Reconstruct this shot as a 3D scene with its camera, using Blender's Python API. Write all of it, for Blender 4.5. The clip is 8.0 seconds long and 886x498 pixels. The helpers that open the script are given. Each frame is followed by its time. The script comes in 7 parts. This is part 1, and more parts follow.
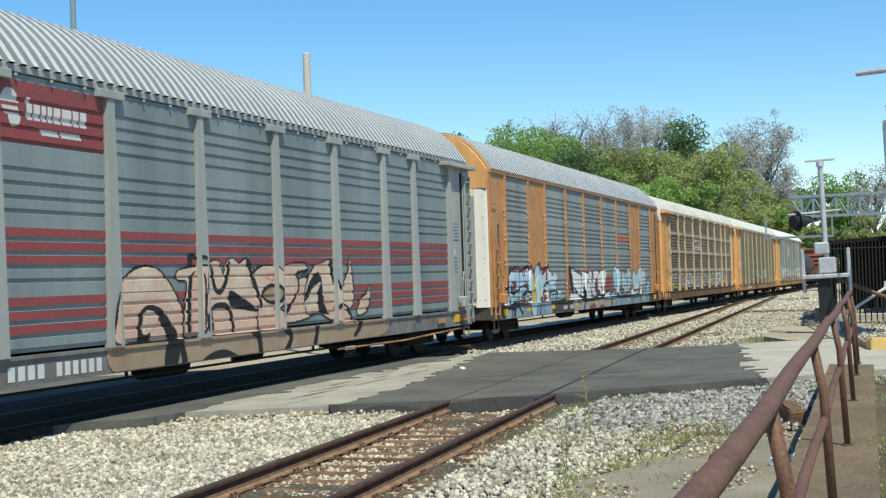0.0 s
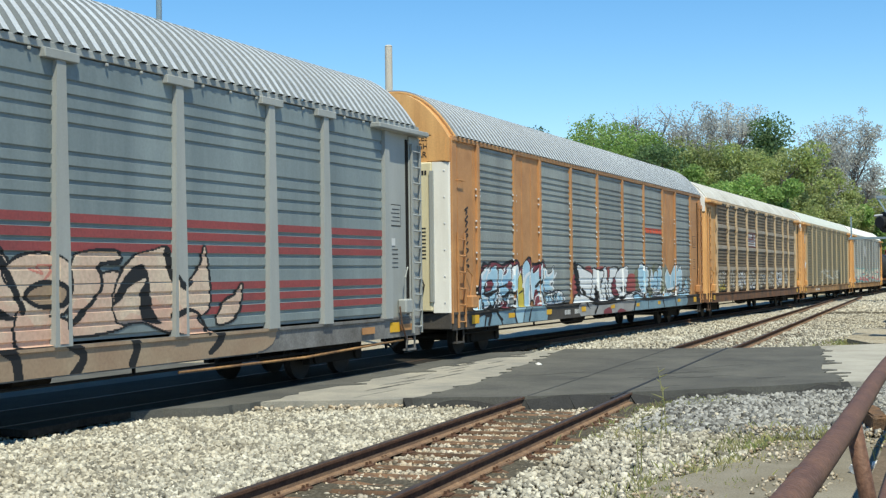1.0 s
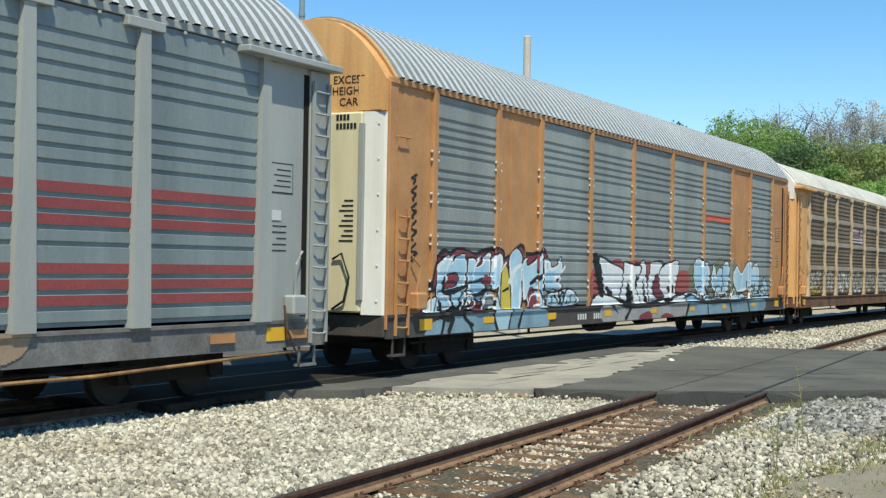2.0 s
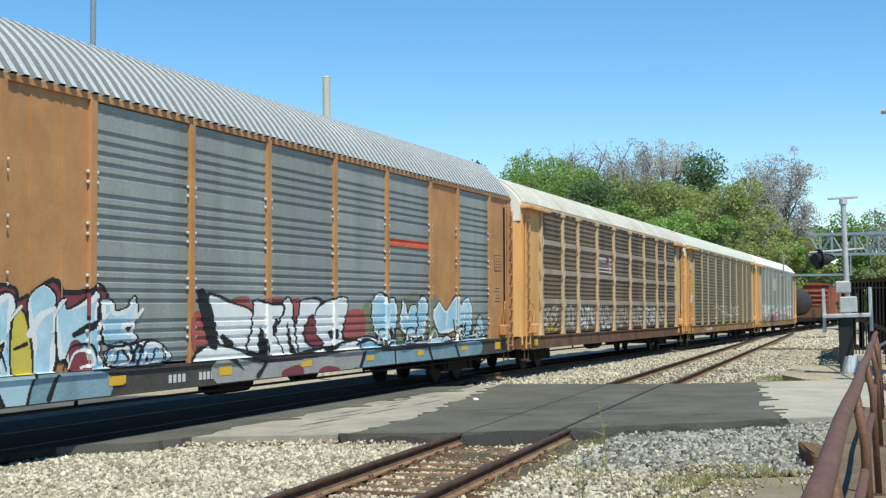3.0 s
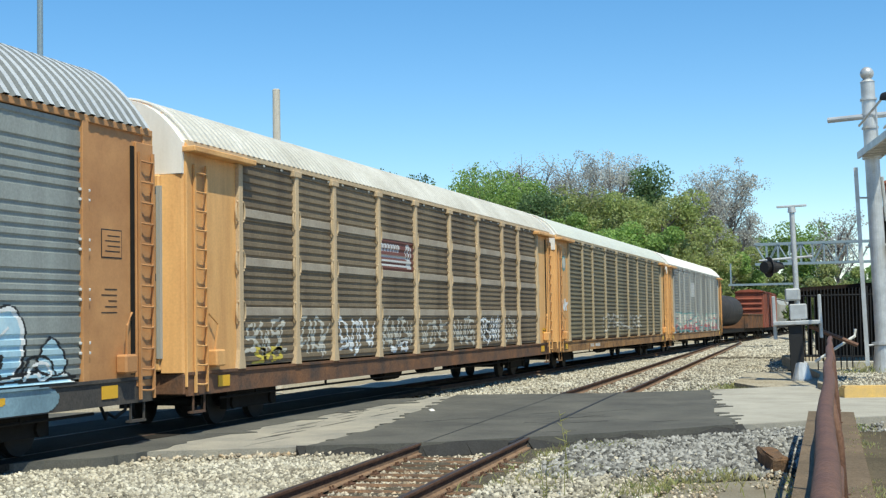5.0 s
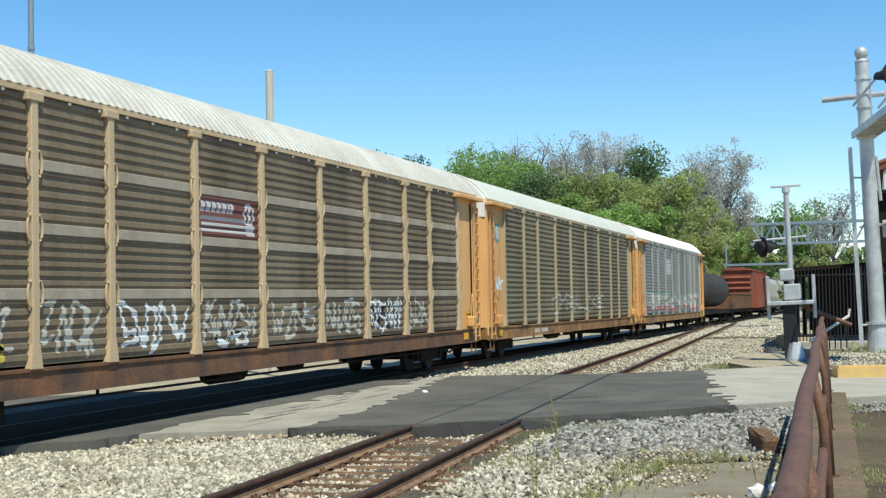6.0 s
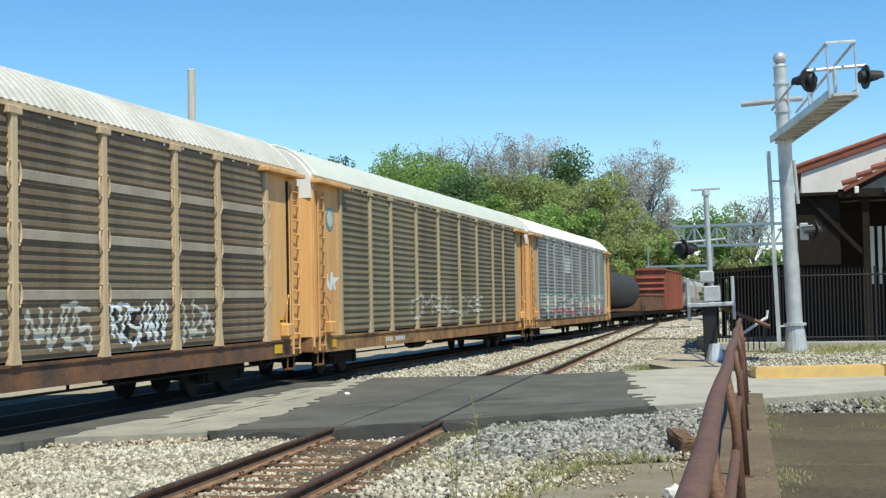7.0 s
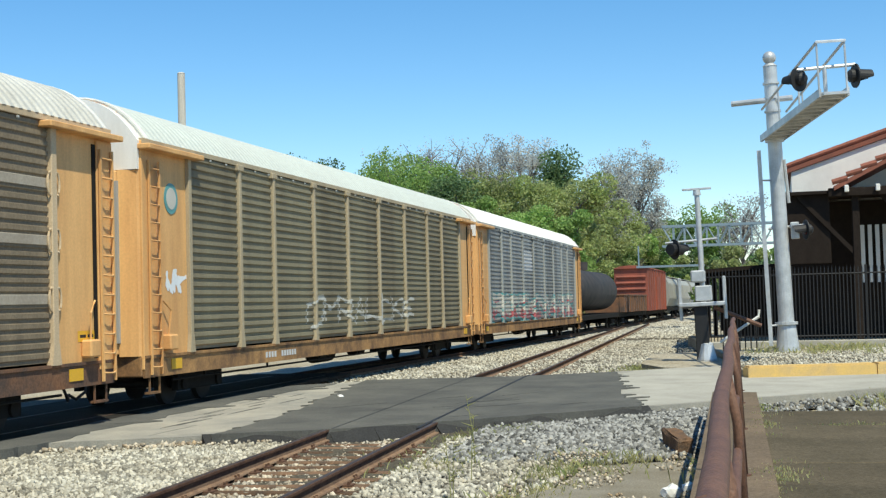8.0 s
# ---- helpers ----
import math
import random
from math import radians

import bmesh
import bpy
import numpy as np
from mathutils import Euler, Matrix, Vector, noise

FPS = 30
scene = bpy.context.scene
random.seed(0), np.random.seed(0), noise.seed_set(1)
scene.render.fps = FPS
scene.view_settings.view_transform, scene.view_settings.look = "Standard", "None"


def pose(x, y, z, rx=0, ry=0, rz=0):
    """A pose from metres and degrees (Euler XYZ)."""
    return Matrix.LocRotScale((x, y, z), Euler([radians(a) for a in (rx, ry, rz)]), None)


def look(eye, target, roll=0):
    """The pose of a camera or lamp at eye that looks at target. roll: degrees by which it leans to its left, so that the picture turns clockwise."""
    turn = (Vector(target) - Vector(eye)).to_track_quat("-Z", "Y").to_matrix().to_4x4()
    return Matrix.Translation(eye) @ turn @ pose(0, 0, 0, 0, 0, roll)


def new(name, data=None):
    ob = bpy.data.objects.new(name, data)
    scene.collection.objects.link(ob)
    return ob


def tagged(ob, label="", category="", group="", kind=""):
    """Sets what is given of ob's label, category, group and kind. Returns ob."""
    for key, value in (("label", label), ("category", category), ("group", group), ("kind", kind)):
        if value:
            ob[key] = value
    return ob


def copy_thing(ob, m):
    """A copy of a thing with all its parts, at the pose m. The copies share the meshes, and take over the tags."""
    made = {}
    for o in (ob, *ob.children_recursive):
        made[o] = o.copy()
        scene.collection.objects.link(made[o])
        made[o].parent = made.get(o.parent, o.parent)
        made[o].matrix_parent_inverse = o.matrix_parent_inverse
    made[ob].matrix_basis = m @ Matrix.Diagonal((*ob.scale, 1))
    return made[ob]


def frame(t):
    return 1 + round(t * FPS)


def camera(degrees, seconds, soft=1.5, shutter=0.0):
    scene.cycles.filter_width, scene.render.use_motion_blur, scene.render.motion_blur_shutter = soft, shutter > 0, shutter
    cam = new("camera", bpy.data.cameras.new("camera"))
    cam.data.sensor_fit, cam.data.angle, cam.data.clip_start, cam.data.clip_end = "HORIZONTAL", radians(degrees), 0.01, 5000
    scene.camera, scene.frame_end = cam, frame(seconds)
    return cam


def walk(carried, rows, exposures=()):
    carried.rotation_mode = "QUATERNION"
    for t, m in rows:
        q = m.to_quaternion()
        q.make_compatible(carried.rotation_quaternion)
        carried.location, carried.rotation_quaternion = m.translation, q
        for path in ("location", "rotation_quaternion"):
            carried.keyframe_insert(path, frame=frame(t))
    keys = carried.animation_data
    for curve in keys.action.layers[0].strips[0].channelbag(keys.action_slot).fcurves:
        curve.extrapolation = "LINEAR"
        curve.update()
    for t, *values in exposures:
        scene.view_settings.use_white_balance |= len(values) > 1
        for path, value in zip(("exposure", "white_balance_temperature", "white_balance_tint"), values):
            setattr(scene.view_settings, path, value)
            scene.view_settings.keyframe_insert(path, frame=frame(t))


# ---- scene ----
cam = camera(36.07, 8.0, 1.3)
PATH = [
    (0, (-0.328, -0.232, 1.974), (9.114, 3.055, 2.180), -1.87),
    (0.5, (-0.251, -0.206, 1.973), (9.133, 3.246, 2.115), -1.04),
    (1, (-0.209, -0.217, 1.996), (9.026, 3.615, 2.165), -0.72),
    (1.2, (-0.181, -0.219, 2.030), (8.987, 3.764, 2.314), 0.26),
    (2.3, (-0.215, -0.153, 1.919), (8.556, 4.649, 1.966), 0.77),
    (2.5, (-0.185, -0.161, 1.918), (8.713, 4.393, 2.211), 1.49),
    (3, (0.087, -0.049, 1.992), (9.488, 3.335, 2.404), -0.27),
    (3.5, (-0.009, 0.078, 1.925), (9.475, 3.244, 2.130), -0.85),
    (4, (0.007, 0.130, 1.925), (9.569, 3.038, 2.262), -1.08),
    (4.5, (0.038, 0.120, 1.930), (9.503, 3.345, 2.071), -0.82),
    (4.7, (0.071, 0.111, 1.923), (9.587, 3.145, 2.408), -0.91),
    (5.8, (0.151, 0.091, 1.921), (9.677, 3.087, 2.442), -1.07),
    (6, (0.175, 0.043, 1.936), (9.708, 3.041, 2.306), -1.13),
    (6.5, (0.184, 0.073, 1.922), (9.829, 2.690, 2.270), -1.50),
    (7, (0.214, 0.004, 1.945), (9.897, 2.472, 2.313), -1.10),
    (7.5, (0.220, 0.064, 1.961), (9.911, 2.509, 2.295), -0.85),
    (8, (0.214, 0.065, 1.940), (9.916, 2.459, 2.320), -1.54),
]
walk(cam, [(t, look(eye, target, roll)) for t, eye, target, roll in PATH])

# ---- light ----
world = bpy.data.worlds.new("sky")
scene.world = world
world.use_nodes = True
wn = world.node_tree
sky = wn.nodes.new("ShaderNodeTexSky")
sky.sky_type, sky.sun_disc = "NISHITA", False
sky.sun_elevation, sky.sun_rotation = radians(59.5), radians(230)
sky.air_density, sky.dust_density, sky.ozone_density = 1.0, 0.0, 3.0
sky.altitude = 800
tone = wn.nodes.new("ShaderNodeHueSaturation")
tone.inputs["Hue"].default_value, tone.inputs["Saturation"].default_value, tone.inputs["Value"].default_value = 0.495, 1.28, 1.02
wn.links.new(sky.outputs[0], tone.inputs["Color"])
wn.links.new(tone.outputs[0], wn.nodes["Background"].inputs[0])
wn.nodes["Background"].inputs[1].default_value = 0.145
sun = new("sun", bpy.data.lights.new("sun", "SUN"))
sun.data.energy, sun.data.angle, sun.data.color = 5.0, radians(0.5), (0.97, 0.94, 0.76)
sun.matrix_world = look((-40, -33, 88), (0, 0, 0))
scene.view_settings.exposure = 0.1


# ---- materials ----
def mat(name, base, rough=0.8, metal=0.0, vary=0.25, scale=6.0, bump=0.2, fine=60.0, second=None, mix=0.5, streak=False, ob_random=0.0, island=0.0, spec=0.4):
    """A surface with broad stains, fine grain and relief; second: a colour that patches blend to."""
    m = bpy.data.materials.new(name)
    m.use_nodes = True
    nt = m.node_tree
    n, l = nt.nodes, nt.links
    b = n["Principled BSDF"]
    b.inputs["Roughness"].default_value, b.inputs["Metallic"].default_value = rough, metal
    b.inputs["Specular IOR Level"].default_value = spec
    tc = n.new("ShaderNodeTexCoord")
    mp = n.new("ShaderNodeMapping")
    l.new(tc.outputs["Object"], mp.inputs[0])
    if streak:
        mp.inputs["Scale"].default_value = (1.0, 1.0, 0.12)
    big = n.new("ShaderNodeTexNoise")
    big.inputs["Scale"].default_value, big.inputs["Detail"].default_value, big.inputs["Roughness"].default_value = scale, 6, 0.65
    l.new(mp.outputs[0], big.inputs["Vector"])
    small = n.new("ShaderNodeTexNoise")
    small.inputs["Scale"].default_value, small.inputs["Detail"].default_value = fine, 3
    l.new(tc.outputs["Object"], small.inputs["Vector"])
    ramp = n.new("ShaderNodeMapRange")
    ramp.inputs[1].default_value, ramp.inputs[2].default_value = 0.5 - 0.16 / max(mix, 0.1) * 0.5, 0.5 + 0.16
    l.new(big.outputs[0], ramp.inputs[0])
    mx = n.new("ShaderNodeMix")
    mx.data_type = "RGBA"
    two = second or tuple(c * (1 - vary) for c in base)
    mx.inputs["A"].default_value, mx.inputs["B"].default_value = (*base, 1), (*two, 1)
    l.new(ramp.outputs[0], mx.inputs["Factor"])
    hsv = n.new("ShaderNodeHueSaturation")
    l.new(mx.outputs["Result"], hsv.inputs["Color"])
    val = n.new("ShaderNodeMapRange")
    val.inputs[1].default_value, val.inputs[2].default_value = 0.3, 0.7
    val.inputs[3].default_value, val.inputs[4].default_value = 1 - vary, 1 + vary
    l.new(small.outputs[0], val.inputs[0])
    last = val.outputs[0]
    for amount, node, sock in ((ob_random, "ShaderNodeObjectInfo", "Random"), (island, "ShaderNodeNewGeometry", "Random Per Island")):
        if amount:
            o = n.new(node)
            r = n.new("ShaderNodeMapRange")
            r.inputs[3].default_value, r.inputs[4].default_value = 1 - amount, 1 + amount
            l.new(o.outputs[sock], r.inputs[0])
            mul = n.new("ShaderNodeMath")
            mul.operation = "MULTIPLY"
            l.new(last, mul.inputs[0]), l.new(r.outputs[0], mul.inputs[1])
            last = mul.outputs[0]
    l.new(last, hsv.inputs["Value"])
    l.new(hsv.outputs[0], b.inputs["Base Color"])
    if bump:
        bp = n.new("ShaderNodeBump")
        bp.inputs["Strength"].default_value, bp.inputs["Distance"].default_value = bump, 0.02
        l.new(small.outputs[0], bp.inputs["Height"])
        l.new(bp.outputs[0], b.inputs["Normal"])
    return m


M = dict(
    galv=mat("galvanised_steel", (0.265, 0.31, 0.31), 0.5, 0.12, 0.06, 0.8, 0.03, 25, (0.165, 0.20, 0.205), 0.5, True),
    galv_dark=mat("weathered_steel_panel", (0.32, 0.345, 0.325), 0.6, 0.05, 0.1, 0.9, 0.03, 25, (0.22, 0.235, 0.22), 0.5, True),
    brown_panel=mat("dusty_brown_panel", (0.25, 0.195, 0.125), 0.75, 0.0, 0.16, 0.8, 0.04, 22, (0.15, 0.11, 0.07), 0.5, True),
    olive_panel=mat("dusty_olive_panel", (0.28, 0.245, 0.155), 0.75, 0.0, 0.12, 0.8, 0.04, 22, (0.19, 0.155, 0.095), 0.5, True),
    pale_panel=mat("pale_grey_panel", (0.42, 0.42, 0.39), 0.6, 0.05, 0.14, 0.7, 0.05, 22, (0.2, 0.19, 0.17), 0.5, True),
    grey_post=mat("grey_painted_steel", (0.38, 0.39, 0.37), 0.6, 0.05, 0.03, 1.0, 0.02, 30, (0.30, 0.31, 0.29), 0.5, True),
    orange=mat("faded_orange_paint", (0.54, 0.275, 0.11), 0.6, 0.0, 0.05, 1.4, 0.03, 25, (0.40, 0.19, 0.075), 0.4),
    yellow=mat("faded_yellow_paint", (0.84, 0.49, 0.19), 0.6, 0.0, 0.06, 1.6, 0.03, 25, (0.58, 0.30, 0.11), 0.35, True),
    cream=mat("cream_paint", (0.78, 0.72, 0.48), 0.6, 0.0, 0.02, 1.0, 0.05, 25, (0.6, 0.52, 0.33), 0.5, True),
    white=mat("white_paint", (0.84, 0.83, 0.78), 0.55, 0.0, 0.02, 1.0, 0.04, 25, (0.66, 0.63, 0.56), 0.5, True),
    red=mat("faded_red_paint", (0.30, 0.062, 0.06), 0.55, 0.0, 0.12, 1.0, 0.05, 25, (0.22, 0.055, 0.055), 0.5),
    bright_red=mat("orange_red_paint", (0.75, 0.12, 0.045), 0.5, 0.0, 0.1, 2.0, 0.03),
    roof=mat("galvanised_roof", (0.60, 0.625, 0.63), 0.5, 0.15, 0.08, 0.6, 0.04, 20, (0.50, 0.52, 0.53), 0.5),
    roof_white=mat("weathered_white_roof", (0.55, 0.54, 0.49), 0.6, 0.0, 0.1, 0.7, 0.05, 20, (0.40, 0.385, 0.335), 0.5),
    roof_green=mat("pale_green_grey_roof", (0.52, 0.55, 0.49), 0.6, 0.0, 0.08, 0.7, 0.05, 20, (0.48, 0.50, 0.45), 0.5),
    sill_grey=mat("grimy_grey_sill", (0.22, 0.215, 0.205), 0.75, 0.0, 0.2, 1.2, 0.08, 30, (0.11, 0.10, 0.09), 0.5),
    sill_rust=mat("rusty_sill", (0.22, 0.10, 0.045), 0.85, 0.0, 0.25, 1.2, 0.1, 30, (0.07, 0.05, 0.04), 0.5),
    under=mat("black_underframe", (0.025, 0.023, 0.021), 0.85, 0.0, 0.3, 4, 0.1),
    wheel=mat("worn_wheel_steel", (0.03, 0.027, 0.025), 0.7, 0.2, 0.2, 6, 0.05),
    rail=mat("rusty_rail_side", (0.15, 0.085, 0.055), 0.85, 0.1, 0.3, 6, 0.15, 80, (0.08, 0.045, 0.033)),
    rail_foot=mat("light_brown_rail_foot", (0.27, 0.17, 0.10), 0.95, 0.0, 0.3, 4, 0.2, 60, (0.17, 0.10, 0.06)),
    sill_ochre=mat("rusty_ochre_sill", (0.44, 0.24, 0.09), 0.8, 0.0, 0.2, 1.6, 0.1, 30, (0.12, 0.065, 0.035), 0.45),
    railhead=mat("worn_rail_head", (0.10, 0.075, 0.06), 0.55, 0.4, 0.2, 3, 0.05, 60, (0.06, 0.042, 0.034)),
    tie=mat("weathered_wooden_tie", (0.20, 0.115, 0.065), 0.95, 0.0, 0.35, 5, 0.4, 45, (0.10, 0.07, 0.05), 0.5, False, 0.3),
    stone=mat("limestone_ballast", (0.45, 0.425, 0.35), 0.95, 0.0, 0.12, 0.5, 0.2, 80, (0.33, 0.295, 0.225), 0.5, False, 0, 0.6),
    stone_rust=mat("rust_stained_ballast", (0.46, 0.425, 0.345), 0.95, 0.0, 0.2, 3, 0.2, 80, (0.32, 0.235, 0.145), 0.5, False, 0, 0.6),
    stone_grey=mat("grey_ballast", (0.26, 0.255, 0.235), 0.95, 0.0, 0.15, 3, 0.2, 80, None, 0.5, False, 0, 0.75),
    # bed colour darkened to stand for shade between the loose pale stones
    ballast=mat("shaded_gap_ballast_bed", (0.09, 0.08, 0.062), 1.0, 0.0, 0.5, 1.2, 1.0, 22, (0.10, 0.085, 0.06), 0.5),
    ground=mat("gravel_and_dirt", (0.40, 0.355, 0.27), 1.0, 0.0, 0.4, 0.35, 0.8, 14, (0.30, 0.25, 0.17), 0.5),
    asphalt=mat("patched_asphalt", (0.135, 0.131, 0.114), 0.9, 0.0, 0.24, 0.6, 0.4, 55, (0.085, 0.084, 0.077), 0.5),
    tar=mat("fresh_black_tar", (0.035, 0.034, 0.032), 0.9, 0.0, 0.3, 2.0, 0.5, 40),
    old_pavement=mat("old_pale_pavement", (0.38, 0.35, 0.285), 0.95, 0.0, 0.2, 0.9, 0.35, 50, (0.25, 0.24, 0.21), 0.5),
    concrete=mat("pale_concrete", (0.43, 0.405, 0.34), 0.9, 0.0, 0.12, 0.9, 0.25, 50, (0.33, 0.31, 0.26), 0.5),
    slab=mat("dirty_concrete_slab", (0.27, 0.245, 0.195), 0.95, 0.0, 0.2, 0.9, 0.35, 40, (0.19, 0.165, 0.12), 0.5),
    platform=mat("mossy_platform_concrete", (0.135, 0.108, 0.072), 0.95, 0.0, 0.25, 0.8, 0.4, 35, (0.085, 0.07, 0.046), 0.5, False, 0.12),
    ledge=mat("rust_stained_ledge", (0.19, 0.14, 0.095), 0.95, 0.0, 0.25, 1.2, 0.4, 35, (0.13, 0.10, 0.07), 0.5),
    pipe=mat("rusty_brown_pipe", (0.11, 0.054, 0.036), 0.65, 0.1, 0.25, 5, 0.25, 60, (0.17, 0.085, 0.05), 0.4),
    signal=mat("silver_signal_paint", (0.62, 0.63, 0.63), 0.45, 0.4, 0.08, 1.5, 0.04, 40, (0.40, 0.41, 0.41), 0.5),
    black=mat("flat_black_paint", (0.018, 0.018, 0.019), 0.6, 0.0, 0.2, 3, 0.05),
    kerb=mat("yellow_kerb_paint", (0.68, 0.45, 0.14), 0.75, 0.0, 0.14, 2.5, 0.2, 50, (0.55, 0.38, 0.17), 0.5),
    wood_pole=mat("pale_wooden_pole", (0.58, 0.54, 0.47), 0.9, 0.0, 0.12, 3, 0.2, 40, (0.46, 0.42, 0.35), 0.5, True),
    steel_pole=mat("blue_grey_pole", (0.25, 0.32, 0.36), 0.5, 0.3, 0.08, 3, 0.03),
    bark=mat("grey_brown_bark", (0.20, 0.175, 0.155), 0.95, 0.0, 0.3, 4, 0.5, 20),
    leaf=mat("spring_green_leaves", (0.14, 0.215, 0.055), 0.75, 0, 0.15, 0.25, 0, 3, (0.115, 0.175, 0.05), 0.5, False, 0.1, 0.22),
    leaf_dark=mat("dark_green_leaves", (0.08, 0.135, 0.05), 0.75, 0, 0.15, 0.25, 0, 3, (0.055, 0.09, 0.038), 0.5, False, 0.1, 0.22),
    leaf_olive=mat("olive_bud_leaves", (0.165, 0.205, 0.065), 0.75, 0, 0.15, 0.2, 0, 3, (0.16, 0.17, 0.075), 0.5, False, 0.1, 0.22),
    leaf_mauve=mat("mauve_grey_buds", (0.27, 0.275, 0.265), 0.75, 0, 0.2, 0.25, 0, 3, (0.22, 0.225, 0.205), 0.5, False, 0.1, 0.35),
    grass=mat("dry_spring_grass", (0.17, 0.19, 0.06), 0.8, 0, 0.2, 1.0, 0, 5, (0.26, 0.23, 0.11), 0.5, False, 0, 0.4),
    tank=mat("black_tank_paint", (0.016, 0.017, 0.02), 0.75, 0.0, 0.2, 1.0, 0.05, 25, (0.06, 0.05, 0.045)),
    boxcar=mat("boxcar_red_paint", (0.35, 0.09, 0.05), 0.7, 0.0, 0.15, 0.8, 0.06, 25, (0.20, 0.06, 0.04), 0.5, True),
    hopper=mat("pale_hopper_paint", (0.40, 0.40, 0.36), 0.6, 0.0, 0.1, 0.8, 0.05, 25, (0.30, 0.29, 0.26), 0.5, True),
    tile=mat("clay_roof_tile", (0.30, 0.10, 0.06), 0.8, 0.0, 0.2, 2, 0.1, 30, (0.2, 0.075, 0.05), 0.5, False, 0.2),
    stucco=mat("white_stucco", (0.78, 0.75, 0.69), 0.9, 0.0, 0.06, 1, 0.15, 60, (0.68, 0.65, 0.6), 0.5),
    # brown timber darkened further for the shade under canopy and shelter
    timber=mat("shade_darkened_timber", (0.028, 0.021, 0.017), 0.85, 0.0, 0.25, 3, 0.15, 30),
    g_black=mat("black_spray_paint", (0.012, 0.012, 0.014), 0.5, 0, 0.1, 3, 0),
    g_pink=mat("salmon_spray_paint", (0.57, 0.34, 0.25), 0.55, 0, 0.1, 1.2, 0, 20, (0.60, 0.45, 0.34), 0.5),
    g_tan=mat("tan_spray_paint", (0.36, 0.27, 0.18), 0.6, 0, 0.1, 1.2, 0, 20, (0.30, 0.2, 0.13), 0.5),
    g_blue=mat("sky_blue_spray_paint", (0.30, 0.52, 0.66), 0.5, 0, 0.06, 1.5, 0, 20, (0.50, 0.68, 0.76), 0.5),
    g_white=mat("white_spray_paint", (0.80, 0.81, 0.80), 0.5, 0, 0.05, 1.5, 0, 20, (0.70, 0.72, 0.72), 0.5),
    g_wine=mat("wine_red_spray_paint", (0.22, 0.045, 0.06), 0.5, 0, 0.1, 2, 0),
    g_yellow=mat("yellow_spray_paint", (0.62, 0.50, 0.08), 0.5, 0, 0.1, 2, 0),
    ink=mat("black_stencil_paint", (0.02, 0.02, 0.02), 0.6, 0, 0.1, 3, 0),
    mark=mat("white_stencil_paint", (0.62, 0.62, 0.60), 0.6, 0, 0.1, 3, 0),
    label_y=mat("yellow_placard", (0.75, 0.42, 0.03), 0.5, 0, 0.08, 3, 0),
    rubber=mat("black_rubber_hose", (0.02, 0.02, 0.02), 0.7, 0, 0.1, 3, 0),
)
for key in ("leaf", "leaf_dark", "leaf_olive", "leaf_mauve", "grass"):
    nt = M[key].node_tree
    tr, add = nt.nodes.new("ShaderNodeBsdfTranslucent"), nt.nodes.new("ShaderNodeAddShader")
    col = next(l.from_socket for l in nt.links if l.to_socket.name == "Base Color")
    nt.links.new(col, tr.inputs[0])
    nt.links.new(nt.nodes["Principled BSDF"].outputs[0], add.inputs[0])
    nt.links.new(tr.outputs[0], add.inputs[1])
    nt.links.new(add.outputs[0], nt.nodes["Material Output"].inputs[0])
# dark copy of the roof steel: shade on rib walls and grooves
M["roof_rib_shade"] = mat("shaded_roof_groove", (0.15, 0.17, 0.18), 0.6, 0.1, 0.1, 0.8, 0.05, 20)
# near-black ballast colour standing for the shade under the train
M["train_shade"] = mat("train_shade_ballast", (0.02, 0.018, 0.015), 0.95, 0.0, 0.4, 1.2, 1.0, 22, (0.034, 0.031, 0.027), 0.5)
M["sill_blue"] = mat("blue_grey_sill_paint", (0.23, 0.36, 0.43), 0.6, 0, 0.12, 1.5, 0, 20, (0.15, 0.24, 0.29), 0.5)
M["band"] = mat("dusty_tier_band", (0.40, 0.345, 0.27), 0.75, 0, 0.1, 1.2, 0.05, 25, (0.30, 0.25, 0.19), 0.5)
M["teal"] = mat("teal_spray_paint", (0.11, 0.31, 0.31), 0.5, 0, 0.1, 2, 0)
M["rose"] = mat("rose_spray_paint", (0.48, 0.12, 0.13), 0.5, 0, 0.1, 2, 0)
M["g_pale"] = mat("faint_chalky_paint", (0.55, 0.53, 0.46), 0.7, 0, 0.1, 2, 0)
M["maroon"] = mat("faded_maroon_paint", (0.20, 0.075, 0.06), 0.6, 0, 0.1, 2, 0)
for key in ("train_shade", "stone", "stone_grey", "ballast", "ground", "asphalt", "old_pavement", "concrete", "slab", "platform", "ledge", "tie", "rail", "under", "timber"):
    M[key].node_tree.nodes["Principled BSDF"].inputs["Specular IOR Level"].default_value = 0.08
M["g_cream"] = mat("cream_spray_paint", (0.64, 0.52, 0.39), 0.6, 0, 0.12, 1.4, 0, 20, (0.54, 0.37, 0.28), 0.5)
M["g_rose"] = mat("rose_red_spray_paint", (0.55, 0.22, 0.17), 0.6, 0, 0.1, 2, 0)
M["g_red"] = mat("hazy_red_spray_paint", (0.42, 0.085, 0.075), 0.6, 0, 0.15, 1.5, 0, 20, (0.30, 0.10, 0.09), 0.5)
M["g_moss"] = mat("moss_green_spray_paint", (0.20, 0.21, 0.10), 0.6, 0, 0.2, 1.5, 0, 20, (0.21, 0.22, 0.19), 0.5)
M["g_grey"] = mat("pale_grey_spray_paint", (0.36, 0.36, 0.35), 0.6, 0, 0.1, 1.5, 0, 20, (0.28, 0.27, 0.26), 0.5)
M["g_pale_blue"] = mat("pale_blue_spray_paint", (0.40, 0.58, 0.66), 0.55, 0, 0.1, 1.5, 0)
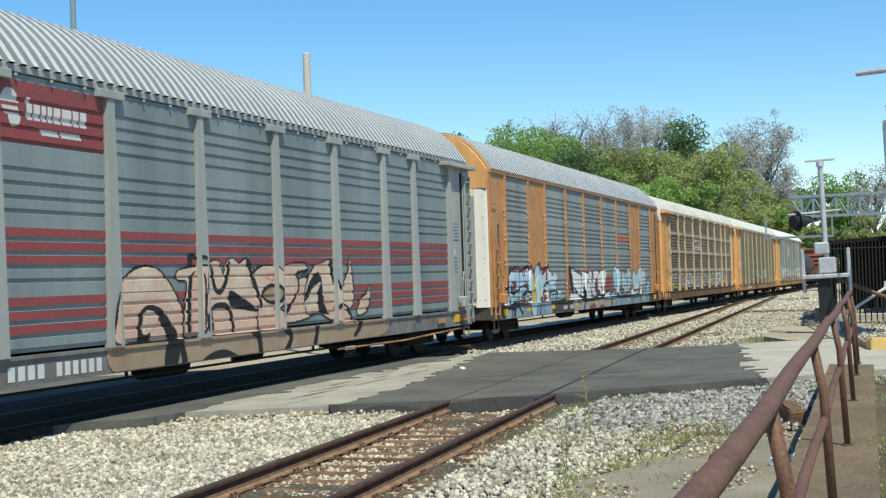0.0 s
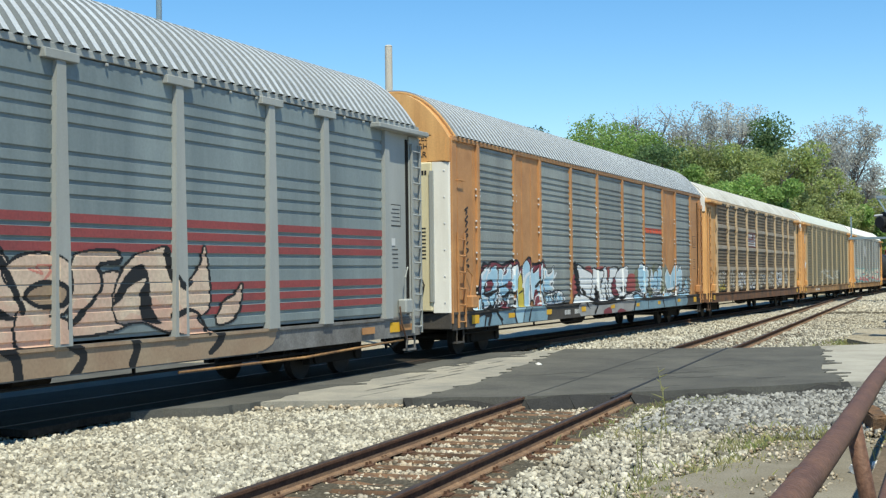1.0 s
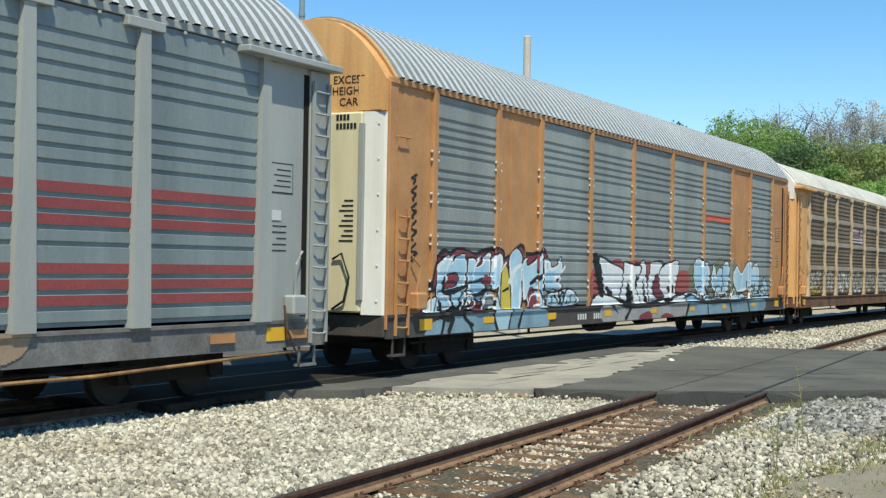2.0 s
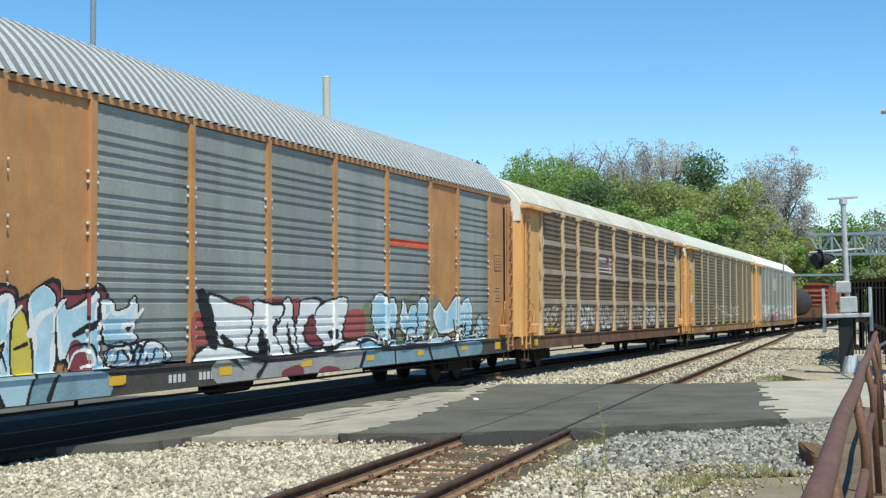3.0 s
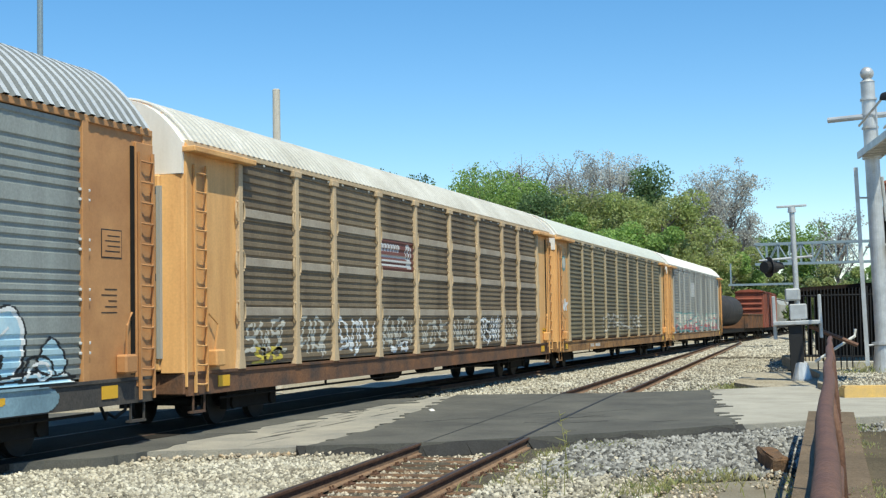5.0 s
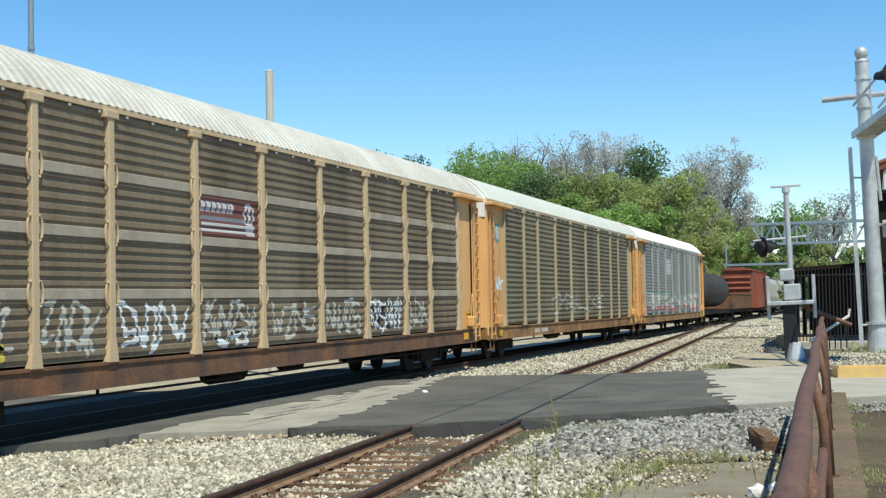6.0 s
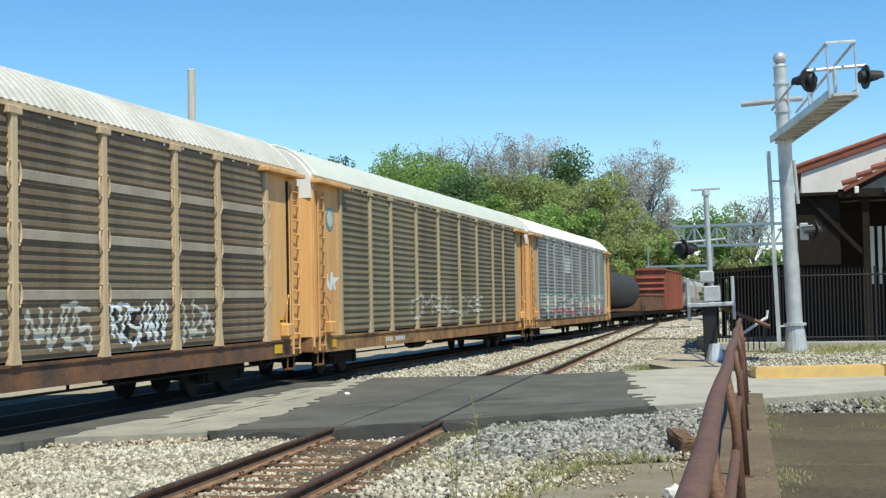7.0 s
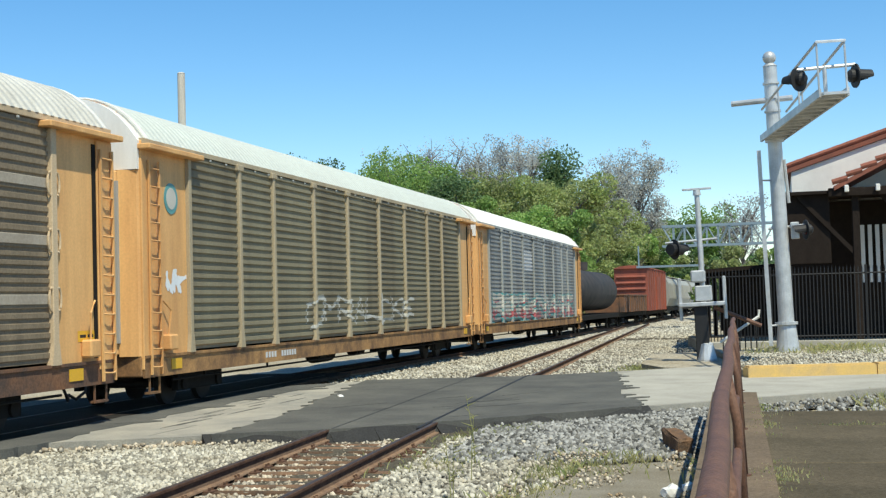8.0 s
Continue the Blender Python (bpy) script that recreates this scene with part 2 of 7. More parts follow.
M["beige_post"] = mat("dusty_beige_steel", (0.60, 0.455, 0.285), 0.75, 0.0, 0.1, 1.2, 0.06, 30, (0.46, 0.34, 0.21), 0.5, True)
M["olive_post"] = mat("dusty_olive_steel", (0.46, 0.38, 0.25), 0.75, 0.0, 0.1, 1.2, 0.06, 30, (0.34, 0.27, 0.17), 0.5, True)
M["sill_black"] = mat("grimy_black_sill", (0.045, 0.042, 0.04), 0.8, 0.0, 0.25, 1.2, 0.08, 30, (0.08, 0.07, 0.06), 0.4)
M["pale_bed"] = mat("pale_ballast_bed", (0.43, 0.40, 0.33), 1.0, 0.0, 0.45, 1.2, 1.0, 20, (0.33, 0.30, 0.24), 0.5)
M["lamp_glass"] = mat("dark_red_lens", (0.10, 0.008, 0.008), 0.15, 0, 0.05, 3, 0)


# ---- mesh helpers ----
def part(name, bm, material, parent=None, label="", smooth=False):
    """Links a bmesh (or a mesh) as one object, under a thing or a part."""
    if isinstance(bm, bpy.types.Mesh):
        me = bm
    else:
        me = bpy.data.meshes.new(name)
        bmesh.ops.recalc_face_normals(bm, faces=bm.faces)
        bm.to_mesh(me)
        bm.free()
        for p in me.polygons:
            p.use_smooth = smooth
    if material and not me.materials:
        for one in material if isinstance(material, (list, tuple)) else [material]:
            me.materials.append(one)
    ob = new(name, me)
    if parent:
        ob.parent = parent
    if label:
        ob["label"] = label
    return ob


def box(x0, x1, y0, y1, z0, z1, bevel=0.0, bm=None):
    bm = bm or bmesh.new()
    v = [bm.verts.new((x, y, z)) for x in (x0, x1) for y in (y0, y1) for z in (z0, z1)]
    faces = [bm.faces.new([v[i] for i in f]) for f in ((0, 1, 3, 2), (4, 6, 7, 5), (0, 4, 5, 1), (2, 3, 7, 6), (0, 2, 6, 4), (1, 5, 7, 3))]
    if bevel:
        edges = list({e for f in faces for e in f.edges})
        bmesh.ops.bevel(bm, geom=edges, offset=bevel, segments=1, affect="EDGES")
    return bm


def tube(points, r, sides=8, bm=None, caps=True):
    """A round bar along a chain of points; r: one radius, or one for each point."""
    bm = bm or bmesh.new()
    pts = [Vector(p) for p in points]
    rings = []
    for i, p in enumerate(pts):
        way = (pts[min(i + 1, len(pts) - 1)] - pts[max(i - 1, 0)]).normalized()
        up = Vector((0, 0, 1)) if abs(way.z) < 0.9 else Vector((1, 0, 0))
        a = way.cross(up).normalized()
        b = way.cross(a)
        rr = r[i] if isinstance(r, (list, tuple)) else r
        rings.append([bm.verts.new(p + rr * (math.cos(k * math.tau / sides) * a + math.sin(k * math.tau / sides) * b)) for k in range(sides)])
    for one, two in zip(rings, rings[1:]):
        for k in range(sides):
            bm.faces.new((one[k], one[(k + 1) % sides], two[(k + 1) % sides], two[k]))
    if caps:
        bm.faces.new(rings[0]), bm.faces.new(rings[-1][::-1])
    return bm


def sweep(profile, x0, x1, bm=None, caps=True):
    """A closed outline of (y, z) drawn out along x."""
    bm = bm or bmesh.new()
    one, two = ([bm.verts.new((x, y, z)) for y, z in profile] for x in (x0, x1))
    n = len(profile)
    for k in range(n):
        bm.faces.new((one[k], one[(k + 1) % n], two[(k + 1) % n], two[k]))
    if caps:
        bm.faces.new(one[::-1]), bm.faces.new(two)
    return bm


def ball(centre, r, seg=12, bm=None, squash=1.0):
    bm = bm or bmesh.new()
    bmesh.ops.create_uvsphere(bm, u_segments=seg, v_segments=seg // 2 + 2, radius=r, matrix=Matrix.Translation(centre) @ Matrix.Diagonal((1, 1, squash, 1)))
    return bm


def thing(name, label, category, at=(0, 0, 0), group=""):
    ob = new(name)
    ob.location = at
    return tagged(ob, label, category, group)


def flat(points, z0, z1, bm=None):
    """A slab over an outline of (x, y)."""
    bm = bm or bmesh.new()
    lo, hi = ([bm.verts.new((x, y, z)) for x, y in points] for z in (z0, z1))
    n = len(points)
    bm.faces.new(lo[::-1]), bm.faces.new(hi)
    for k in range(n):
        bm.faces.new((lo[k], lo[(k + 1) % n], hi[(k + 1) % n], hi[k]))
    return bm

# ---- the setting ----
MAIN_Y, SIDE_Y, SIDE_A = 12.97, 5.02, 3.3
ROAD_N = Vector((0.72, 0.694, 0))


def side_y(x):
    return SIDE_Y + x * math.tan(radians(SIDE_A))


def road_edge(u):
    """How far along ROAD_N the near and the far edge of the pavement lie."""
    return np.interp(u, (0, 5, 7.5, 9.5, 40), (21.6, 20.9, 20.1, 19.35, 19.0)), np.interp(u, (12, 15.4, 18.7, 24), (31.0, 30.8, 28.8, 28.7))


def grade(x):
    """How far the line has dropped below the crossing at x."""
    return 0.005 * np.maximum(0.0, x - 34.0)


TILT = math.degrees(math.atan(0.005))


def ground():
    bm = bmesh.new()
    bmesh.ops.create_grid(bm, x_segments=60, y_segments=60, size=450, matrix=Matrix.Translation((250, 0, -0.34)))
    for v in bm.verts:
        v.co.z += 0.02 * noise.noise(v.co * 0.3) - float(grade(v.co.x))
    tagged(part("ground", bm, M["ground"]), "pale dusty gravel and dirt ground", "ground", kind="structure")


def bed(name, x0, x1, y0, y1, z, material, label, step=0.25, rough=0.05):
    nx, ny = int((x1 - x0) / step), int((y1 - y0) / step)
    xs, ys = np.linspace(x0, x1, nx + 1), np.linspace(y0, y1, ny + 1)
    verts = []
    for x in xs:
        for y in ys:
            edge = min(1, (y - y0) / 0.8, (y1 - y) / 0.8)
            verts.append((x, y, z - float(grade(x)) - (1 - edge) * 0.17 + rough * noise.noise(Vector((x * 0.7, y * 0.7, 0))) + 0.4 * rough * noise.noise(Vector((x * 3, y * 3, 1)))))
    faces = [(i * (ny + 1) + j, (i + 1) * (ny + 1) + j, (i + 1) * (ny + 1) + j + 1, i * (ny + 1) + j + 1) for i in range(nx) for j in range(ny)]
    me = bpy.data.meshes.new(name)
    me.from_pydata(verts, [], faces)
    for p in me.polygons:
        p.use_smooth = True
    return tagged(part(name, me, material), label, "ballast", kind="structure")


RAIL = [(-0.075, -0.17), (0.075, -0.17), (0.07, -0.155), (0.012, -0.14), (0.012, -0.045), (0.036, -0.035), (0.036, -0.006), (0.028, 0.0), (-0.028, 0.0), (-0.036, -0.006), (-0.036, -0.035), (-0.012, -0.045), (-0.012, -0.14), (-0.07, -0.155)]


def track(name, m, x0, x1, ties, label):
    base = tagged(new(name), label, "railway track", kind="structure")
    base.matrix_world = m
    for y in (-0.7525, 0.7525):
        part("rail", sweep([(y + a, b) for a, b in RAIL], x0, x1), M["rail"], base)
        # foot and lower web in a lighter brown than the rail
        for s in (-1, 1):
            part("rail_foot", sweep([(y + s * 0.076, -0.168), (y + s * 0.071, -0.151), (y + s * 0.016, -0.136), (y + s * 0.016, -0.10), (y + s * 0.012, -0.168)][::s], x0, x1), M["rail_foot"], base, "light brown rail foot")
        part("rail_head", sweep([(y - 0.03, 0.0), (y + 0.03, 0.0), (y + 0.028, 0.003), (y - 0.028, 0.003)], x0, x1), M["railhead"], base, "worn bare steel rail head")
    shapes = []
    for k in range(5):
        bm = box(-0.11, 0.11, -1.3, 1.3, -0.36, -0.172, 0.012)
        for v in bm.verts:
            v.co += Vector((random.uniform(-0.012, 0.012), random.uniform(-0.05, 0.05), random.uniform(-0.008, 0.0)))
        me = bpy.data.meshes.new("tie")
        bm.to_mesh(me), bm.free()
        me.materials.append(M["tie"])
        shapes.append(me)
    plate = bpy.data.meshes.new("tie_plate")
    bm = box(-0.09, 0.09, -0.15, 0.15, -0.178, -0.158, 0.004)
    for sx in (-0.05, 0.05):
        for sy in (-0.1, 0.1):
            box(sx - 0.012, sx + 0.012, sy - 0.012, sy + 0.012, -0.16, -0.125, 0.0, bm)
    bm.to_mesh(plate), bm.free()
    plate.materials.append(M["rail"])
    for x, plates in ties:
        t = part("tie", random.choice(shapes), None, base)
        t.matrix_basis = pose(x + random.uniform(-0.03, 0.03), random.uniform(-0.05, 0.05), random.uniform(-0.012, 0.004), 0, 0, random.uniform(-1.5, 1.5))
        if plates:
            for y in (-0.7525, 0.7525):
                p = part("tie_plate", plate, None, t)
                p.matrix_basis = pose(0, y, 0)


def road():
    r = tagged(new("road"), "patched asphalt level crossing with pale worn pavement", "road", kind="structure")
    # along u the road runs, along n it is crossed; both in the plan
    def at(u, n):
        p = ROAD_N * n + Vector((0.694, -0.72, 0)) * u
        return p.x, p.y
    def ragged(pts, amount, steps=6):
        out = []
        for (a, b), (c, d) in zip(pts, pts[1:] + pts[:1]):
            for k in range(steps):
                f = k / steps
                w = amount * (1 if 0 < k else 0)
                out.append((a + (c - a) * f + random.uniform(-w, w), b + (d - b) * f + random.uniform(-w, w)))
        return [at(*q) for q in out]
    part("pavement_base", flat([at(-40, 22.0), at(5, 20.9), at(7.5, 20.1), at(9.5, 19.4), at(40, 19.0), at(40, 28.7), at(24, 28.7), at(18.7, 28.8), at(15.4, 30.8), at(-40, 31.0)], -0.3, -0.022), M["old_pavement"], r)
    part("concrete_apron", flat(ragged([(13.4, 19.5), (40, 19.2), (40, 28.6), (22.2, 28.6), (19.4, 26.0), (17.2, 23.6), (15.4, 21.6), (14.6, 20.0)], 0.1), -0.1, -0.016), M["concrete"], r, "pale sunlit concrete apron")
    part("asphalt_patch", flat(ragged([(7.4, 19.95), (9.4, 19.3), (12.5, 19.15), (15.0, 19.15), (15.6, 19.9), (16.4, 21.6), (18.3, 24.0), (20.5, 26.9), (21.4, 28.3), (18.7, 28.85), (15.5, 30.8), (12.6, 26.6), (10.4, 23.4), (8.2, 20.8)], 0.08), -0.25, 0.008), M["asphalt"], r, "dark grey asphalt patch")
    part("track_asphalt", flat(ragged([(0.8, 20.3), (4.2, 20.2), (5.3, 20.95), (6.4, 22.4), (8.7, 24.8), (11.9, 28.0), (14.6, 30.6), (2.0, 31.0)], 0.12), -0.25, -0.012), M["asphalt"], r, "dark asphalt strip beside the running rails")
    # black strip painted as the train's shade where it crosses the road
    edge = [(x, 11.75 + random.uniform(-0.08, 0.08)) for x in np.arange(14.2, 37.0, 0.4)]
    part("oil_stain", flat(edge + [(36.8, 15.2), (14.2, 15.2)], -0.1, -0.005), M["train_shade"], r, "black strip painted as the train's shade across the crossing")
    # tongues of tar and worn pavement, drawn out along the road by the traffic
    for edge, count, top in ((((8.2, 20.8), (10.4, 23.4), (12.6, 26.6), (15.3, 30.5)), 11, 0.003), (((6.4, 22.4), (8.7, 24.8), (11.9, 28.0), (14.4, 30.4)), 7, -0.008), (((15.6, 19.9), (16.4, 21.6), (18.3, 24.0), (20.5, 26.9)), 7, 0.004)):
        for k in range(count):
            f = (k + random.random()) / count * (len(edge) - 1)
            (a, b), (c, d) = edge[int(f)], edge[int(f) + 1]
            u0, n0 = a + (c - a) * (f % 1), b + (d - b) * (f % 1)
            ln, wd = random.uniform(0.15, 0.45) * random.choice((0.6, 1.0, 1.5)), random.uniform(0.03, 0.13)
            part("tar_smear", flat(ragged([(u0 - ln, n0), (u0, n0 - wd * 1.6), (u0 + ln, n0 - wd), (u0 + ln * 0.8, n0 + wd * 1.2), (u0 - ln * 0.3, n0 + wd)], wd * 0.3, 4), -0.1, top + random.uniform(0, 0.003)), M["asphalt"], r, "thin tar smear on the pale pavement")
    for k in range(16):
        n0 = 21.2 + 7.0 * random.random()
        u0 = float(np.interp(n0, (20.8, 23.4, 26.6, 30.5), (7.2, 9.2, 11.6, 14.6))) + random.uniform(-0.9, 0.5)
        ln, wd = random.uniform(0.3, 0.8), random.uniform(0.015, 0.05)
        part("worn_streak", flat(ragged([(u0 - ln, n0 - ln), (u0, n0 - wd), (u0 + ln * 0.6, n0 + ln * 0.6), (u0, n0 + wd)], 0.012, 4), -0.1, -0.019 + 0.0008 * k % 0.004), M["asphalt"], r, "dark worn streak in the pale pavement")
    # the thick broken edge of the patch above the ballast
    for k in range(22):
        u0 = 7.3 + k * 0.36
        n0, n1 = (float(road_edge(u)[0]) - 0.05 for u in (u0, u0 + 0.36))
        (ax, ay), (bx, by) = at(u0, n0), at(u0 + 0.36, n1)
        (cx, cy), (dx, dy) = at(u0 + 0.36, n1 - random.uniform(0.2, 0.3)), at(u0, n0 - random.uniform(0.2, 0.3))
        bm = bmesh.new()
        top = [bm.verts.new((x, y, z)) for x, y, z in ((ax, ay, 0.004), (bx, by, 0.004), (cx, cy, -0.19), (dx, dy, -0.19))]
        low = [bm.verts.new((v.co.x, v.co.y, -0.3)) for v in top]
        bm.faces.new(top), bm.faces.new(low[::-1])
        for i in range(4):
            bm.faces.new((top[i], low[i], low[(i + 1) % 4], top[(i + 1) % 4]))
        bmesh.ops.recalc_face_normals(bm, faces=bm.faces)
        part("tar_edge", bm, M["tar"], r, "broken black tar edge of the patch")
    for k in range(12):
        u0, n0 = 10.8 + random.uniform(0, 4.5), 19.8 + random.uniform(0, 4)
        part("crack", flat(ragged([(u0, n0), (u0 + random.uniform(0.6, 1.6), n0 + random.uniform(-0.3, 0.6)), (u0 + 0.02, n0 + 0.025)], 0.015, 6), 0.0, 0.0105), M["rubber"], r, "dark crack in the asphalt")
    for y, w in ((-0.68, 0.032), (0.68, 0.012)):
        o = part("flangeway", box(20.4, 34.2, y - w, y + w, -0.06, 0.011), M["rubber"], r, "dark flangeway beside the rail")
        o.matrix_basis = pose(0, SIDE_Y, 0, 0, 0, SIDE_A)


def slabs():
    tagged(part("concrete_slab", flat([(6, 0.62), (17.4, 1.0), (16.6, 2.35), (14.8, 2.5), (13.0, 3.0), (10, 3.1), (6, 3.2)], -0.34, -0.1), M["slab"]), "cracked dirty concrete slab beside the ballast", "slab", kind="structure")
    pl = tagged(new("platform"), "old stained concrete platform with weeds in its joints", "platform", kind="structure")
    a = math.tan(radians(1.85))
    part("ledge", flat([(-4.6, 0.48 - 5.6 * a), (22.6, 0.48 + 21.6 * a), (22.4, -0.205 + 21.4 * a), (-4.6, -0.205 - 5.6 * a)], -0.34, 0.36), M["ledge"], pl, "rust-stained concrete ledge under the railing")
    for k in range(7):
        for j in range(5):
            x0, y0 = -5.04 + k * 3.7, -0.19 - j * 2.6
            o = part("platform_slab", box(0, 3.66 if k < 6 else 2.1, -2.56, 0, -0.6, 0.33, 0.012), M["platform"], pl)
            o.matrix_basis = pose(x0, y0 + a * (x0 - 1), random.uniform(-0.012, 0.012), 0, 0, 1.85)
    tagged(part("island", flat([(32.85, 0.95), (36.5, 1.6), (41.2, 1.7), (60, 4), (60, -30), (40.7, -28.5)], -0.3, 0.13), M["ground"]), "pale gravelly island behind the kerb", "pavement", kind="structure")
    tagged(part("verge", flat([(36.6, 1.7), (37.4, 3.2), (39.5, 4.0), (46, 4.3), (47, 2.7), (41.2, 1.72), (37.3, 1.66)], -0.3, -0.02), M["ground"]), "pale gravel verge round the gate mast", "ground", kind="structure")


ground()
bed("ballast_siding", 2, 75, 2.2, 9.9, -0.19, M["ballast"], "ballast bed under the siding, coloured dark as shaded gaps between stones", 0.3)
bed("ballast_main", -30, 260, 9.3, 17.6, -0.2, M["pale_bed"], "pale limestone ballast under the running track", 0.5)
# this bed carries the shade under the train in its colour
bed("ballast_oily", -30, 240, 11.3, 14.7, -0.165, M["train_shade"], "ballast strip darkened to stand for shade under the train", 0.5, 0.02)
road()
slabs()
track("siding_track", pose(0, SIDE_Y, 0, 0, 0, SIDE_A), 2, 34.06, [(7 + 0.56 * k, True) for k in range(24)], "rusty siding rails on weathered wooden ties")
track("siding_track", pose(34, side_y(34), 0, 0, TILT, SIDE_A), 0, 84, [(0.6 + 0.56 * k, False) for k in range(60)], "rusty siding rails running on beyond the crossing")
track("main_track", pose(0, MAIN_Y, 0), -60, 34, [(4 + 0.56 * k, False) for k in range(24)], "running rails on ties under the train")
track("main_track", pose(34, MAIN_Y, 0, 0, TILT, 0), 0, 390, [(0.5 + 0.56 * k, False) for k in range(60)], "running rails on ties beyond the crossing")


# ---- the train ----
PITCH, LENGTH, HALF = 28.6, 27.4, 1.55
START, SPEED = 36.81, 8.86
BAYS = [0.0, 2.0, 4.6, 6.65, 9.45, 12.2, 15.15, 17.95, 20.75, 22.75, 25.4, 27.4]
EAVE, DECK, SILL = 5.08, 1.12, 0.67
wheelsets = []


def is_flat(k, skip):
    """Whether course k of a sheet is left flat between two groups of ribs."""
    return bool(skip) and k % skip == skip - 1


def ribs(x0, x1, z0, z1, pitch, depth, red=None, duty=0.5, skip=0):
    """A sheet with level ribs facing -y: rows of (z, y), and which rows are raised faces."""
    n = max(2, round((z1 - z0) / pitch))
    p = (z1 - z0) / n
    rows = []
    for k in range(n):
        z = z0 + k * p
        low = -depth if is_flat(k, skip) else 0.0
        rows += [(z, low), (z + p * (1 - duty) * 0.7, low), (z + p * (1 - duty), -depth), (z + p * 0.96, -depth)]
    rows.append((z1, 0.0))
    bm = bmesh.new()
    a, b = ([bm.verts.new((x, y, z)) for z, y in rows] for x in (x0, x1))
    for k in range(len(rows) - 1):
        f = bm.faces.new((a[k], b[k], b[k + 1], a[k + 1]))
        z = (rows[k][0] + rows[k + 1][0]) / 2
        if red and k % 4 == 2 and any(lo < z < hi for lo, hi in red):
            f.material_index = 1
    return bm


def arch(f, rise=0.84):
    """The roof's section from one eave (f = 0) to the other (f = 1)."""
    y = -HALF - 0.03 + (2 * HALF + 0.06) * f
    return y, EAVE + rise * (1 - abs(2 * f - 1) ** (2.3 if rise > 1 else 2.7))


def roof_sheet(x0, x1, pitch, depth, rise):
    n, m = int((x1 - x0) / pitch), 16
    verts, faces = [], []
    for k in range(n):
        for dx, dz in ((0, 0), (0.26, 0), (0.42, depth), (0.86, depth)):
            for j in range(m + 1):
                y, z = arch(j / m, rise)
                tilt = (j / m * 2 - 1)
                verts.append((x0 + (k + dx) * pitch, y + dz * tilt, z + dz * (1 - abs(tilt) * 0.6)))
    r = len(verts) // (m + 1)
    for i in range(r - 1):
        for j in range(m):
            faces.append((i * (m + 1) + j, (i + 1) * (m + 1) + j, (i + 1) * (m + 1) + j + 1, i * (m + 1) + j + 1))
    me = bpy.data.meshes.new("roof")
    me.from_pydata(verts, [], faces)
    # only rib crests keep the roof colour; grooves and walls take painted shade
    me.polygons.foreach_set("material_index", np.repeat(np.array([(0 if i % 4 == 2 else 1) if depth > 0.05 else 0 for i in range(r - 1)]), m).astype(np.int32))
    return me


def end_wall(x, sign, rise):
    """The closed end under the roof's arch."""
    outline = [arch(j / 12, rise) for j in range(13)] + [(HALF, DECK), (-HALF, DECK)]
    return sweep([(y * 0.96, z - 0.02) for y, z in outline], x, x + sign * 0.08)


def ladder(parent, x, y, z0, z1, material, width=0.42, rungs=11, flat_to="y"):
    lad = part("ladder", box(x - 0.025, x + 0.025, y - 0.02, y + 0.02, z0, z1), material, parent)
    part("ladder_rail", box(x + width - 0.025, x + width + 0.025, y - 0.02, y + 0.02, z0, z1), material, lad)
    for k in range(rungs):
        z = z0 + 0.15 + (z1 - z0 - 0.3) * k / (rungs - 1)
        part("rung", tube([(x, y, z), (x + width * 0.3, y - 0.05, z - 0.015), (x + width * 0.7, y - 0.05, z - 0.015), (x + width, y, z)], 0.017, 6), material, lad)


WHEEL = None


def bogie(car, x):
    global WHEEL
    b = part("bogie", box(-0.14, 0.14, -1.0, 1.0, 0.42, 0.75, 0.02), M["under"], car, "grimy black freight bogie")
    b.matrix_basis = pose(x, 0, 0)
    for y in (-1.08, 1.08):
        part("side_frame", sweep([(y - 0.07, 0.30), (y + 0.07, 0.30), (y + 0.07, 0.62), (y - 0.07, 0.62)], -1.1, 1.1), M["under"], b)
        for dx in (-0.85, 0.85):
            part("bearing", tube([(dx, y - 0.12, 0.42), (dx, y + 0.06, 0.42)], 0.13, 10), M["under"], b)
    if WHEEL is None:
        bm = bmesh.new()
        for s in (-1, 1):
            tube([(0, s * 0.68, 0), (0, s * 0.70, 0), (0, s * 0.71, 0), (0, s * 0.82, 0), (0, s * 0.83, 0)], [0.20, 0.445, 0.42, 0.415, 0.34], 20, bm)
        tube([(0, -0.9, 0), (0, 0.9, 0)], 0.08, 10, bm)
        WHEEL = bpy.data.meshes.new("wheelset")
        bm.to_mesh(WHEEL), bm.free()
        WHEEL.materials.append(M["wheel"])
    for dx in (-0.85, 0.85):
        w = part("wheelset", WHEEL, None, b, "worn steel wheels on their axle")
        w.matrix_basis = pose(dx, 0, 0.42)
        wheelsets.append((w, dx))


def couplers(car, length, z=0.85):
    for x, s in ((0, -1), (length, 1)):
        part("coupler", box(min(x, x + s * 0.55), max(x, x + s * 0.55), -0.12, 0.12, z - 0.14, z + 0.12, 0.03), M["sill_rust"], car, "rusty knuckle coupler")
        part("air_hose", tube([(x + s * 0.1, -0.45, 0.75), (x + s * 0.25, -0.5, 0.45), (x + s * 0.45, -0.42, 0.33), (x + s * 0.6, -0.35, 0.42)], 0.03, 6), M["rubber"], car)


BOLT = bpy.data.meshes.new('bolt')
_b = box(-0.022, 0.022, -0.02, 0.02, -0.022, 0.022, 0.008)
_b.to_mesh(BOLT), _b.free()
BOLT.materials.append(M['mark'])
HOOK = BOLT.copy()
HOOK.materials[0] = M['grey_post']


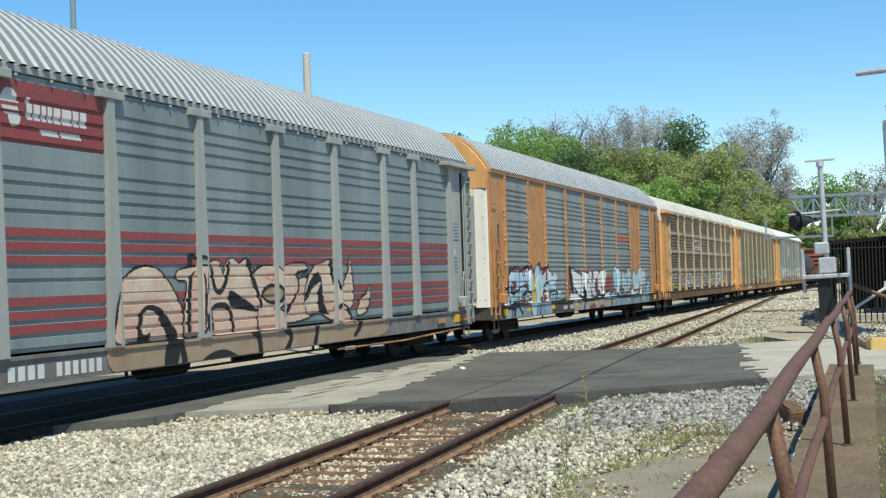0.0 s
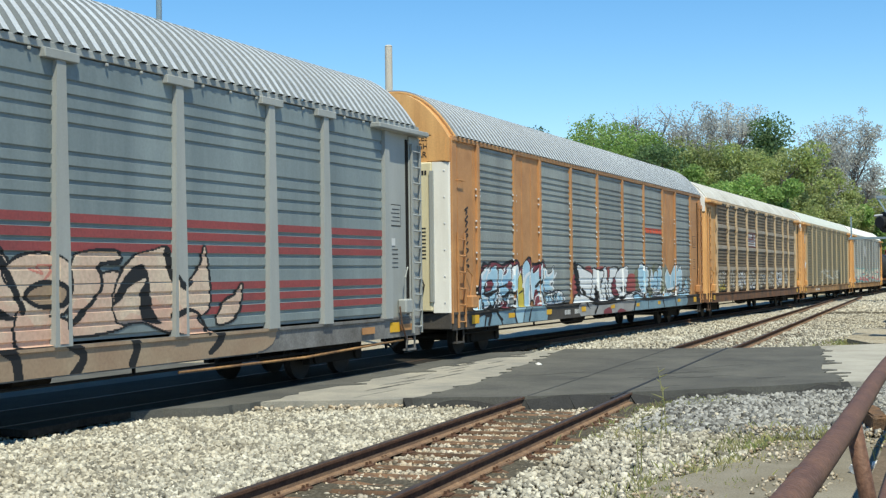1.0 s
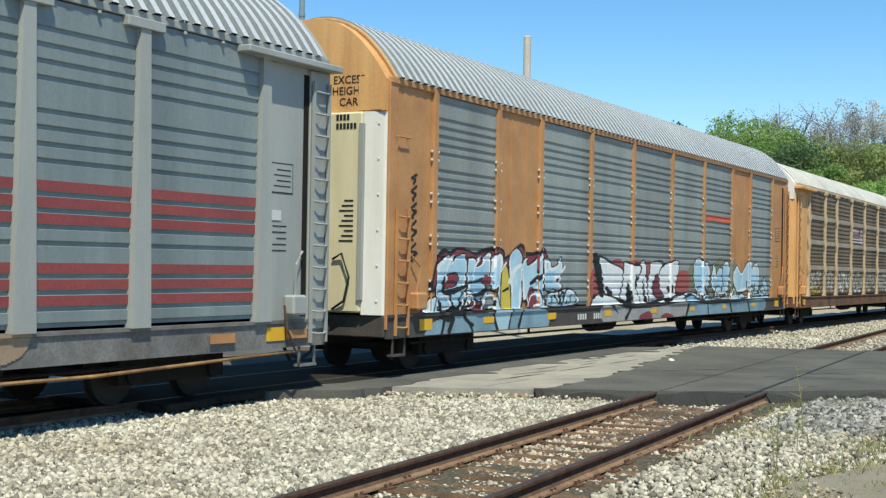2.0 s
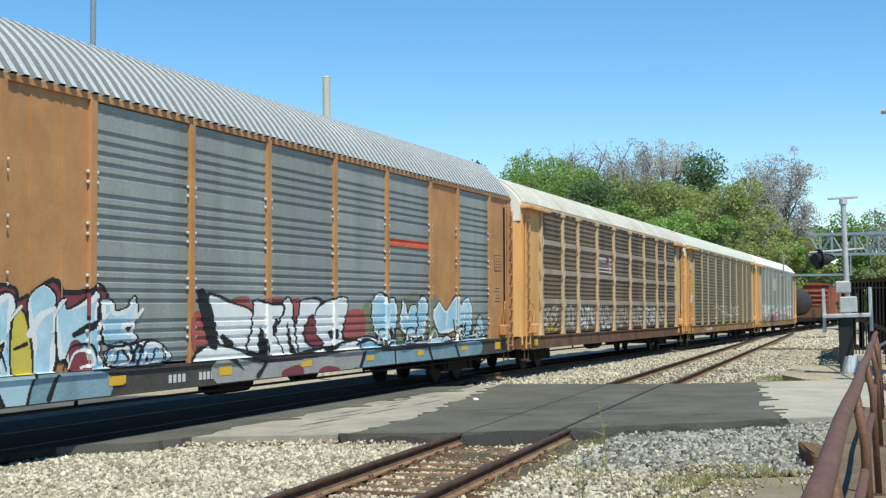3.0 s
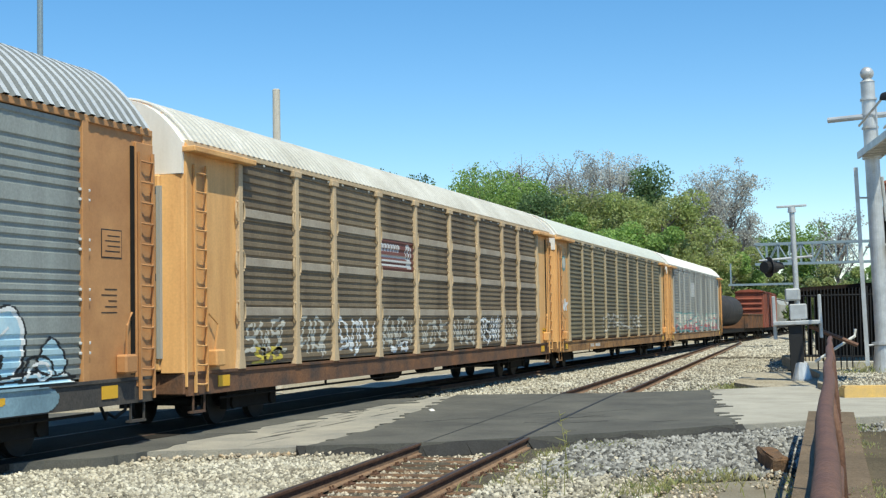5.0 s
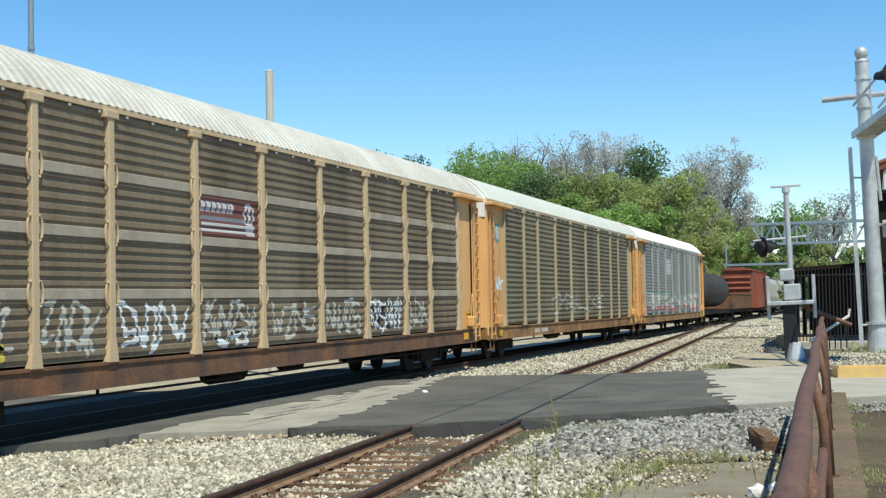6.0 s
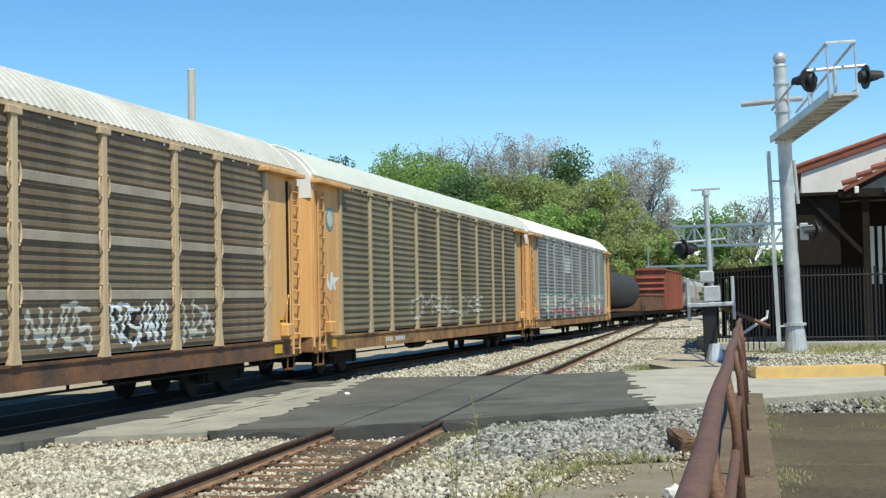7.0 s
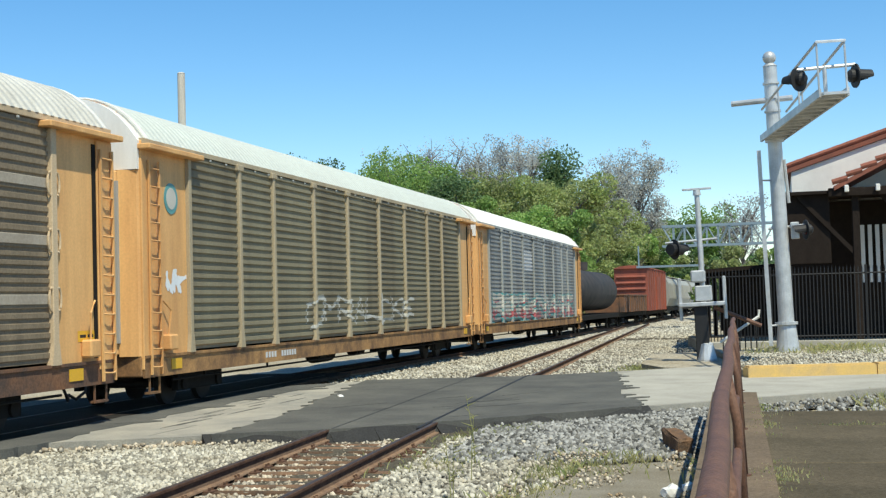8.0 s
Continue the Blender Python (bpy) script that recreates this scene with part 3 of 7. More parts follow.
def autorack(name, label, panel, frame_m, roof_m, sill_m, end_m, plain=(), post="wide", pitch=0.165, depth=0.045, red=None, red_m=None, roof_depth=0.05, tiers=(), end_colour=None, corner=None, cap_m=None, hood=0.3, duty=0.5, skip=0, rise=0.84, inset=0.0, tail=0.0):
    car = thing(name, label, "railcar", group="autorack train")
    Y = -HALF
    B0, B1 = inset, LENGTH - tail
    for k in range(11):
        x0, x1 = max(BAYS[k], B0), min(BAYS[k + 1], B1)
        if k in (0, 10) or k in plain:
            bm = box(x0, x1, Y, Y + 0.05, DECK - 0.04, EAVE - 0.02)
            part("plain_panel", bm, end_m if k in (0, 10) else frame_m, car)
        else:
            cuts = [DECK, *tiers, EAVE - 0.1]
            for a, b in zip(cuts, cuts[1:]):
                gap = 0.11 if tiers else 0.0
                o = part("side_panel", ribs(x0 + 0.03, x1 - 0.03, a + (gap if a > DECK else 0), b, pitch, depth, red, duty, skip), [panel, red_m or panel], car)
                o.matrix_basis = pose(0, Y + depth * 0.4, 0)
            for a in tiers:
                part("tier_band", box(x0, x1, Y - 0.035, Y + 0.06, a - 0.03, a + 0.13, 0.008), M["band"], car)
    # posts between the bays
    for k in range(1, 11):
        x = BAYS[k]
        if post == "wide":
            bm = sweep([(Y - 0.10, DECK - 0.05), (Y + 0.03, DECK - 0.05), (Y + 0.03, EAVE - 0.2), (Y - 0.085, EAVE - 0.2)], x - 0.095, x + 0.095)
            for v in bm.verts:
                if v.co.z < DECK:
                    v.co.x = x + (v.co.x - x) * 1.9
            box(x - 0.36, x + 0.36, Y - 0.11, Y + 0.02, EAVE - 0.21, EAVE - 0.08, 0.01, bm)
            part("side_post", bm, frame_m, car)
        elif post == "thin":
            bm = box(x - 0.085, x + 0.085, Y - 0.055, Y + 0.03, DECK - 0.05, EAVE - 0.05, 0.008)
            part("side_post", bm, frame_m, car)
        else:
            w = 0.085 if post == "brown" else 0.07
            bm = box(x - w, x + w, Y - 0.08, Y + 0.03, DECK + 0.25, EAVE - 0.16, 0.012)
            bm2 = sweep([(Y - 0.085, DECK - 0.05), (Y + 0.03, DECK - 0.05), (Y + 0.03, DECK + 0.3), (Y - 0.08, DECK + 0.3)], x - w, x + w, bm)
            for v in bm.verts:
                if v.co.z < DECK:
                    v.co.x = x + (v.co.x - x) * 1.7
            box(x - w * 2.3, x + w * 2.3, Y - 0.10, Y + 0.02, EAVE - 0.2, EAVE - 0.07, 0.012, bm)
            sp = part("side_post", bm, frame_m, car)
            if post == "brown":
                for z in tiers:
                    for s in (-1, 1):
                        ring = [(x + s * (0.10 + 0.085 * math.sin(math.pi * j / 8)), Y - 0.06, z + 0.05 + 0.19 * math.cos(math.pi * j / 8)) for j in range(9)]
                        part("clip", tube(ring, 0.02, 6), frame_m, sp, "half-round steel clip")
    part("top_rail", box(B0, B1, Y - 0.05, Y + 0.06, EAVE - 0.09, EAVE + 0.015, 0.008), frame_m, car)
    part("far_side", box(B0, B1, HALF - 0.05, HALF, DECK - 0.04, EAVE - 0.01), panel, car, "far side sheet of the car")
    part("roof", roof_sheet(B0 + 0.12, B1 - 0.1, 0.27 if roof_depth > 0.05 else 0.235, roof_depth, rise), [roof_m, M["roof_rib_shade"]], car, "ribbed arched metal roof")
    part("side_sill", sweep([(Y - 0.03, SILL), (Y + 0.02, SILL), (Y + 0.02, DECK - 0.04), (Y - 0.06, DECK - 0.04), (Y - 0.06, DECK - 0.09), (Y - 0.03, DECK - 0.1)], B0, B1), sill_m, car, "grimy side sill")
    part("deck", box(B0, B1, Y + 0.03, HALF, DECK - 0.25, DECK - 0.1), M["under"], car)
    part("centre_sill", box(0.3, LENGTH - 0.3, -0.35, 0.35, 0.55, 0.88), M["under"], car)
    # ends
    ec = end_colour or end_m
    for x, s in ((B0, 1), (B1, -1)):
        part("end_wall", end_wall(x + s * 0.10, s, rise), ec, car)
        for y0, y1 in ((-1.13, -0.02), (0.02, 1.13)):
            part("end_door", box(min(x - s * 0.18, x + s * 0.1), max(x - s * 0.18, x + s * 0.1), y0, y1, DECK - 0.02, 4.5, 0.03), ec, car)
        for side in (-1, 1):
            q = side * HALF
            part("corner_board", flat([(x + s * 0.12, q * 0.985), (x - s * 0.02, q * 0.985), (x - s * 0.06, q * 0.96), (x - s * 0.15, side * 1.14), (x + s * 0.1, side * 1.14)], DECK - 0.05, 4.5), corner or ec, car)
        part("door_track", box(min(x - s * 0.22, x), max(x - s * 0.22, x), -1.17, -1.09, DECK + 0.2, 4.3), M["grey_post"], car)
        cap = [p for p in (arch(j / 16, rise) for j in range(17))]
        part("end_cap", sweep([(-HALF * 0.985, 4.51)] + [(y * 0.975, z - 0.03) for y, z in cap] + [(HALF * 0.985, 4.51)], min(x - s * 0.10, x + s * 0.13), max(x - s * 0.10, x + s * 0.13)), cap_m or end_m, car)
        part("corner_post", box(min(x - s * 0.02, x + s * 0.26), max(x - s * 0.02, x + s * 0.26), -HALF - 0.025, -HALF + 0.05, DECK - 0.3, EAVE - 0.03, 0.012), end_m, car)
        part("end_sill", box(min(x - s * 0.05, x + s * 0.5), max(x - s * 0.05, x + s * 0.5), -HALF + 0.02, HALF, SILL + 0.02, DECK - 0.06, 0.02), sill_m, car)
        part("end_arch", sweep([(y * 1.005, z + 0.03) for y, z in cap] + [(y, z - 0.1) for y, z in cap[::-1]], min(x + s * 0.135, x + s * hood), max(x + s * 0.135, x + s * hood)), cap_m or end_m, car)
        if post != "thin":
            xa, xb = sorted((x + s * 0.05 - s * 0.15, x + s * 2.35))
            part("top_bracket", box(xa, xb, Y - 0.24, Y + 0.02, EAVE - 0.20, EAVE - 0.10, 0.015), M["yellow"] if end_m is M["yellow"] else frame_m, car)
        part("step", box(min(x + s * 0.2, x + s * 0.65), max(x + s * 0.2, x + s * 0.65), Y - 0.02, Y + 0.1, 0.36, 0.40), sill_m, car)
        for dx in (0.22, 0.63):
            part("step_strap", box(min(x + s * dx, x + s * (dx + 0.03)), max(x + s * dx, x + s * (dx + 0.03)), Y - 0.01, Y + 0.02, 0.36, SILL + 0.05), sill_m, car)
        pl = part("placard", box(min(x + s * 1.1, x + s * 1.55), max(x + s * 1.1, x + s * 1.55), Y - 0.045, Y - 0.032, 0.78, 0.98), M["label_y"], car, "small yellow placard")
        part("handbrake_box", box(min(x + s * 0.75, x + s * 1.1), max(x + s * 0.75, x + s * 1.1), Y - 0.2, Y, 1.15, 1.45, 0.03), end_m, car)
        part("brake_pipe", tube([(x + s * 0.9, Y - 0.08, 1.45), (x + s * 0.95, Y - 0.12, 1.9), (x + s * 0.7, Y - 0.06, 2.1)], 0.02, 6), end_m, car)
        if post == "wide" or (post == "thin" and x > 1):
            lamp = part("stencil_frame", box(min(x + s * 0.9, x + s * 1.5), max(x + s * 0.9, x + s * 1.5), Y - 0.006, Y - 0.003, 2.95, 3.4), M["ink"], car, "thin black stencilled square")
            part("stencil_field", box(min(x + s * 0.92, x + s * 1.48), max(x + s * 0.92, x + s * 1.48), Y - 0.010, Y - 0.007, 2.97, 3.38), end_m, lamp)
            for k in range(4):
                part("stencil_line", box(min(x + s * 0.97, x + s * (1.4 - 0.07 * (k % 2))), max(x + s * 0.97, x + s * (1.4 - 0.07 * (k % 2))), Y - 0.014, Y - 0.011, 3.05 + k * 0.08, 3.065 + k * 0.08), M["ink"], lamp)
            for k in range(5):
                part("stencil_line", box(min(x + s * 1.05, x + s * (1.5 - 0.1 * (k % 3))), max(x + s * 1.05, x + s * (1.5 - 0.1 * (k % 3))), Y - 0.006, Y - 0.003, 2.1 + k * 0.09, 2.115 + k * 0.09), M["ink"], car)
    if post == "thin":
        for x0 in (BAYS[2], BAYS[8]):
            for dx in (0.62, 1.34):
                part("panel_seam", box(x0 + dx, x0 + dx + 0.025, Y - 0.012, Y + 0.01, DECK + 0.1, EAVE - 0.2), frame_m, car)
        for x0 in (0.75, 1.75):
            part("panel_seam", box(x0, x0 + 0.02, Y - 0.01, Y + 0.01, DECK + 0.1, EAVE - 0.2), frame_m, car)
        part("grab_iron", tube([(B0 + 0.2, Y, 4.1), (B0 + 0.2, Y - 0.08, 4.1), (B0 + 0.6, Y - 0.08, 4.1), (B0 + 0.6, Y, 4.1)], 0.015, 6), frame_m, car)
    # rivets along the top rail and bolt heads on thin posts
    if post == "thin":
        for k in range(1, 11):
            for z in (1.5, 1.65, 2.3, 2.45, 3.05, 3.2, 3.8, 3.95):
                for dx in (-0.12, 0.12):
                    bolt = part("bolt", BOLT, None, car)
                    bolt.matrix_basis = pose(BAYS[k] + dx, Y - 0.03, z)
    else:
        for k in range(33):
            hook = part("roof_hook", HOOK, None, car)
            hook.matrix_basis = pose(0.6 + k * 0.82, Y - 0.055, EAVE - 0.13)
    part("brake_rod", tube([(1.5, Y + 0.15, 0.56), (LENGTH - 1.5, Y + 0.15, 0.56)], 0.025, 6), M["under"], car)
    part("air_reservoir", tube([(LENGTH * 0.42, -0.75, 0.62), (LENGTH * 0.42 + 1.3, -0.75, 0.62)], 0.22, 12), M["under"], car)
    part("brake_cylinder", tube([(LENGTH * 0.55, -0.7, 0.62), (LENGTH * 0.55 + 0.8, -0.7, 0.62)], 0.17, 12), M["under"], car)
    for k in range(7):
        part("rod_hanger", box(3.0 + k * 3.5, 3.04 + k * 3.5, Y + 0.12, Y + 0.16, 0.54, SILL + 0.05), M["under"], car)
    ladder(car, B0 + 0.22, -HALF - 0.06, SILL + 0.05, 4.7 if post != "thin" else 2.9, end_m, 0.42, 12 if post != "thin" else 6)
    part("corner_panel", box(B1 - 0.52, B1 + 0.02, -HALF - 0.045, -HALF + 0.03, DECK - 0.2, EAVE - 0.22, 0.012), end_m, car)
    part("post_gap", box(B1 - 0.64, B1 - 0.53, -HALF - 0.02, -HALF + 0.06, DECK, EAVE - 0.3), M["under"], car, "dark gap beside the corner panel")
    ladder(car, B1 - 0.48, -HALF - 0.085, SILL + 0.05, 4.7, end_m, 0.42, 12)
    for x in (3.4, LENGTH - 3.4):
        bogie(car, x)
    part("draft_sill", box(0.02, LENGTH - 0.02, -0.28, 0.28, 0.66, 0.98), M["under"], car)
    couplers(car, LENGTH)
    return car


def tank_car():
    car = thing("tank_car", "black round-ended tank car", "railcar")
    L = 20.5
    part("tank", tube([(0.5, 0, 2.65), (0.75, 0, 2.65), (1.2, 0, 2.65), (L - 1.2, 0, 2.65), (L - 0.75, 0, 2.65), (L - 0.5, 0, 2.65)], [0.45, 1.12, 1.36, 1.36, 1.12, 0.45], 28), M["tank"], car, smooth=True)
    part("dome", tube([(L / 2, 0, 4.0), (L / 2, 0, 4.55)], 0.5, 16), M["tank"], car)
    part("frame", box(0, L, -1.3, 1.3, 0.75, 1.05, 0.02), M["under"], car)
    for x in (0.1, L - 0.1):
        part("handrail", tube([(x, -1.35, 1.0), (x, -1.35, 2.2), (x, 1.35, 2.2), (x, 1.35, 1.0)], 0.03, 6), M["under"], car)
    for x in (2.4, L - 2.4):
        bogie(car, x)
    couplers(car, L)
    return car


def gondola():
    car = thing("gondola_car", "low dark brown gondola car", "railcar")
    L = 18.0
    part("body", box(0.2, L - 0.2, -1.5, 1.5, 1.05, 2.35, 0.02), M["sill_rust"], car)
    part("rim", box(0.15, L - 0.15, -1.56, 1.56, 2.3, 2.42, 0.02), M["sill_rust"], car)
    for k in range(10):
        x = 1.0 + k * 1.75
        part("side_rib", box(x - 0.06, x + 0.06, -1.57, -1.49, 1.05, 2.32), M["sill_rust"], car)
    part("frame", box(0, L, -1.2, 1.2, 0.7, 1.06), M["under"], car)
    for x in (2.2, L - 2.2):
        bogie(car, x)
    couplers(car, L)
    return car


def boxcar():
    car = thing("boxcar", "faded red boxcar with a ribbed upper end", "railcar")
    L = 20.0
    part("body", box(0.3, L, -1.5, 1.5, 1.0, 4.85, 0.03), M["boxcar"], car)
    part("roof", sweep([(-1.58, 4.8), (1.58, 4.8), (1.0, 5.02), (0, 5.1), (-1.0, 5.02)], 0.1, L + 0.1), M["boxcar"], car)
    for k in range(3):
        z = 2.95 + 0.55 * k
        part("end_rib", tube([(0.28, -1.3, z), (0.26, 1.3, z)], 0.13, 8), M["boxcar"], car)
    part("end_lower", box(0.18, 0.31, -1.35, 1.35, 1.0, 2.45, 0.03), M["sill_rust"], car, "grimy lower end sheet")
    for k in range(9):
        x = 1.5 + k * 2.1
        part("side_rib", box(x - 0.05, x + 0.05, -1.57, -1.5, 1.0, 4.8), M["boxcar"], car)
    part("door", box(L / 2 - 1.6, L / 2 + 1.6, -1.62, -1.5, 1.05, 4.2, 0.02), M["boxcar"], car)
    part("frame", box(0, L + 0.2, -1.2, 1.2, 0.65, 1.0), M["under"], car)
    for x in (2.4, L - 2.4):
        bogie(car, x)
    couplers(car, L)
    return car


def hopper():
    car = thing("hopper_car", "pale grey covered hopper car", "railcar", group="hopper cars")
    L = 17.5
    prof = [(-1.3, 1.3), (1.3, 1.3), (1.58, 2.2), (1.58, 3.6), (1.2, 4.3), (0, 4.55), (-1.2, 4.3), (-1.58, 3.6), (-1.58, 2.2)]
    part("body", sweep(prof, 1.4, L - 1.2), M["hopper"], car)
    for k in range(3):
        x = 3.0 + k * 4.2
        part("chute", sweep([(-1.2, 1.3), (1.2, 1.3), (0.5, 0.45), (-0.5, 0.45)], x, x + 2.6), M["hopper"], car)
    for k in range(9):
        x = 1.7 + k * 1.75
        part("side_rib", box(x - 0.05, x + 0.05, -1.64, -1.56, 2.1, 3.7), M["hopper"], car)
    part("running_board", box(0.8, L - 0.6, -0.5, 0.5, 4.6, 4.66), M["hopper"], car)
    part("end_frame", box(0.2, L, -1.4, 1.4, 0.8, 1.15), M["under"], car)
    for x in (2.0, L - 2.0):
        bogie(car, x)
    couplers(car, L)
    return car


silver = autorack("autorack_car", "silver steel autorack railcar with red stripes and salmon graffiti", M["galv"], M["grey_post"], M["roof"], M["sill_grey"], M["grey_post"], post="wide", pitch=0.19, depth=0.026, red=((2.32, 2.80), (1.28, 1.90)), red_m=M["red"], roof_depth=0.07, duty=0.68, skip=5, rise=1.1, tail=0.3)
orange_car = autorack("autorack_car", "orange autorack railcar with grey panels and blue graffiti", M["galv_dark"], M["orange"], M["roof"], M["sill_black"], M["orange"], plain=(2, 8), post="thin", pitch=0.155, depth=0.024, roof_depth=0.07, end_colour=M["cream"], corner=M["white"], cap_m=M["yellow"], hood=0.55, skip=6, rise=1.1, inset=0.42)
brown_car = autorack("autorack_car", "dusty brown autorack railcar with tan posts and yellow ends", M["brown_panel"], M["beige_post"], M["roof_white"], M["sill_rust"], M["yellow"], post="brown", pitch=0.15, depth=0.026, roof_depth=0.03, tiers=(2.08, 3.02, 3.94), cap_m=M["white"])
yellow_car = autorack("autorack_car", "dusty olive autorack railcar with yellow ends", M["olive_panel"], M["olive_post"], M["roof_green"], M["sill_ochre"], M["yellow"], post="narrow", pitch=0.17, depth=0.04, roof_depth=0.02, cap_m=M["white"])
pale_car = autorack("autorack_car", "pale grey autorack railcar with a white roof", M["pale_panel"], M["grey_post"], M["white"], M["sill_ochre"], M["yellow"], post="narrow", pitch=0.17, depth=0.04, roof_depth=0.02, cap_m=M["white"])


# ---- paint on the cars ----
GLYPHS = {"N": "00 06 40 46", "I": "20 26", "K": "00 06|46 03 40", "S": "46 06 03 43 40 00", "P": "00 06 46 43 03", "E": "40 00 06 46|03 33", "R": "00 06 46 43 03|13 40",
          "U": "06 00 40 46", "D": "00 06 35 31 00", "C": "46 06 00 40", "M": "00 06 23 46 40", "O": "00 06 46 40 00", "T": "06 46|26 20", "W": "06 10 23 30 46", "A": "00 26 40|12 32", "L": "06 00 40", "Z": "06 46 00 40", "Y": "06 23 46|23 20"}


def rows_of(spec, z0, z1, cell):
    """Levels between z0 and z1 that hold every bend of the car's side."""
    pitch, depth = spec["pitch"], spec["depth"]
    bends = {z0, z1}
    for a, b in spec["sheets"]:
        n = max(2, round((b - a) / pitch))
        p = (b - a) / n
        for k in range(n):
            bends |= {a + k * p, a + k * p + p * (1 - spec["duty"]) * 0.7, a + k * p + p * (1 - spec["duty"]), a + k * p + p * 0.96}
    bends |= {DECK - 0.1, DECK - 0.09, DECK - 0.04}
    levels = sorted(z for z in bends if z0 <= z <= z1)
    out = []
    for a, b in zip(levels, levels[1:]):
        m = max(1, math.ceil((b - a) / cell))
        out += [a + (b - a) * k / m for k in range(m)]
    return np.array(out + [z1])


def side_depth(spec, X, Z):
    """How far out the side's skin lies at (x, z)."""
    out = np.full(X.shape, -HALF)
    bay = np.clip(np.searchsorted(BAYS, X) - 1, 0, 10)
    plain = np.isin(bay, (0, 10) + tuple(spec["plain"]))
    rib = np.zeros(X.shape)
    for a, b in spec["sheets"]:
        n = max(2, round((b - a) / spec["pitch"]))
        f = (Z - a) / (b - a) * n
        flat_course = (np.floor(f) % spec["skip"] == spec["skip"] - 1) if spec["skip"] else np.zeros(Z.shape, bool)
        f = f % 1
        lo = (1 - spec["duty"])
        up = np.clip((f - lo * 0.7) / (lo * 0.3), 0, 1) * np.clip((1 - f) / 0.04, 0, 1)
        up = np.where(flat_course, 1.0, up)
        rib = np.where((Z >= a) & (Z <= b), -spec["depth"] * up, rib)
    out = np.where(plain, -HALF, -HALF + spec["depth"] * 0.4 + rib)
    for x in BAYS[1:-1]:
        out = np.where(np.abs(X - x) < spec["post"], -HALF - spec["proud"], out)
    out = np.where(Z < DECK - 0.02, -HALF - 0.062, out)
    out = np.where(Z < DECK - 0.095, -HALF - 0.031, out)
    return out - 0.006


def paint(car, spec, name, label, x0, x1, z0, z1, colour, mats, cell=0.018, lift=0.0):
    """A skin of paint that follows the ribs. colour(X, Z): -1 for none, or a number into mats."""
    xs = np.linspace(x0, x1, int((x1 - x0) / cell) + 1)
    zs = rows_of(spec, z0, z1, cell)
    X, Z = np.meshgrid(xs, zs, indexing="ij")
    Y = side_depth(spec, X, Z) - lift
    which = colour((X[1:, 1:] + X[:-1, :-1]) / 2, (Z[1:, 1:] + Z[:-1, :-1]) / 2)
    i, j = np.nonzero(which >= 0)
    nz = len(zs)
    f = np.stack([i * nz + j, (i + 1) * nz + j, (i + 1) * nz + j + 1, i * nz + j + 1], 1)
    used, inv = np.unique(f, return_inverse=True)
    v = np.stack([X.ravel()[used], Y.ravel()[used], Z.ravel()[used]], 1)
    me = bpy.data.meshes.new(name)
    me.from_pydata(v.tolist(), [], inv.reshape(-1, 4).tolist())
    for m in mats:
        me.materials.append(m)
    me.polygons.foreach_set("material_index", which[i, j].astype(np.int32))
    return part(name, me, None, car, label)


def strokes(word, x0, x1, z0, z1, sway=0.0, seed=0):
    """The letters of a word, each a list of strokes."""
    rng = np.random.default_rng(seed)
    w = (x1 - x0) / len(word)
    out = []
    for k, letter in enumerate(word):
        lift, slant, tall = rng.uniform(-0.05, 0.05), rng.uniform(-0.15, 0.15), rng.uniform(0.92, 1.06)
        segs = []
        for line in GLYPHS[letter].split("|"):
            pts = [(x0 + w * (k + 0.04 + 0.92 * int(p[0]) / 4) + slant * int(p[1]) / 6 + rng.normal() * sway, z0 + lift + (z1 - z0) * tall * int(p[1]) / 6 + rng.normal() * sway) for p in line.split()]
            segs += list(zip(pts, pts[1:]))
        out.append(segs)
    return out


def reach(segs, X, Z):
    """Distance to the nearest stroke, with the edges slightly swollen and uneven."""
    d = np.full(X.shape, 9.0)
    U = X + 0.05 * np.sin(Z * 5.1 + X * 1.3)
    V = Z + 0.04 * np.sin(X * 4.3)
    for (ax, az), (bx, bz) in segs:
        dx, dz = bx - ax, bz - az
        t = np.clip(((U - ax) * dx + (V - az) * dz) / (dx * dx + dz * dz + 1e-9), 0, 1)
        d = np.minimum(d, np.hypot(U - ax - t * dx, V - az - t * dz) - 0.05 * np.sin(3.1 * t) - 0.03 * np.sin(6.2 * t + az))
    return d


def letters(word, x0, x1, z0, z1, r, line, sway, seed, shade=0.09):
    """Filled letters: 0 outline, 1 fill, 2 highlight, 3 lower fill, 4 shadow side."""
    made = strokes(word, x0 + r, x1 - r, z0 + r, z1 - r, sway, seed)

    def colour(X, Z):
        out = np.full(X.shape, -1)
        for segs in made:
            out = np.where(reach(segs, X + shade, Z + shade * 0.9) < r + line, 4, out)
        for k, segs in enumerate(made):
            d = reach(segs, X, Z)
            lit = reach(segs, X + 0.04, Z - 0.05)
            out = np.where(d < r + line, 0, out)
            out = np.where(d < r, 1, out)
            wave = 0.30 + 0.14 * np.sin(X * 2.7 + k) + 0.07 * np.sin(X * 7.9)
            out = np.where((d < r) & (Z < z0 + (z1 - z0) * wave), 3, out)
            out = np.where((d < r) & (lit > r - 0.01), 2, out)
            out = np.where(Z < DECK - 0.05, -1, out)
            inner = np.abs(d - r * 0.45 + 0.02 * np.sin(X * 9)) < line * 0.28
            out = np.where(inner & (np.sin(X * 5.0 + Z * 7.0 + k) > 0.45), 0, out)
        return np.where(Z < DECK - 0.05, -1, out)
    return colour


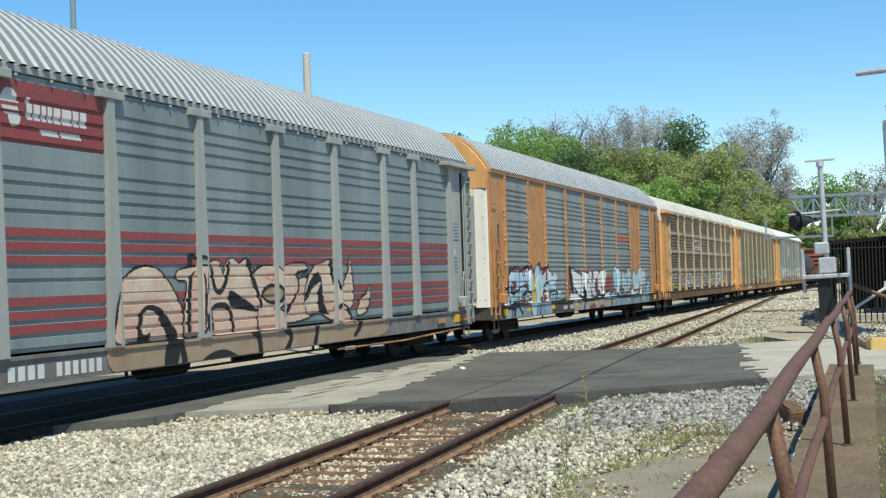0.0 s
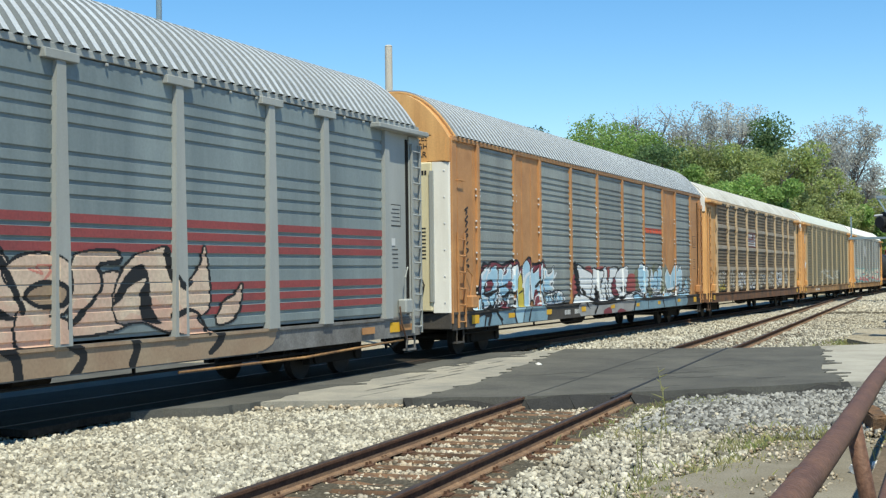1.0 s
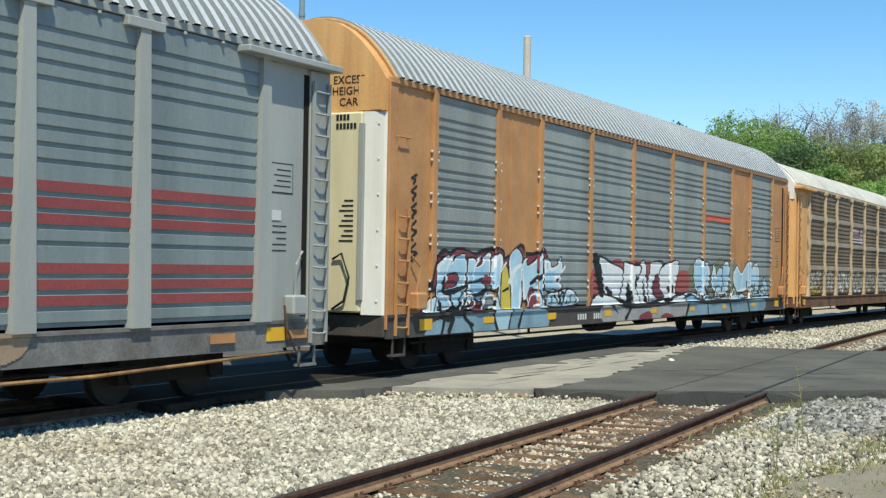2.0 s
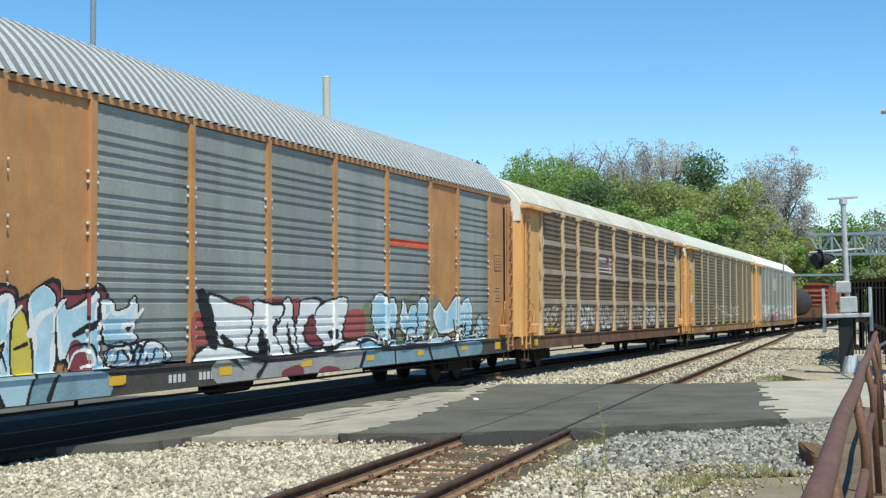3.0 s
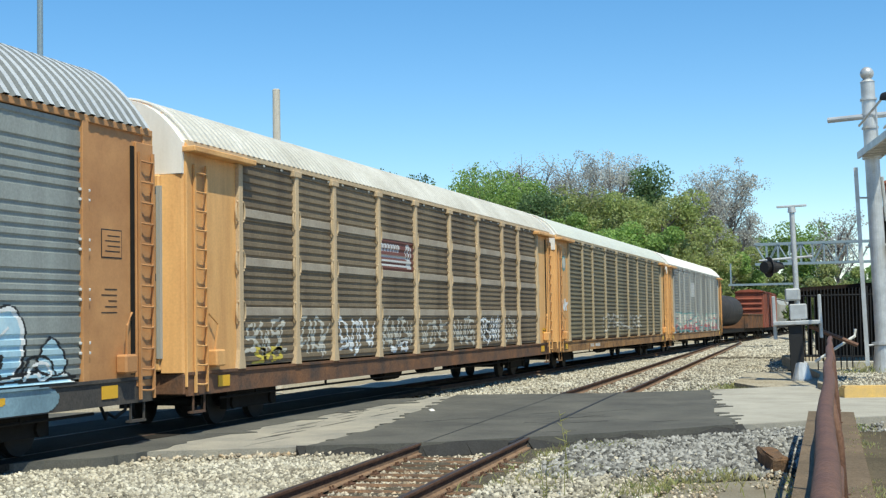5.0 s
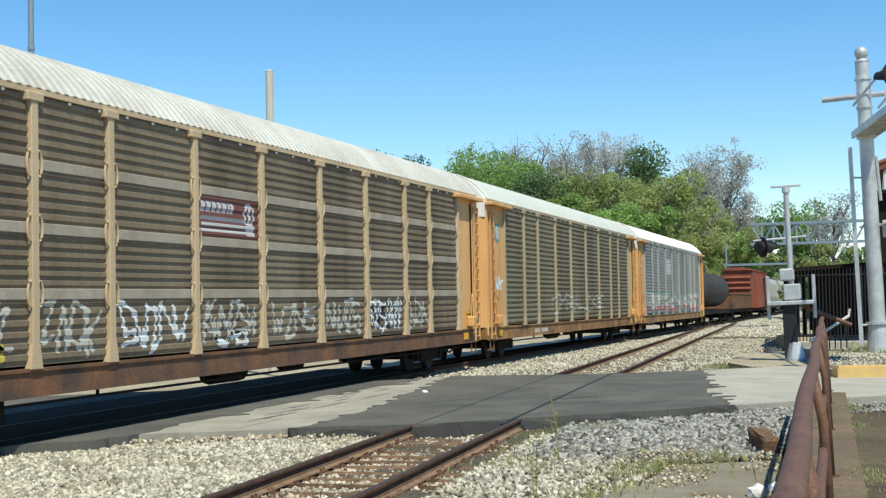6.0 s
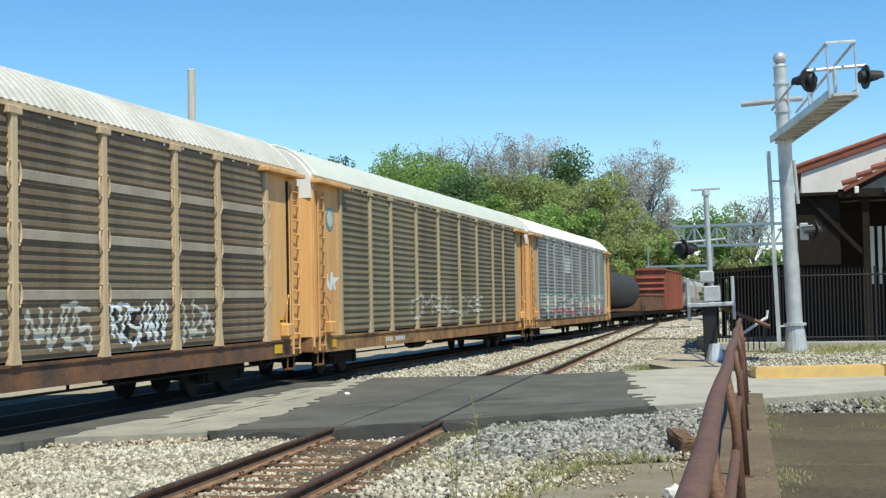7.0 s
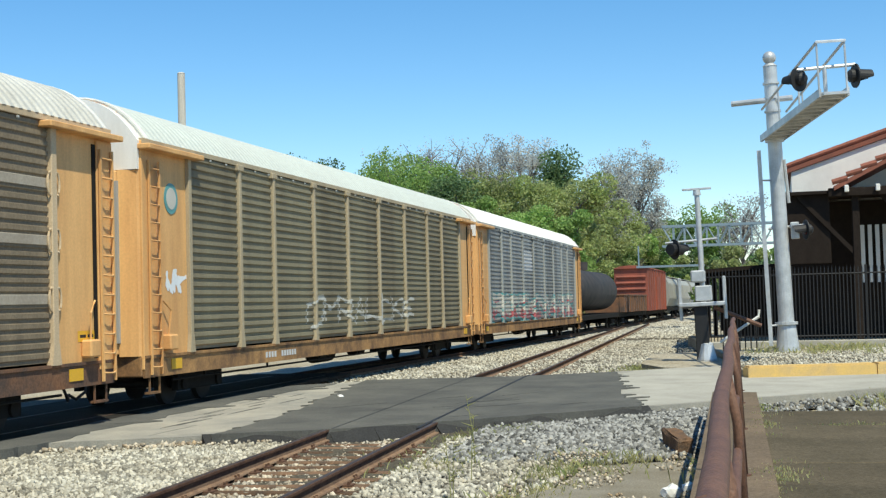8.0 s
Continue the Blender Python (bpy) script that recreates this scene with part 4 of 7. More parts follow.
def scribble(word, x0, x1, z0, z1, r, sway, seed):
    segs = [q for one in strokes(word, x0, x1, z0, z1, sway, seed) for q in one]
    return lambda X, Z: np.where(reach(segs, X, Z) < r, 0, -1)


def sheet_spec(pitch, depth, plain, post, proud, tiers=(), duty=0.5, skip=0):
    cuts = [DECK, *tiers, EAVE - 0.1]
    return dict(skip=skip, duty=duty, pitch=pitch, depth=depth, plain=plain, post=post, proud=proud, sheets=[(a + (0.11 if a > DECK else 0), b) for a, b in zip(cuts, cuts[1:])])


SILVER, ORANGE = sheet_spec(0.19, 0.026, (), 0.095, 0.10, (), 0.68, 5), sheet_spec(0.155, 0.024, (2, 8), 0.085, 0.055, (), 0.5, 6)
BROWN, OLIVE = sheet_spec(0.15, 0.026, (), 0.1, 0.08, (2.08, 3.02, 3.94)), sheet_spec(0.17, 0.04, (), 0.1, 0.08)


def plate(x0, x1, z0, z1, shapes, ground_index=0):
    """A painted field with bars (x0, x1, z0, z1, number) and rounds (x, z, r, number) on it."""
    def colour(X, Z):
        out = np.where((X > x0) & (X < x1) & (Z > z0) & (Z < z1), ground_index, -1)
        for s in shapes:
            if len(s) == 5:
                out = np.where((X > s[0]) & (X < s[1]) & (Z > s[2]) & (Z < s[3]), s[4], out)
            else:
                out = np.where(np.hypot(X - s[0], Z - s[1]) < s[2], s[3], out)
        return out
    return colour


def bars(x, z, h, widths, number, gap=0.05):
    out = []
    for w in widths:
        out.append((x, x + w, z, z + h, number))
        x += w + gap
    return out



def rounded(points, closed=True, steps=5):
    """A smooth line through the points."""
    p = np.array(points)
    n = len(p)
    at = (lambda i: p[i % n]) if closed else (lambda i: p[min(max(i, 0), n - 1)])
    out = []
    for i in range(n if closed else n - 1):
        a, b, c, d = at(i - 1), at(i), at(i + 1), at(i + 2)
        for k in range(steps):
            t = k / steps
            out.append(0.5 * (2 * b + (c - a) * t + (2 * a - 5 * b + 4 * c - d) * t * t + (3 * b - a - 3 * c + d) * t ** 3))
    return np.array(out if closed else out + [p[-1]])


def off_line(path, X, Z, closed):
    """Distance to a line of sprayed paint, which is broader along the car than up it."""
    d = np.full(X.shape, 9.0)
    ends = np.roll(path, -1, 0) if closed else path[1:]
    for (ax, az), (bx, bz) in zip(path, ends):
        dx, dz = (bx - ax) * 0.65, bz - az
        u, v = (X - ax) * 0.65, Z - az
        t = np.clip((u * dx + v * dz) / (dx * dx + dz * dz + 1e-9), 0, 1)
        d = np.minimum(d, np.hypot(u - t * dx, v - t * dz))
    return d


def inside(path, X, Z):
    odd = np.zeros(X.shape, bool)
    for (ax, az), (bx, bz) in zip(path, np.roll(path, -1, 0)):
        if az != bz:
            odd ^= ((az > Z) != (bz > Z)) & (X < ax + (Z - az) * (bx - ax) / (bz - az))
    return odd


def shape(car, label, fill, points, line=0.033, lift=0, lower=None, level=0.0, rim=None, sill=False, smooth=True):
    """One painted letter or field: its outline, fill, lower fill and pale rim."""
    path = rounded(points) if smooth else np.array(points)
    lo, hi = path.min(0) - line * 2, path.max(0) + line * 1.3

    def colour(X, Z):
        d, full = off_line(path, X, Z, True), inside(path, X, Z)
        d = d * (1 + 0.25 * np.sin(X * 3.1 + Z * 4.7))
        out = np.where(full, 1, np.where(d < line, 0, -1))
        if lower:
            out = np.where(full & (Z < level + 0.12 * np.sin(X * 3.7) + 0.06 * np.sin(X * 11)), 2, out)
        if rim:
            out = np.where(full & (d < 0.045 + 0.035 * np.sin(X * 2.3 + Z * 5)), 3, out)
        if not sill:
            out = np.where(Z < DECK - 0.03, -1, out)
        return out
    mats = [M["g_black"], M[fill], M[lower or fill], M[rim or fill]]
    top = DECK - 0.042 if sill else hi[1]
    spec = SILVER if car is silver else ORANGE
    return paint(car, spec, "graffiti", label, lo[0], hi[0], max(0.69, lo[1]), min(hi[1], top), colour, mats, 0.02, 0.003 + 0.003 * lift + 0.00008 * len(car.children) % 0.0025)


def line(car, label, fill, points, r=0.03, lift=0, sill=False):
    """One sprayed line."""
    path = rounded(points, False)
    lo, hi = path.min(0) - r * 2, path.max(0) + r * 2
    top = DECK - 0.042 if sill else hi[1]
    spec = SILVER if car is silver else ORANGE
    return paint(car, spec, "graffiti", label, lo[0], hi[0], max(0.69, lo[1]), min(hi[1], top), lambda X, Z: np.where(off_line(path, X, Z, False) < r * (0.8 + 0.3 * np.sin(X * 5)), 0, -1), [M[fill]], 0.018, 0.003 + 0.003 * lift)


def salmon_piece():
    shape(silver, "salmon and cream graffiti letter outlined in black", 'g_cream', [(9.4, 1.14), (9.44, 1.5), (9.54, 1.84), (9.76, 2.09), (10.08, 2.24), (10.47, 2.29), (10.77, 2.24), (11.07, 2.05), (11.33, 1.8), (11.54, 1.49), (11.6, 1.13), (10.98, 1.11), (10.13, 1.12)], lower='g_pink', level=1.75)
    shape(silver, "black inner shade of the letter", 'g_black', [(10.13, 1.12), (10.15, 1.47), (10.28, 1.63), (10.51, 1.68), (10.82, 1.62), (11.06, 1.45), (11.37, 1.13), (11.05, 1.11), (10.85, 1.35), (10.69, 1.45), (10.51, 1.49), (10.46, 1.1)], line=0.0, lift=1)
    shape(silver, "salmon and cream graffiti letter outlined in black", 'g_cream', [(10.34, 1.57), (10.58, 1.58), (10.75, 1.47), (10.43, 1.23), (10.23, 1.27)], line=0.0, lift=2)
    line(silver, "pink line in the letter", 'g_pink', [(9.84, 1.22), (9.98, 1.7), (10.35, 1.82), (10.83, 1.74)], 0.025, lift=1)
    shape(silver, "salmon and cream graffiti letter outlined in black", 'g_cream', [(11.45, 2.23), (12.37, 2.28), (12.4, 2.07), (12.26, 1.97), (12.23, 1.28), (11.6, 1.13), (11.64, 1.7), (11.69, 2.04), (11.41, 2.08)], lower='g_pink', level=1.5)
    line(silver, "black line in the graffiti", 'g_black', [(11.73, 1.22), (11.82, 2.07), (12.17, 2.1), (12.13, 1.25)], 0.04, lift=1)
    shape(silver, "salmon and cream graffiti letter outlined in black", 'g_pink', [(11.88, 2.1), (12.11, 2.11), (12.08, 1.25), (11.84, 1.2)], line=0.0, lift=2)
    line(silver, "black line in the graffiti", 'g_black', [(11.87, 2.26), (11.82, 2.44), (11.99, 2.47), (12.38, 2.42), (12.45, 2.26)], 0.05)
    shape(silver, "salmon and cream graffiti letter outlined in black", 'g_cream', [(12.41, 2.26), (12.58, 2.38), (12.84, 2.36), (12.96, 2.14), (13.11, 2.36), (13.33, 2.43), (13.58, 2.34), (13.89, 2.41), (14.24, 2.05), (14.46, 1.73), (14.29, 1.13), (13.75, 1.05), (12.89, 1.07), (12.37, 1.17), (12.22, 1.49), (12.28, 1.88)], lower='g_pink', level=1.6)
    shape(silver, "black inner shade of the letter", 'g_black', [(12.22, 1.43), (12.46, 1.6), (12.57, 1.18), (12.27, 1.22)], line=0.0, lift=1)
    shape(silver, "black inner shade of the letter", 'g_black', [(13.2, 1.86), (13.77, 1.69), (14.28, 1.46), (13.55, 1.52), (13.18, 1.6)], line=0.0, lift=1)
    line(silver, "black line in the graffiti", 'g_black', [(12.53, 2.3), (12.64, 1.92), (12.86, 1.85), (13.1, 2.09), (13.2, 2.36)], 0.04, lift=1)
    line(silver, "black line in the graffiti", 'g_black', [(13.89, 2.38), (14.23, 1.89), (14.45, 1.54)], 0.04, lift=1)
    line(silver, "black line in the graffiti", 'g_black', [(12.45, 1.17), (12.5, 1.52), (12.81, 1.61), (13.16, 1.53), (13.31, 1.13)], 0.05, lift=1)
    shape(silver, "salmon and cream graffiti letter outlined in black", 'g_cream', [(14.06, 2.02), (14.29, 2.22), (14.72, 2.3), (15.08, 2.25), (15.32, 2.09), (15.33, 1.82), (15.17, 1.55), (14.92, 1.48), (15.21, 1.39), (15.3, 1.17), (15.14, 1.07), (14.38, 1.1), (14.28, 1.42), (14.41, 1.68)], lower='g_pink', level=1.5)
    shape(silver, "tan eye of the letter ringed in black", 'g_tan', [(14.51, 1.76), (14.7, 1.86), (14.99, 1.88), (15.18, 1.8), (15.08, 1.66), (14.74, 1.64)], line=0.06, lift=1)
    line(silver, "small pink scrawl", 'g_rose', [(14.57, 2.1), (14.8, 2.04), (14.71, 2.15), (15.0, 2.13), (14.85, 1.96)], 0.03, lift=1)
    shape(silver, "salmon and cream graffiti letter outlined in black", 'g_cream', [(15.48, 2.27), (16.36, 2.34), (16.46, 2.22), (16.01, 2.19), (16.0, 2.03), (16.37, 2.05), (16.63, 1.91), (16.35, 1.52), (16.66, 1.34), (16.3, 1.24), (15.4, 1.21), (15.26, 1.44), (15.45, 1.82)], lower='g_pink', level=1.55)
    line(silver, "black line in the graffiti", 'g_black', [(15.46, 1.38), (16.04, 1.81), (16.03, 2.14), (16.43, 2.19)], 0.045, lift=1)
    shape(silver, "salmon and cream graffiti letter outlined in black", 'g_cream', [(16.36, 1.78), (16.76, 2.23), (17.33, 2.37), (17.68, 2.39), (17.77, 2.01), (18.06, 1.83), (18.56, 2.13), (18.68, 2.44), (18.78, 2.0), (18.81, 1.51), (18.46, 1.3), (18.88, 1.07), (18.08, 1.1), (17.5, 1.2), (17.05, 1.33), (16.44, 1.35)], lower='g_pink', level=1.5)
    shape(silver, "black inner shade of the letter", 'g_black', [(16.32, 1.58), (16.61, 2.0), (17.09, 2.14), (17.28, 1.49), (17.5, 1.29), (16.99, 1.38), (16.91, 1.85)], line=0.0, lift=1)
    shape(silver, "salmon and cream graffiti letter outlined in black", 'g_cream', [(16.63, 1.8), (17.08, 1.96), (17.02, 1.84), (16.73, 1.68)], line=0.0, lift=2)
    line(silver, "black line in the graffiti", 'g_black', [(17.62, 2.37), (17.77, 1.99), (18.06, 1.81), (18.31, 1.89)], 0.05, lift=1)
    line(silver, "black line in the graffiti", 'g_black', [(17.8, 1.4), (18.16, 1.47), (18.52, 1.38), (18.75, 1.07)], 0.045, lift=1)
    shape(silver, "salmon and cream graffiti letter outlined in black", 'g_cream', [(19.02, 1.24), (19.26, 1.55), (19.59, 1.66), (19.8, 1.84), (19.72, 1.49), (19.47, 1.27)], line=0.04)
    shape(silver, "tan graffiti fill along the sill", 'g_tan', [(9.39, 1.12), (11.52, 1.13), (13.75, 1.13), (16.71, 1.19), (19.24, 1.23), (20.77, 1.2), (20.53, 0.73), (18.12, 0.67), (15.12, 0.64), (12.47, 0.64), (10.96, 0.64), (9.5, 0.64)], line=0.0, sill=True)
    line(silver, "black line in the graffiti", 'g_black', [(10.98, 1.11), (11.04, 0.79), (10.92, 0.6)], 0.06, lift=1, sill=True)
    line(silver, "black line in the graffiti", 'g_black', [(11.34, 1.13), (11.51, 0.76), (11.43, 0.63)], 0.06, lift=1, sill=True)
    line(silver, "black line in the graffiti", 'g_black', [(13.86, 1.13), (14.24, 0.98), (14.32, 0.71)], 0.06, lift=1, sill=True)
    line(silver, "black line in the graffiti", 'g_black', [(15.15, 1.15), (15.64, 0.93), (15.42, 0.67)], 0.06, lift=1, sill=True)
    line(silver, "black line in the graffiti", 'g_black', [(16.6, 1.21), (16.86, 0.99), (16.74, 0.74)], 0.06, lift=1, sill=True)
    line(silver, "black line in the graffiti", 'g_black', [(18.7, 1.21), (19.13, 1.01), (18.8, 0.78)], 0.06, lift=1, sill=True)
    shape(silver, "black half round on the sill", 'g_black', [(12.07, 0.63), (12.37, 0.78), (12.88, 0.83), (13.3, 0.73), (13.46, 0.64), (12.87, 0.61)], line=0.0, lift=1, sill=True)
    shape(silver, "black block on the sill", 'g_black', [(10.98, 1.07), (11.37, 1.1), (11.29, 0.68), (10.89, 0.6)], line=0.0, lift=1, sill=True)


def blue_piece():
    shape(orange_car, "wine red shadow behind the letters", 'g_wine', [(1.96, 1.5), (2.09, 1.91), (2.41, 2.15), (2.7, 2.14), (3.01, 2.22), (3.38, 2.19), (3.69, 2.13), (4.07, 2.19), (4.43, 2.24), (4.88, 2.23), (5.0, 2.06), (5.73, 2.33), (5.99, 2.16), (6.58, 2.19), (6.83, 2.3), (7.02, 2.14), (6.71, 1.88), (3.89, 1.76), (2.26, 1.67)], line=0.06, lift=0)
    shape(orange_car, "sky blue graffiti letter with white rim and black outline", 'g_blue', [(2.19, 1.95), (2.51, 2.08), (2.65, 2.11), (2.7, 1.99), (3.02, 2.11), (3.23, 2.14), (3.31, 1.98), (3.3, 1.63), (3.38, 1.4), (3.37, 1.2), (2.92, 1.14), (2.14, 1.16), (2.06, 1.41), (2.1, 1.67), (2.15, 1.86)], lift=1, rim='g_white')
    shape(orange_car, "wine red field in the letter", 'g_wine', [(2.45, 1.7), (2.93, 1.78), (2.92, 1.6), (2.47, 1.53)], line=0.02, lift=2)
    line(orange_car, "black line in the graffiti", 'g_black', [(2.45, 1.7), (2.42, 1.44), (2.98, 1.49), (3.33, 1.56)], 0.05, lift=3)
    shape(orange_car, "sky blue graffiti letter with white rim and black outline", 'g_blue', [(3.38, 1.98), (3.47, 2.06), (3.69, 2.06), (3.67, 1.92), (3.91, 1.95), (4.08, 2.12), (4.31, 2.18), (4.38, 1.96), (4.3, 1.72), (3.93, 1.66), (4.11, 1.53), (4.18, 1.35), (3.96, 1.19), (3.44, 1.2), (3.38, 1.58)], lift=1, rim='g_white')
    shape(orange_car, "wine red field in the letter", 'g_wine', [(3.95, 1.66), (4.22, 1.77), (4.4, 1.62), (4.17, 1.56)], line=0.0, lift=2)
    line(orange_car, "black line in the graffiti", 'g_black', [(3.38, 1.6), (3.72, 1.64), (3.96, 1.67)], 0.04, lift=2)
    line(orange_car, "black line in the graffiti", 'g_black', [(3.43, 1.38), (3.91, 1.4), (4.15, 1.49)], 0.04, lift=2)
    shape(orange_car, "sky blue graffiti letter with white rim and black outline", 'g_blue', [(4.37, 1.99), (4.58, 2.16), (4.86, 2.15), (4.92, 1.87), (4.82, 1.08), (4.5, 1.09), (4.64, 1.53), (4.41, 1.49)], lift=1, rim='g_white')
    shape(orange_car, "sky blue graffiti letter with white rim and black outline", 'g_blue', [(5.21, 1.9), (5.25, 2.14), (5.54, 2.29), (5.79, 2.15), (5.78, 1.93), (5.86, 1.63), (5.72, 1.07), (5.34, 1.07)], lift=1, rim='g_white')
    shape(orange_car, "yellow wedge between the letters", 'g_yellow', [(4.9, 1.85), (5.13, 1.87), (5.28, 1.09), (4.87, 1.12)], line=0.03, lift=1)
    line(orange_car, "black line in the graffiti", 'g_black', [(4.91, 1.44), (5.16, 1.5)], 0.03, lift=2)
    line(orange_car, "white slash in the letter", 'g_white', [(5.24, 1.63), (5.48, 1.87), (5.78, 1.97)], 0.05, lift=2)
    shape(orange_car, "sky blue graffiti letter with white rim and black outline", 'g_blue', [(5.84, 1.94), (6.0, 2.1), (6.07, 1.95), (6.48, 2.07), (6.75, 2.24), (6.85, 2.09), (6.71, 1.83), (6.88, 1.63), (6.86, 1.27), (7.09, 1.04), (6.34, 1.01), (6.05, 1.26), (5.88, 1.3)], lift=1, rim='g_white')
    line(orange_car, "black line in the graffiti", 'g_black', [(6.24, 1.6), (6.57, 1.7), (6.87, 1.79)], 0.05, lift=2)
    shape(orange_car, "wine red splash in the letter", 'g_wine', [(6.12, 1.42), (6.28, 1.53), (6.46, 1.42), (6.59, 1.09), (6.19, 1.06)], line=0.0, lift=2)
    shape(orange_car, "sky blue graffiti letter with white rim and black outline", 'g_blue', [(6.91, 2.07), (7.2, 2.07), (7.26, 1.93), (7.6, 1.99), (7.77, 2.15), (7.85, 1.98), (7.78, 1.74), (7.5, 1.67), (7.81, 1.56), (7.75, 1.46), (7.07, 1.45), (6.94, 1.68)], lift=1, rim='g_white')
    shape(orange_car, "small pale blue flourish", 'g_blue', [(7.07, 1.35), (7.75, 1.41), (8.27, 1.47), (8.67, 1.33), (8.79, 1.16), (8.01, 1.11), (7.13, 1.14)], line=0.03, lift=1, rim='g_white')
    line(orange_car, "black line in the graffiti", 'g_black', [(7.27, 1.16), (7.43, 1.37), (7.68, 1.17), (7.89, 1.41), (8.15, 1.17)], 0.03, lift=2)
    line(orange_car, "black line in the graffiti", 'g_black', [(8.29, 1.17), (8.43, 1.36), (8.63, 1.18)], 0.03, lift=2)
    shape(orange_car, "pale blue drip below the lettering", 'g_blue', [(1.66, 1.11), (1.8, 1.25), (2.0, 1.35), (2.19, 1.27), (2.2, 1.1), (2.08, 1.0), (1.85, 0.98), (1.68, 1.03)], lift=1, rim='g_white')
    line(orange_car, "black line in the graffiti", 'g_black', [(2.23, 1.33), (2.34, 1.1), (2.3, 1.0), (2.61, 0.95), (2.76, 1.14), (3.0, 1.1), (3.11, 1.23)], 0.05, lift=2)
    line(orange_car, "black line in the graffiti", 'g_black', [(3.27, 1.28), (3.18, 1.14), (3.29, 0.94), (3.57, 0.82)], 0.06, lift=2)
    shape(orange_car, "wine red half round", 'g_wine', [(3.48, 1.17), (3.66, 1.27), (3.92, 1.21), (4.04, 1.1), (3.76, 1.07)], line=0.03, lift=2)
    shape(orange_car, "pale blue foot of the letter", 'g_pale_blue', [(4.51, 1.07), (4.93, 1.1), (5.26, 1.08), (5.19, 0.9), (5.06, 0.64), (4.77, 0.63)], line=0.05, lift=2, sill=True)
    shape(orange_car, "blue-grey fill along the sill", 'sill_blue', [(1.83, 0.83), (2.3, 0.96), (3.25, 1.01), (4.65, 1.05), (5.82, 1.08), (7.03, 1.02), (7.03, 0.65), (5.85, 0.59), (3.96, 0.61), (1.87, 0.57)], line=0.0, sill=True)
    line(orange_car, "black line in the graffiti", 'g_black', [(2.45, 0.98), (2.32, 0.64)], 0.05, lift=1, sill=True)
    line(orange_car, "black line in the graffiti", 'g_black', [(2.77, 0.95), (2.62, 0.73)], 0.05, lift=1, sill=True)
    line(orange_car, "black line in the graffiti", 'g_black', [(3.26, 0.97), (3.52, 0.77), (3.62, 0.56)], 0.05, lift=1, sill=True)
    line(orange_car, "black line in the graffiti", 'g_black', [(5.82, 1.04), (5.64, 0.73)], 0.05, lift=1, sill=True)
    line(orange_car, "black line in the graffiti", 'g_black', [(4.66, 1.01), (4.79, 0.72)], 0.05, lift=1, sill=True)
    shape(orange_car, "small orange placard", 'label_y', [(4.01, 0.95), (4.48, 0.96), (4.48, 0.85), (4.02, 0.84)], line=0.0, lift=3, sill=True, smooth=False)
    shape(orange_car, "small orange placard", 'label_y', [(7.06, 0.96), (7.51, 0.97), (7.51, 0.84), (7.06, 0.83)], line=0.0, lift=3, sill=True, smooth=False)
    for x in (2.1, 3.1, 4.0, 6.1, 7.1, 8.0):
        line(orange_car, "white curl under the lettering", "g_white", [(x, 1.13), (x + 0.15, 1.34), (x + 0.45, 1.36), (x + 0.55, 1.18), (x + 0.3, 1.13)], 0.022, lift=4)
        line(orange_car, "black curl under the lettering", "g_black", [(x - 0.12, 1.12), (x + 0.05, 1.42), (x + 0.5, 1.44), (x + 0.68, 1.16)], 0.018, lift=4)
    for x, h in ((2.5, 2.1), (3.6, 2.1), (4.75, 2.0), (5.75, 2.1), (6.8, 1.9), (7.7, 1.95)):
        line(orange_car, "white highlight in the letter", "g_white", [(x, h - 0.45), (x + 0.04, h - 0.2), (x + 0.28, h)], 0.028, lift=4)


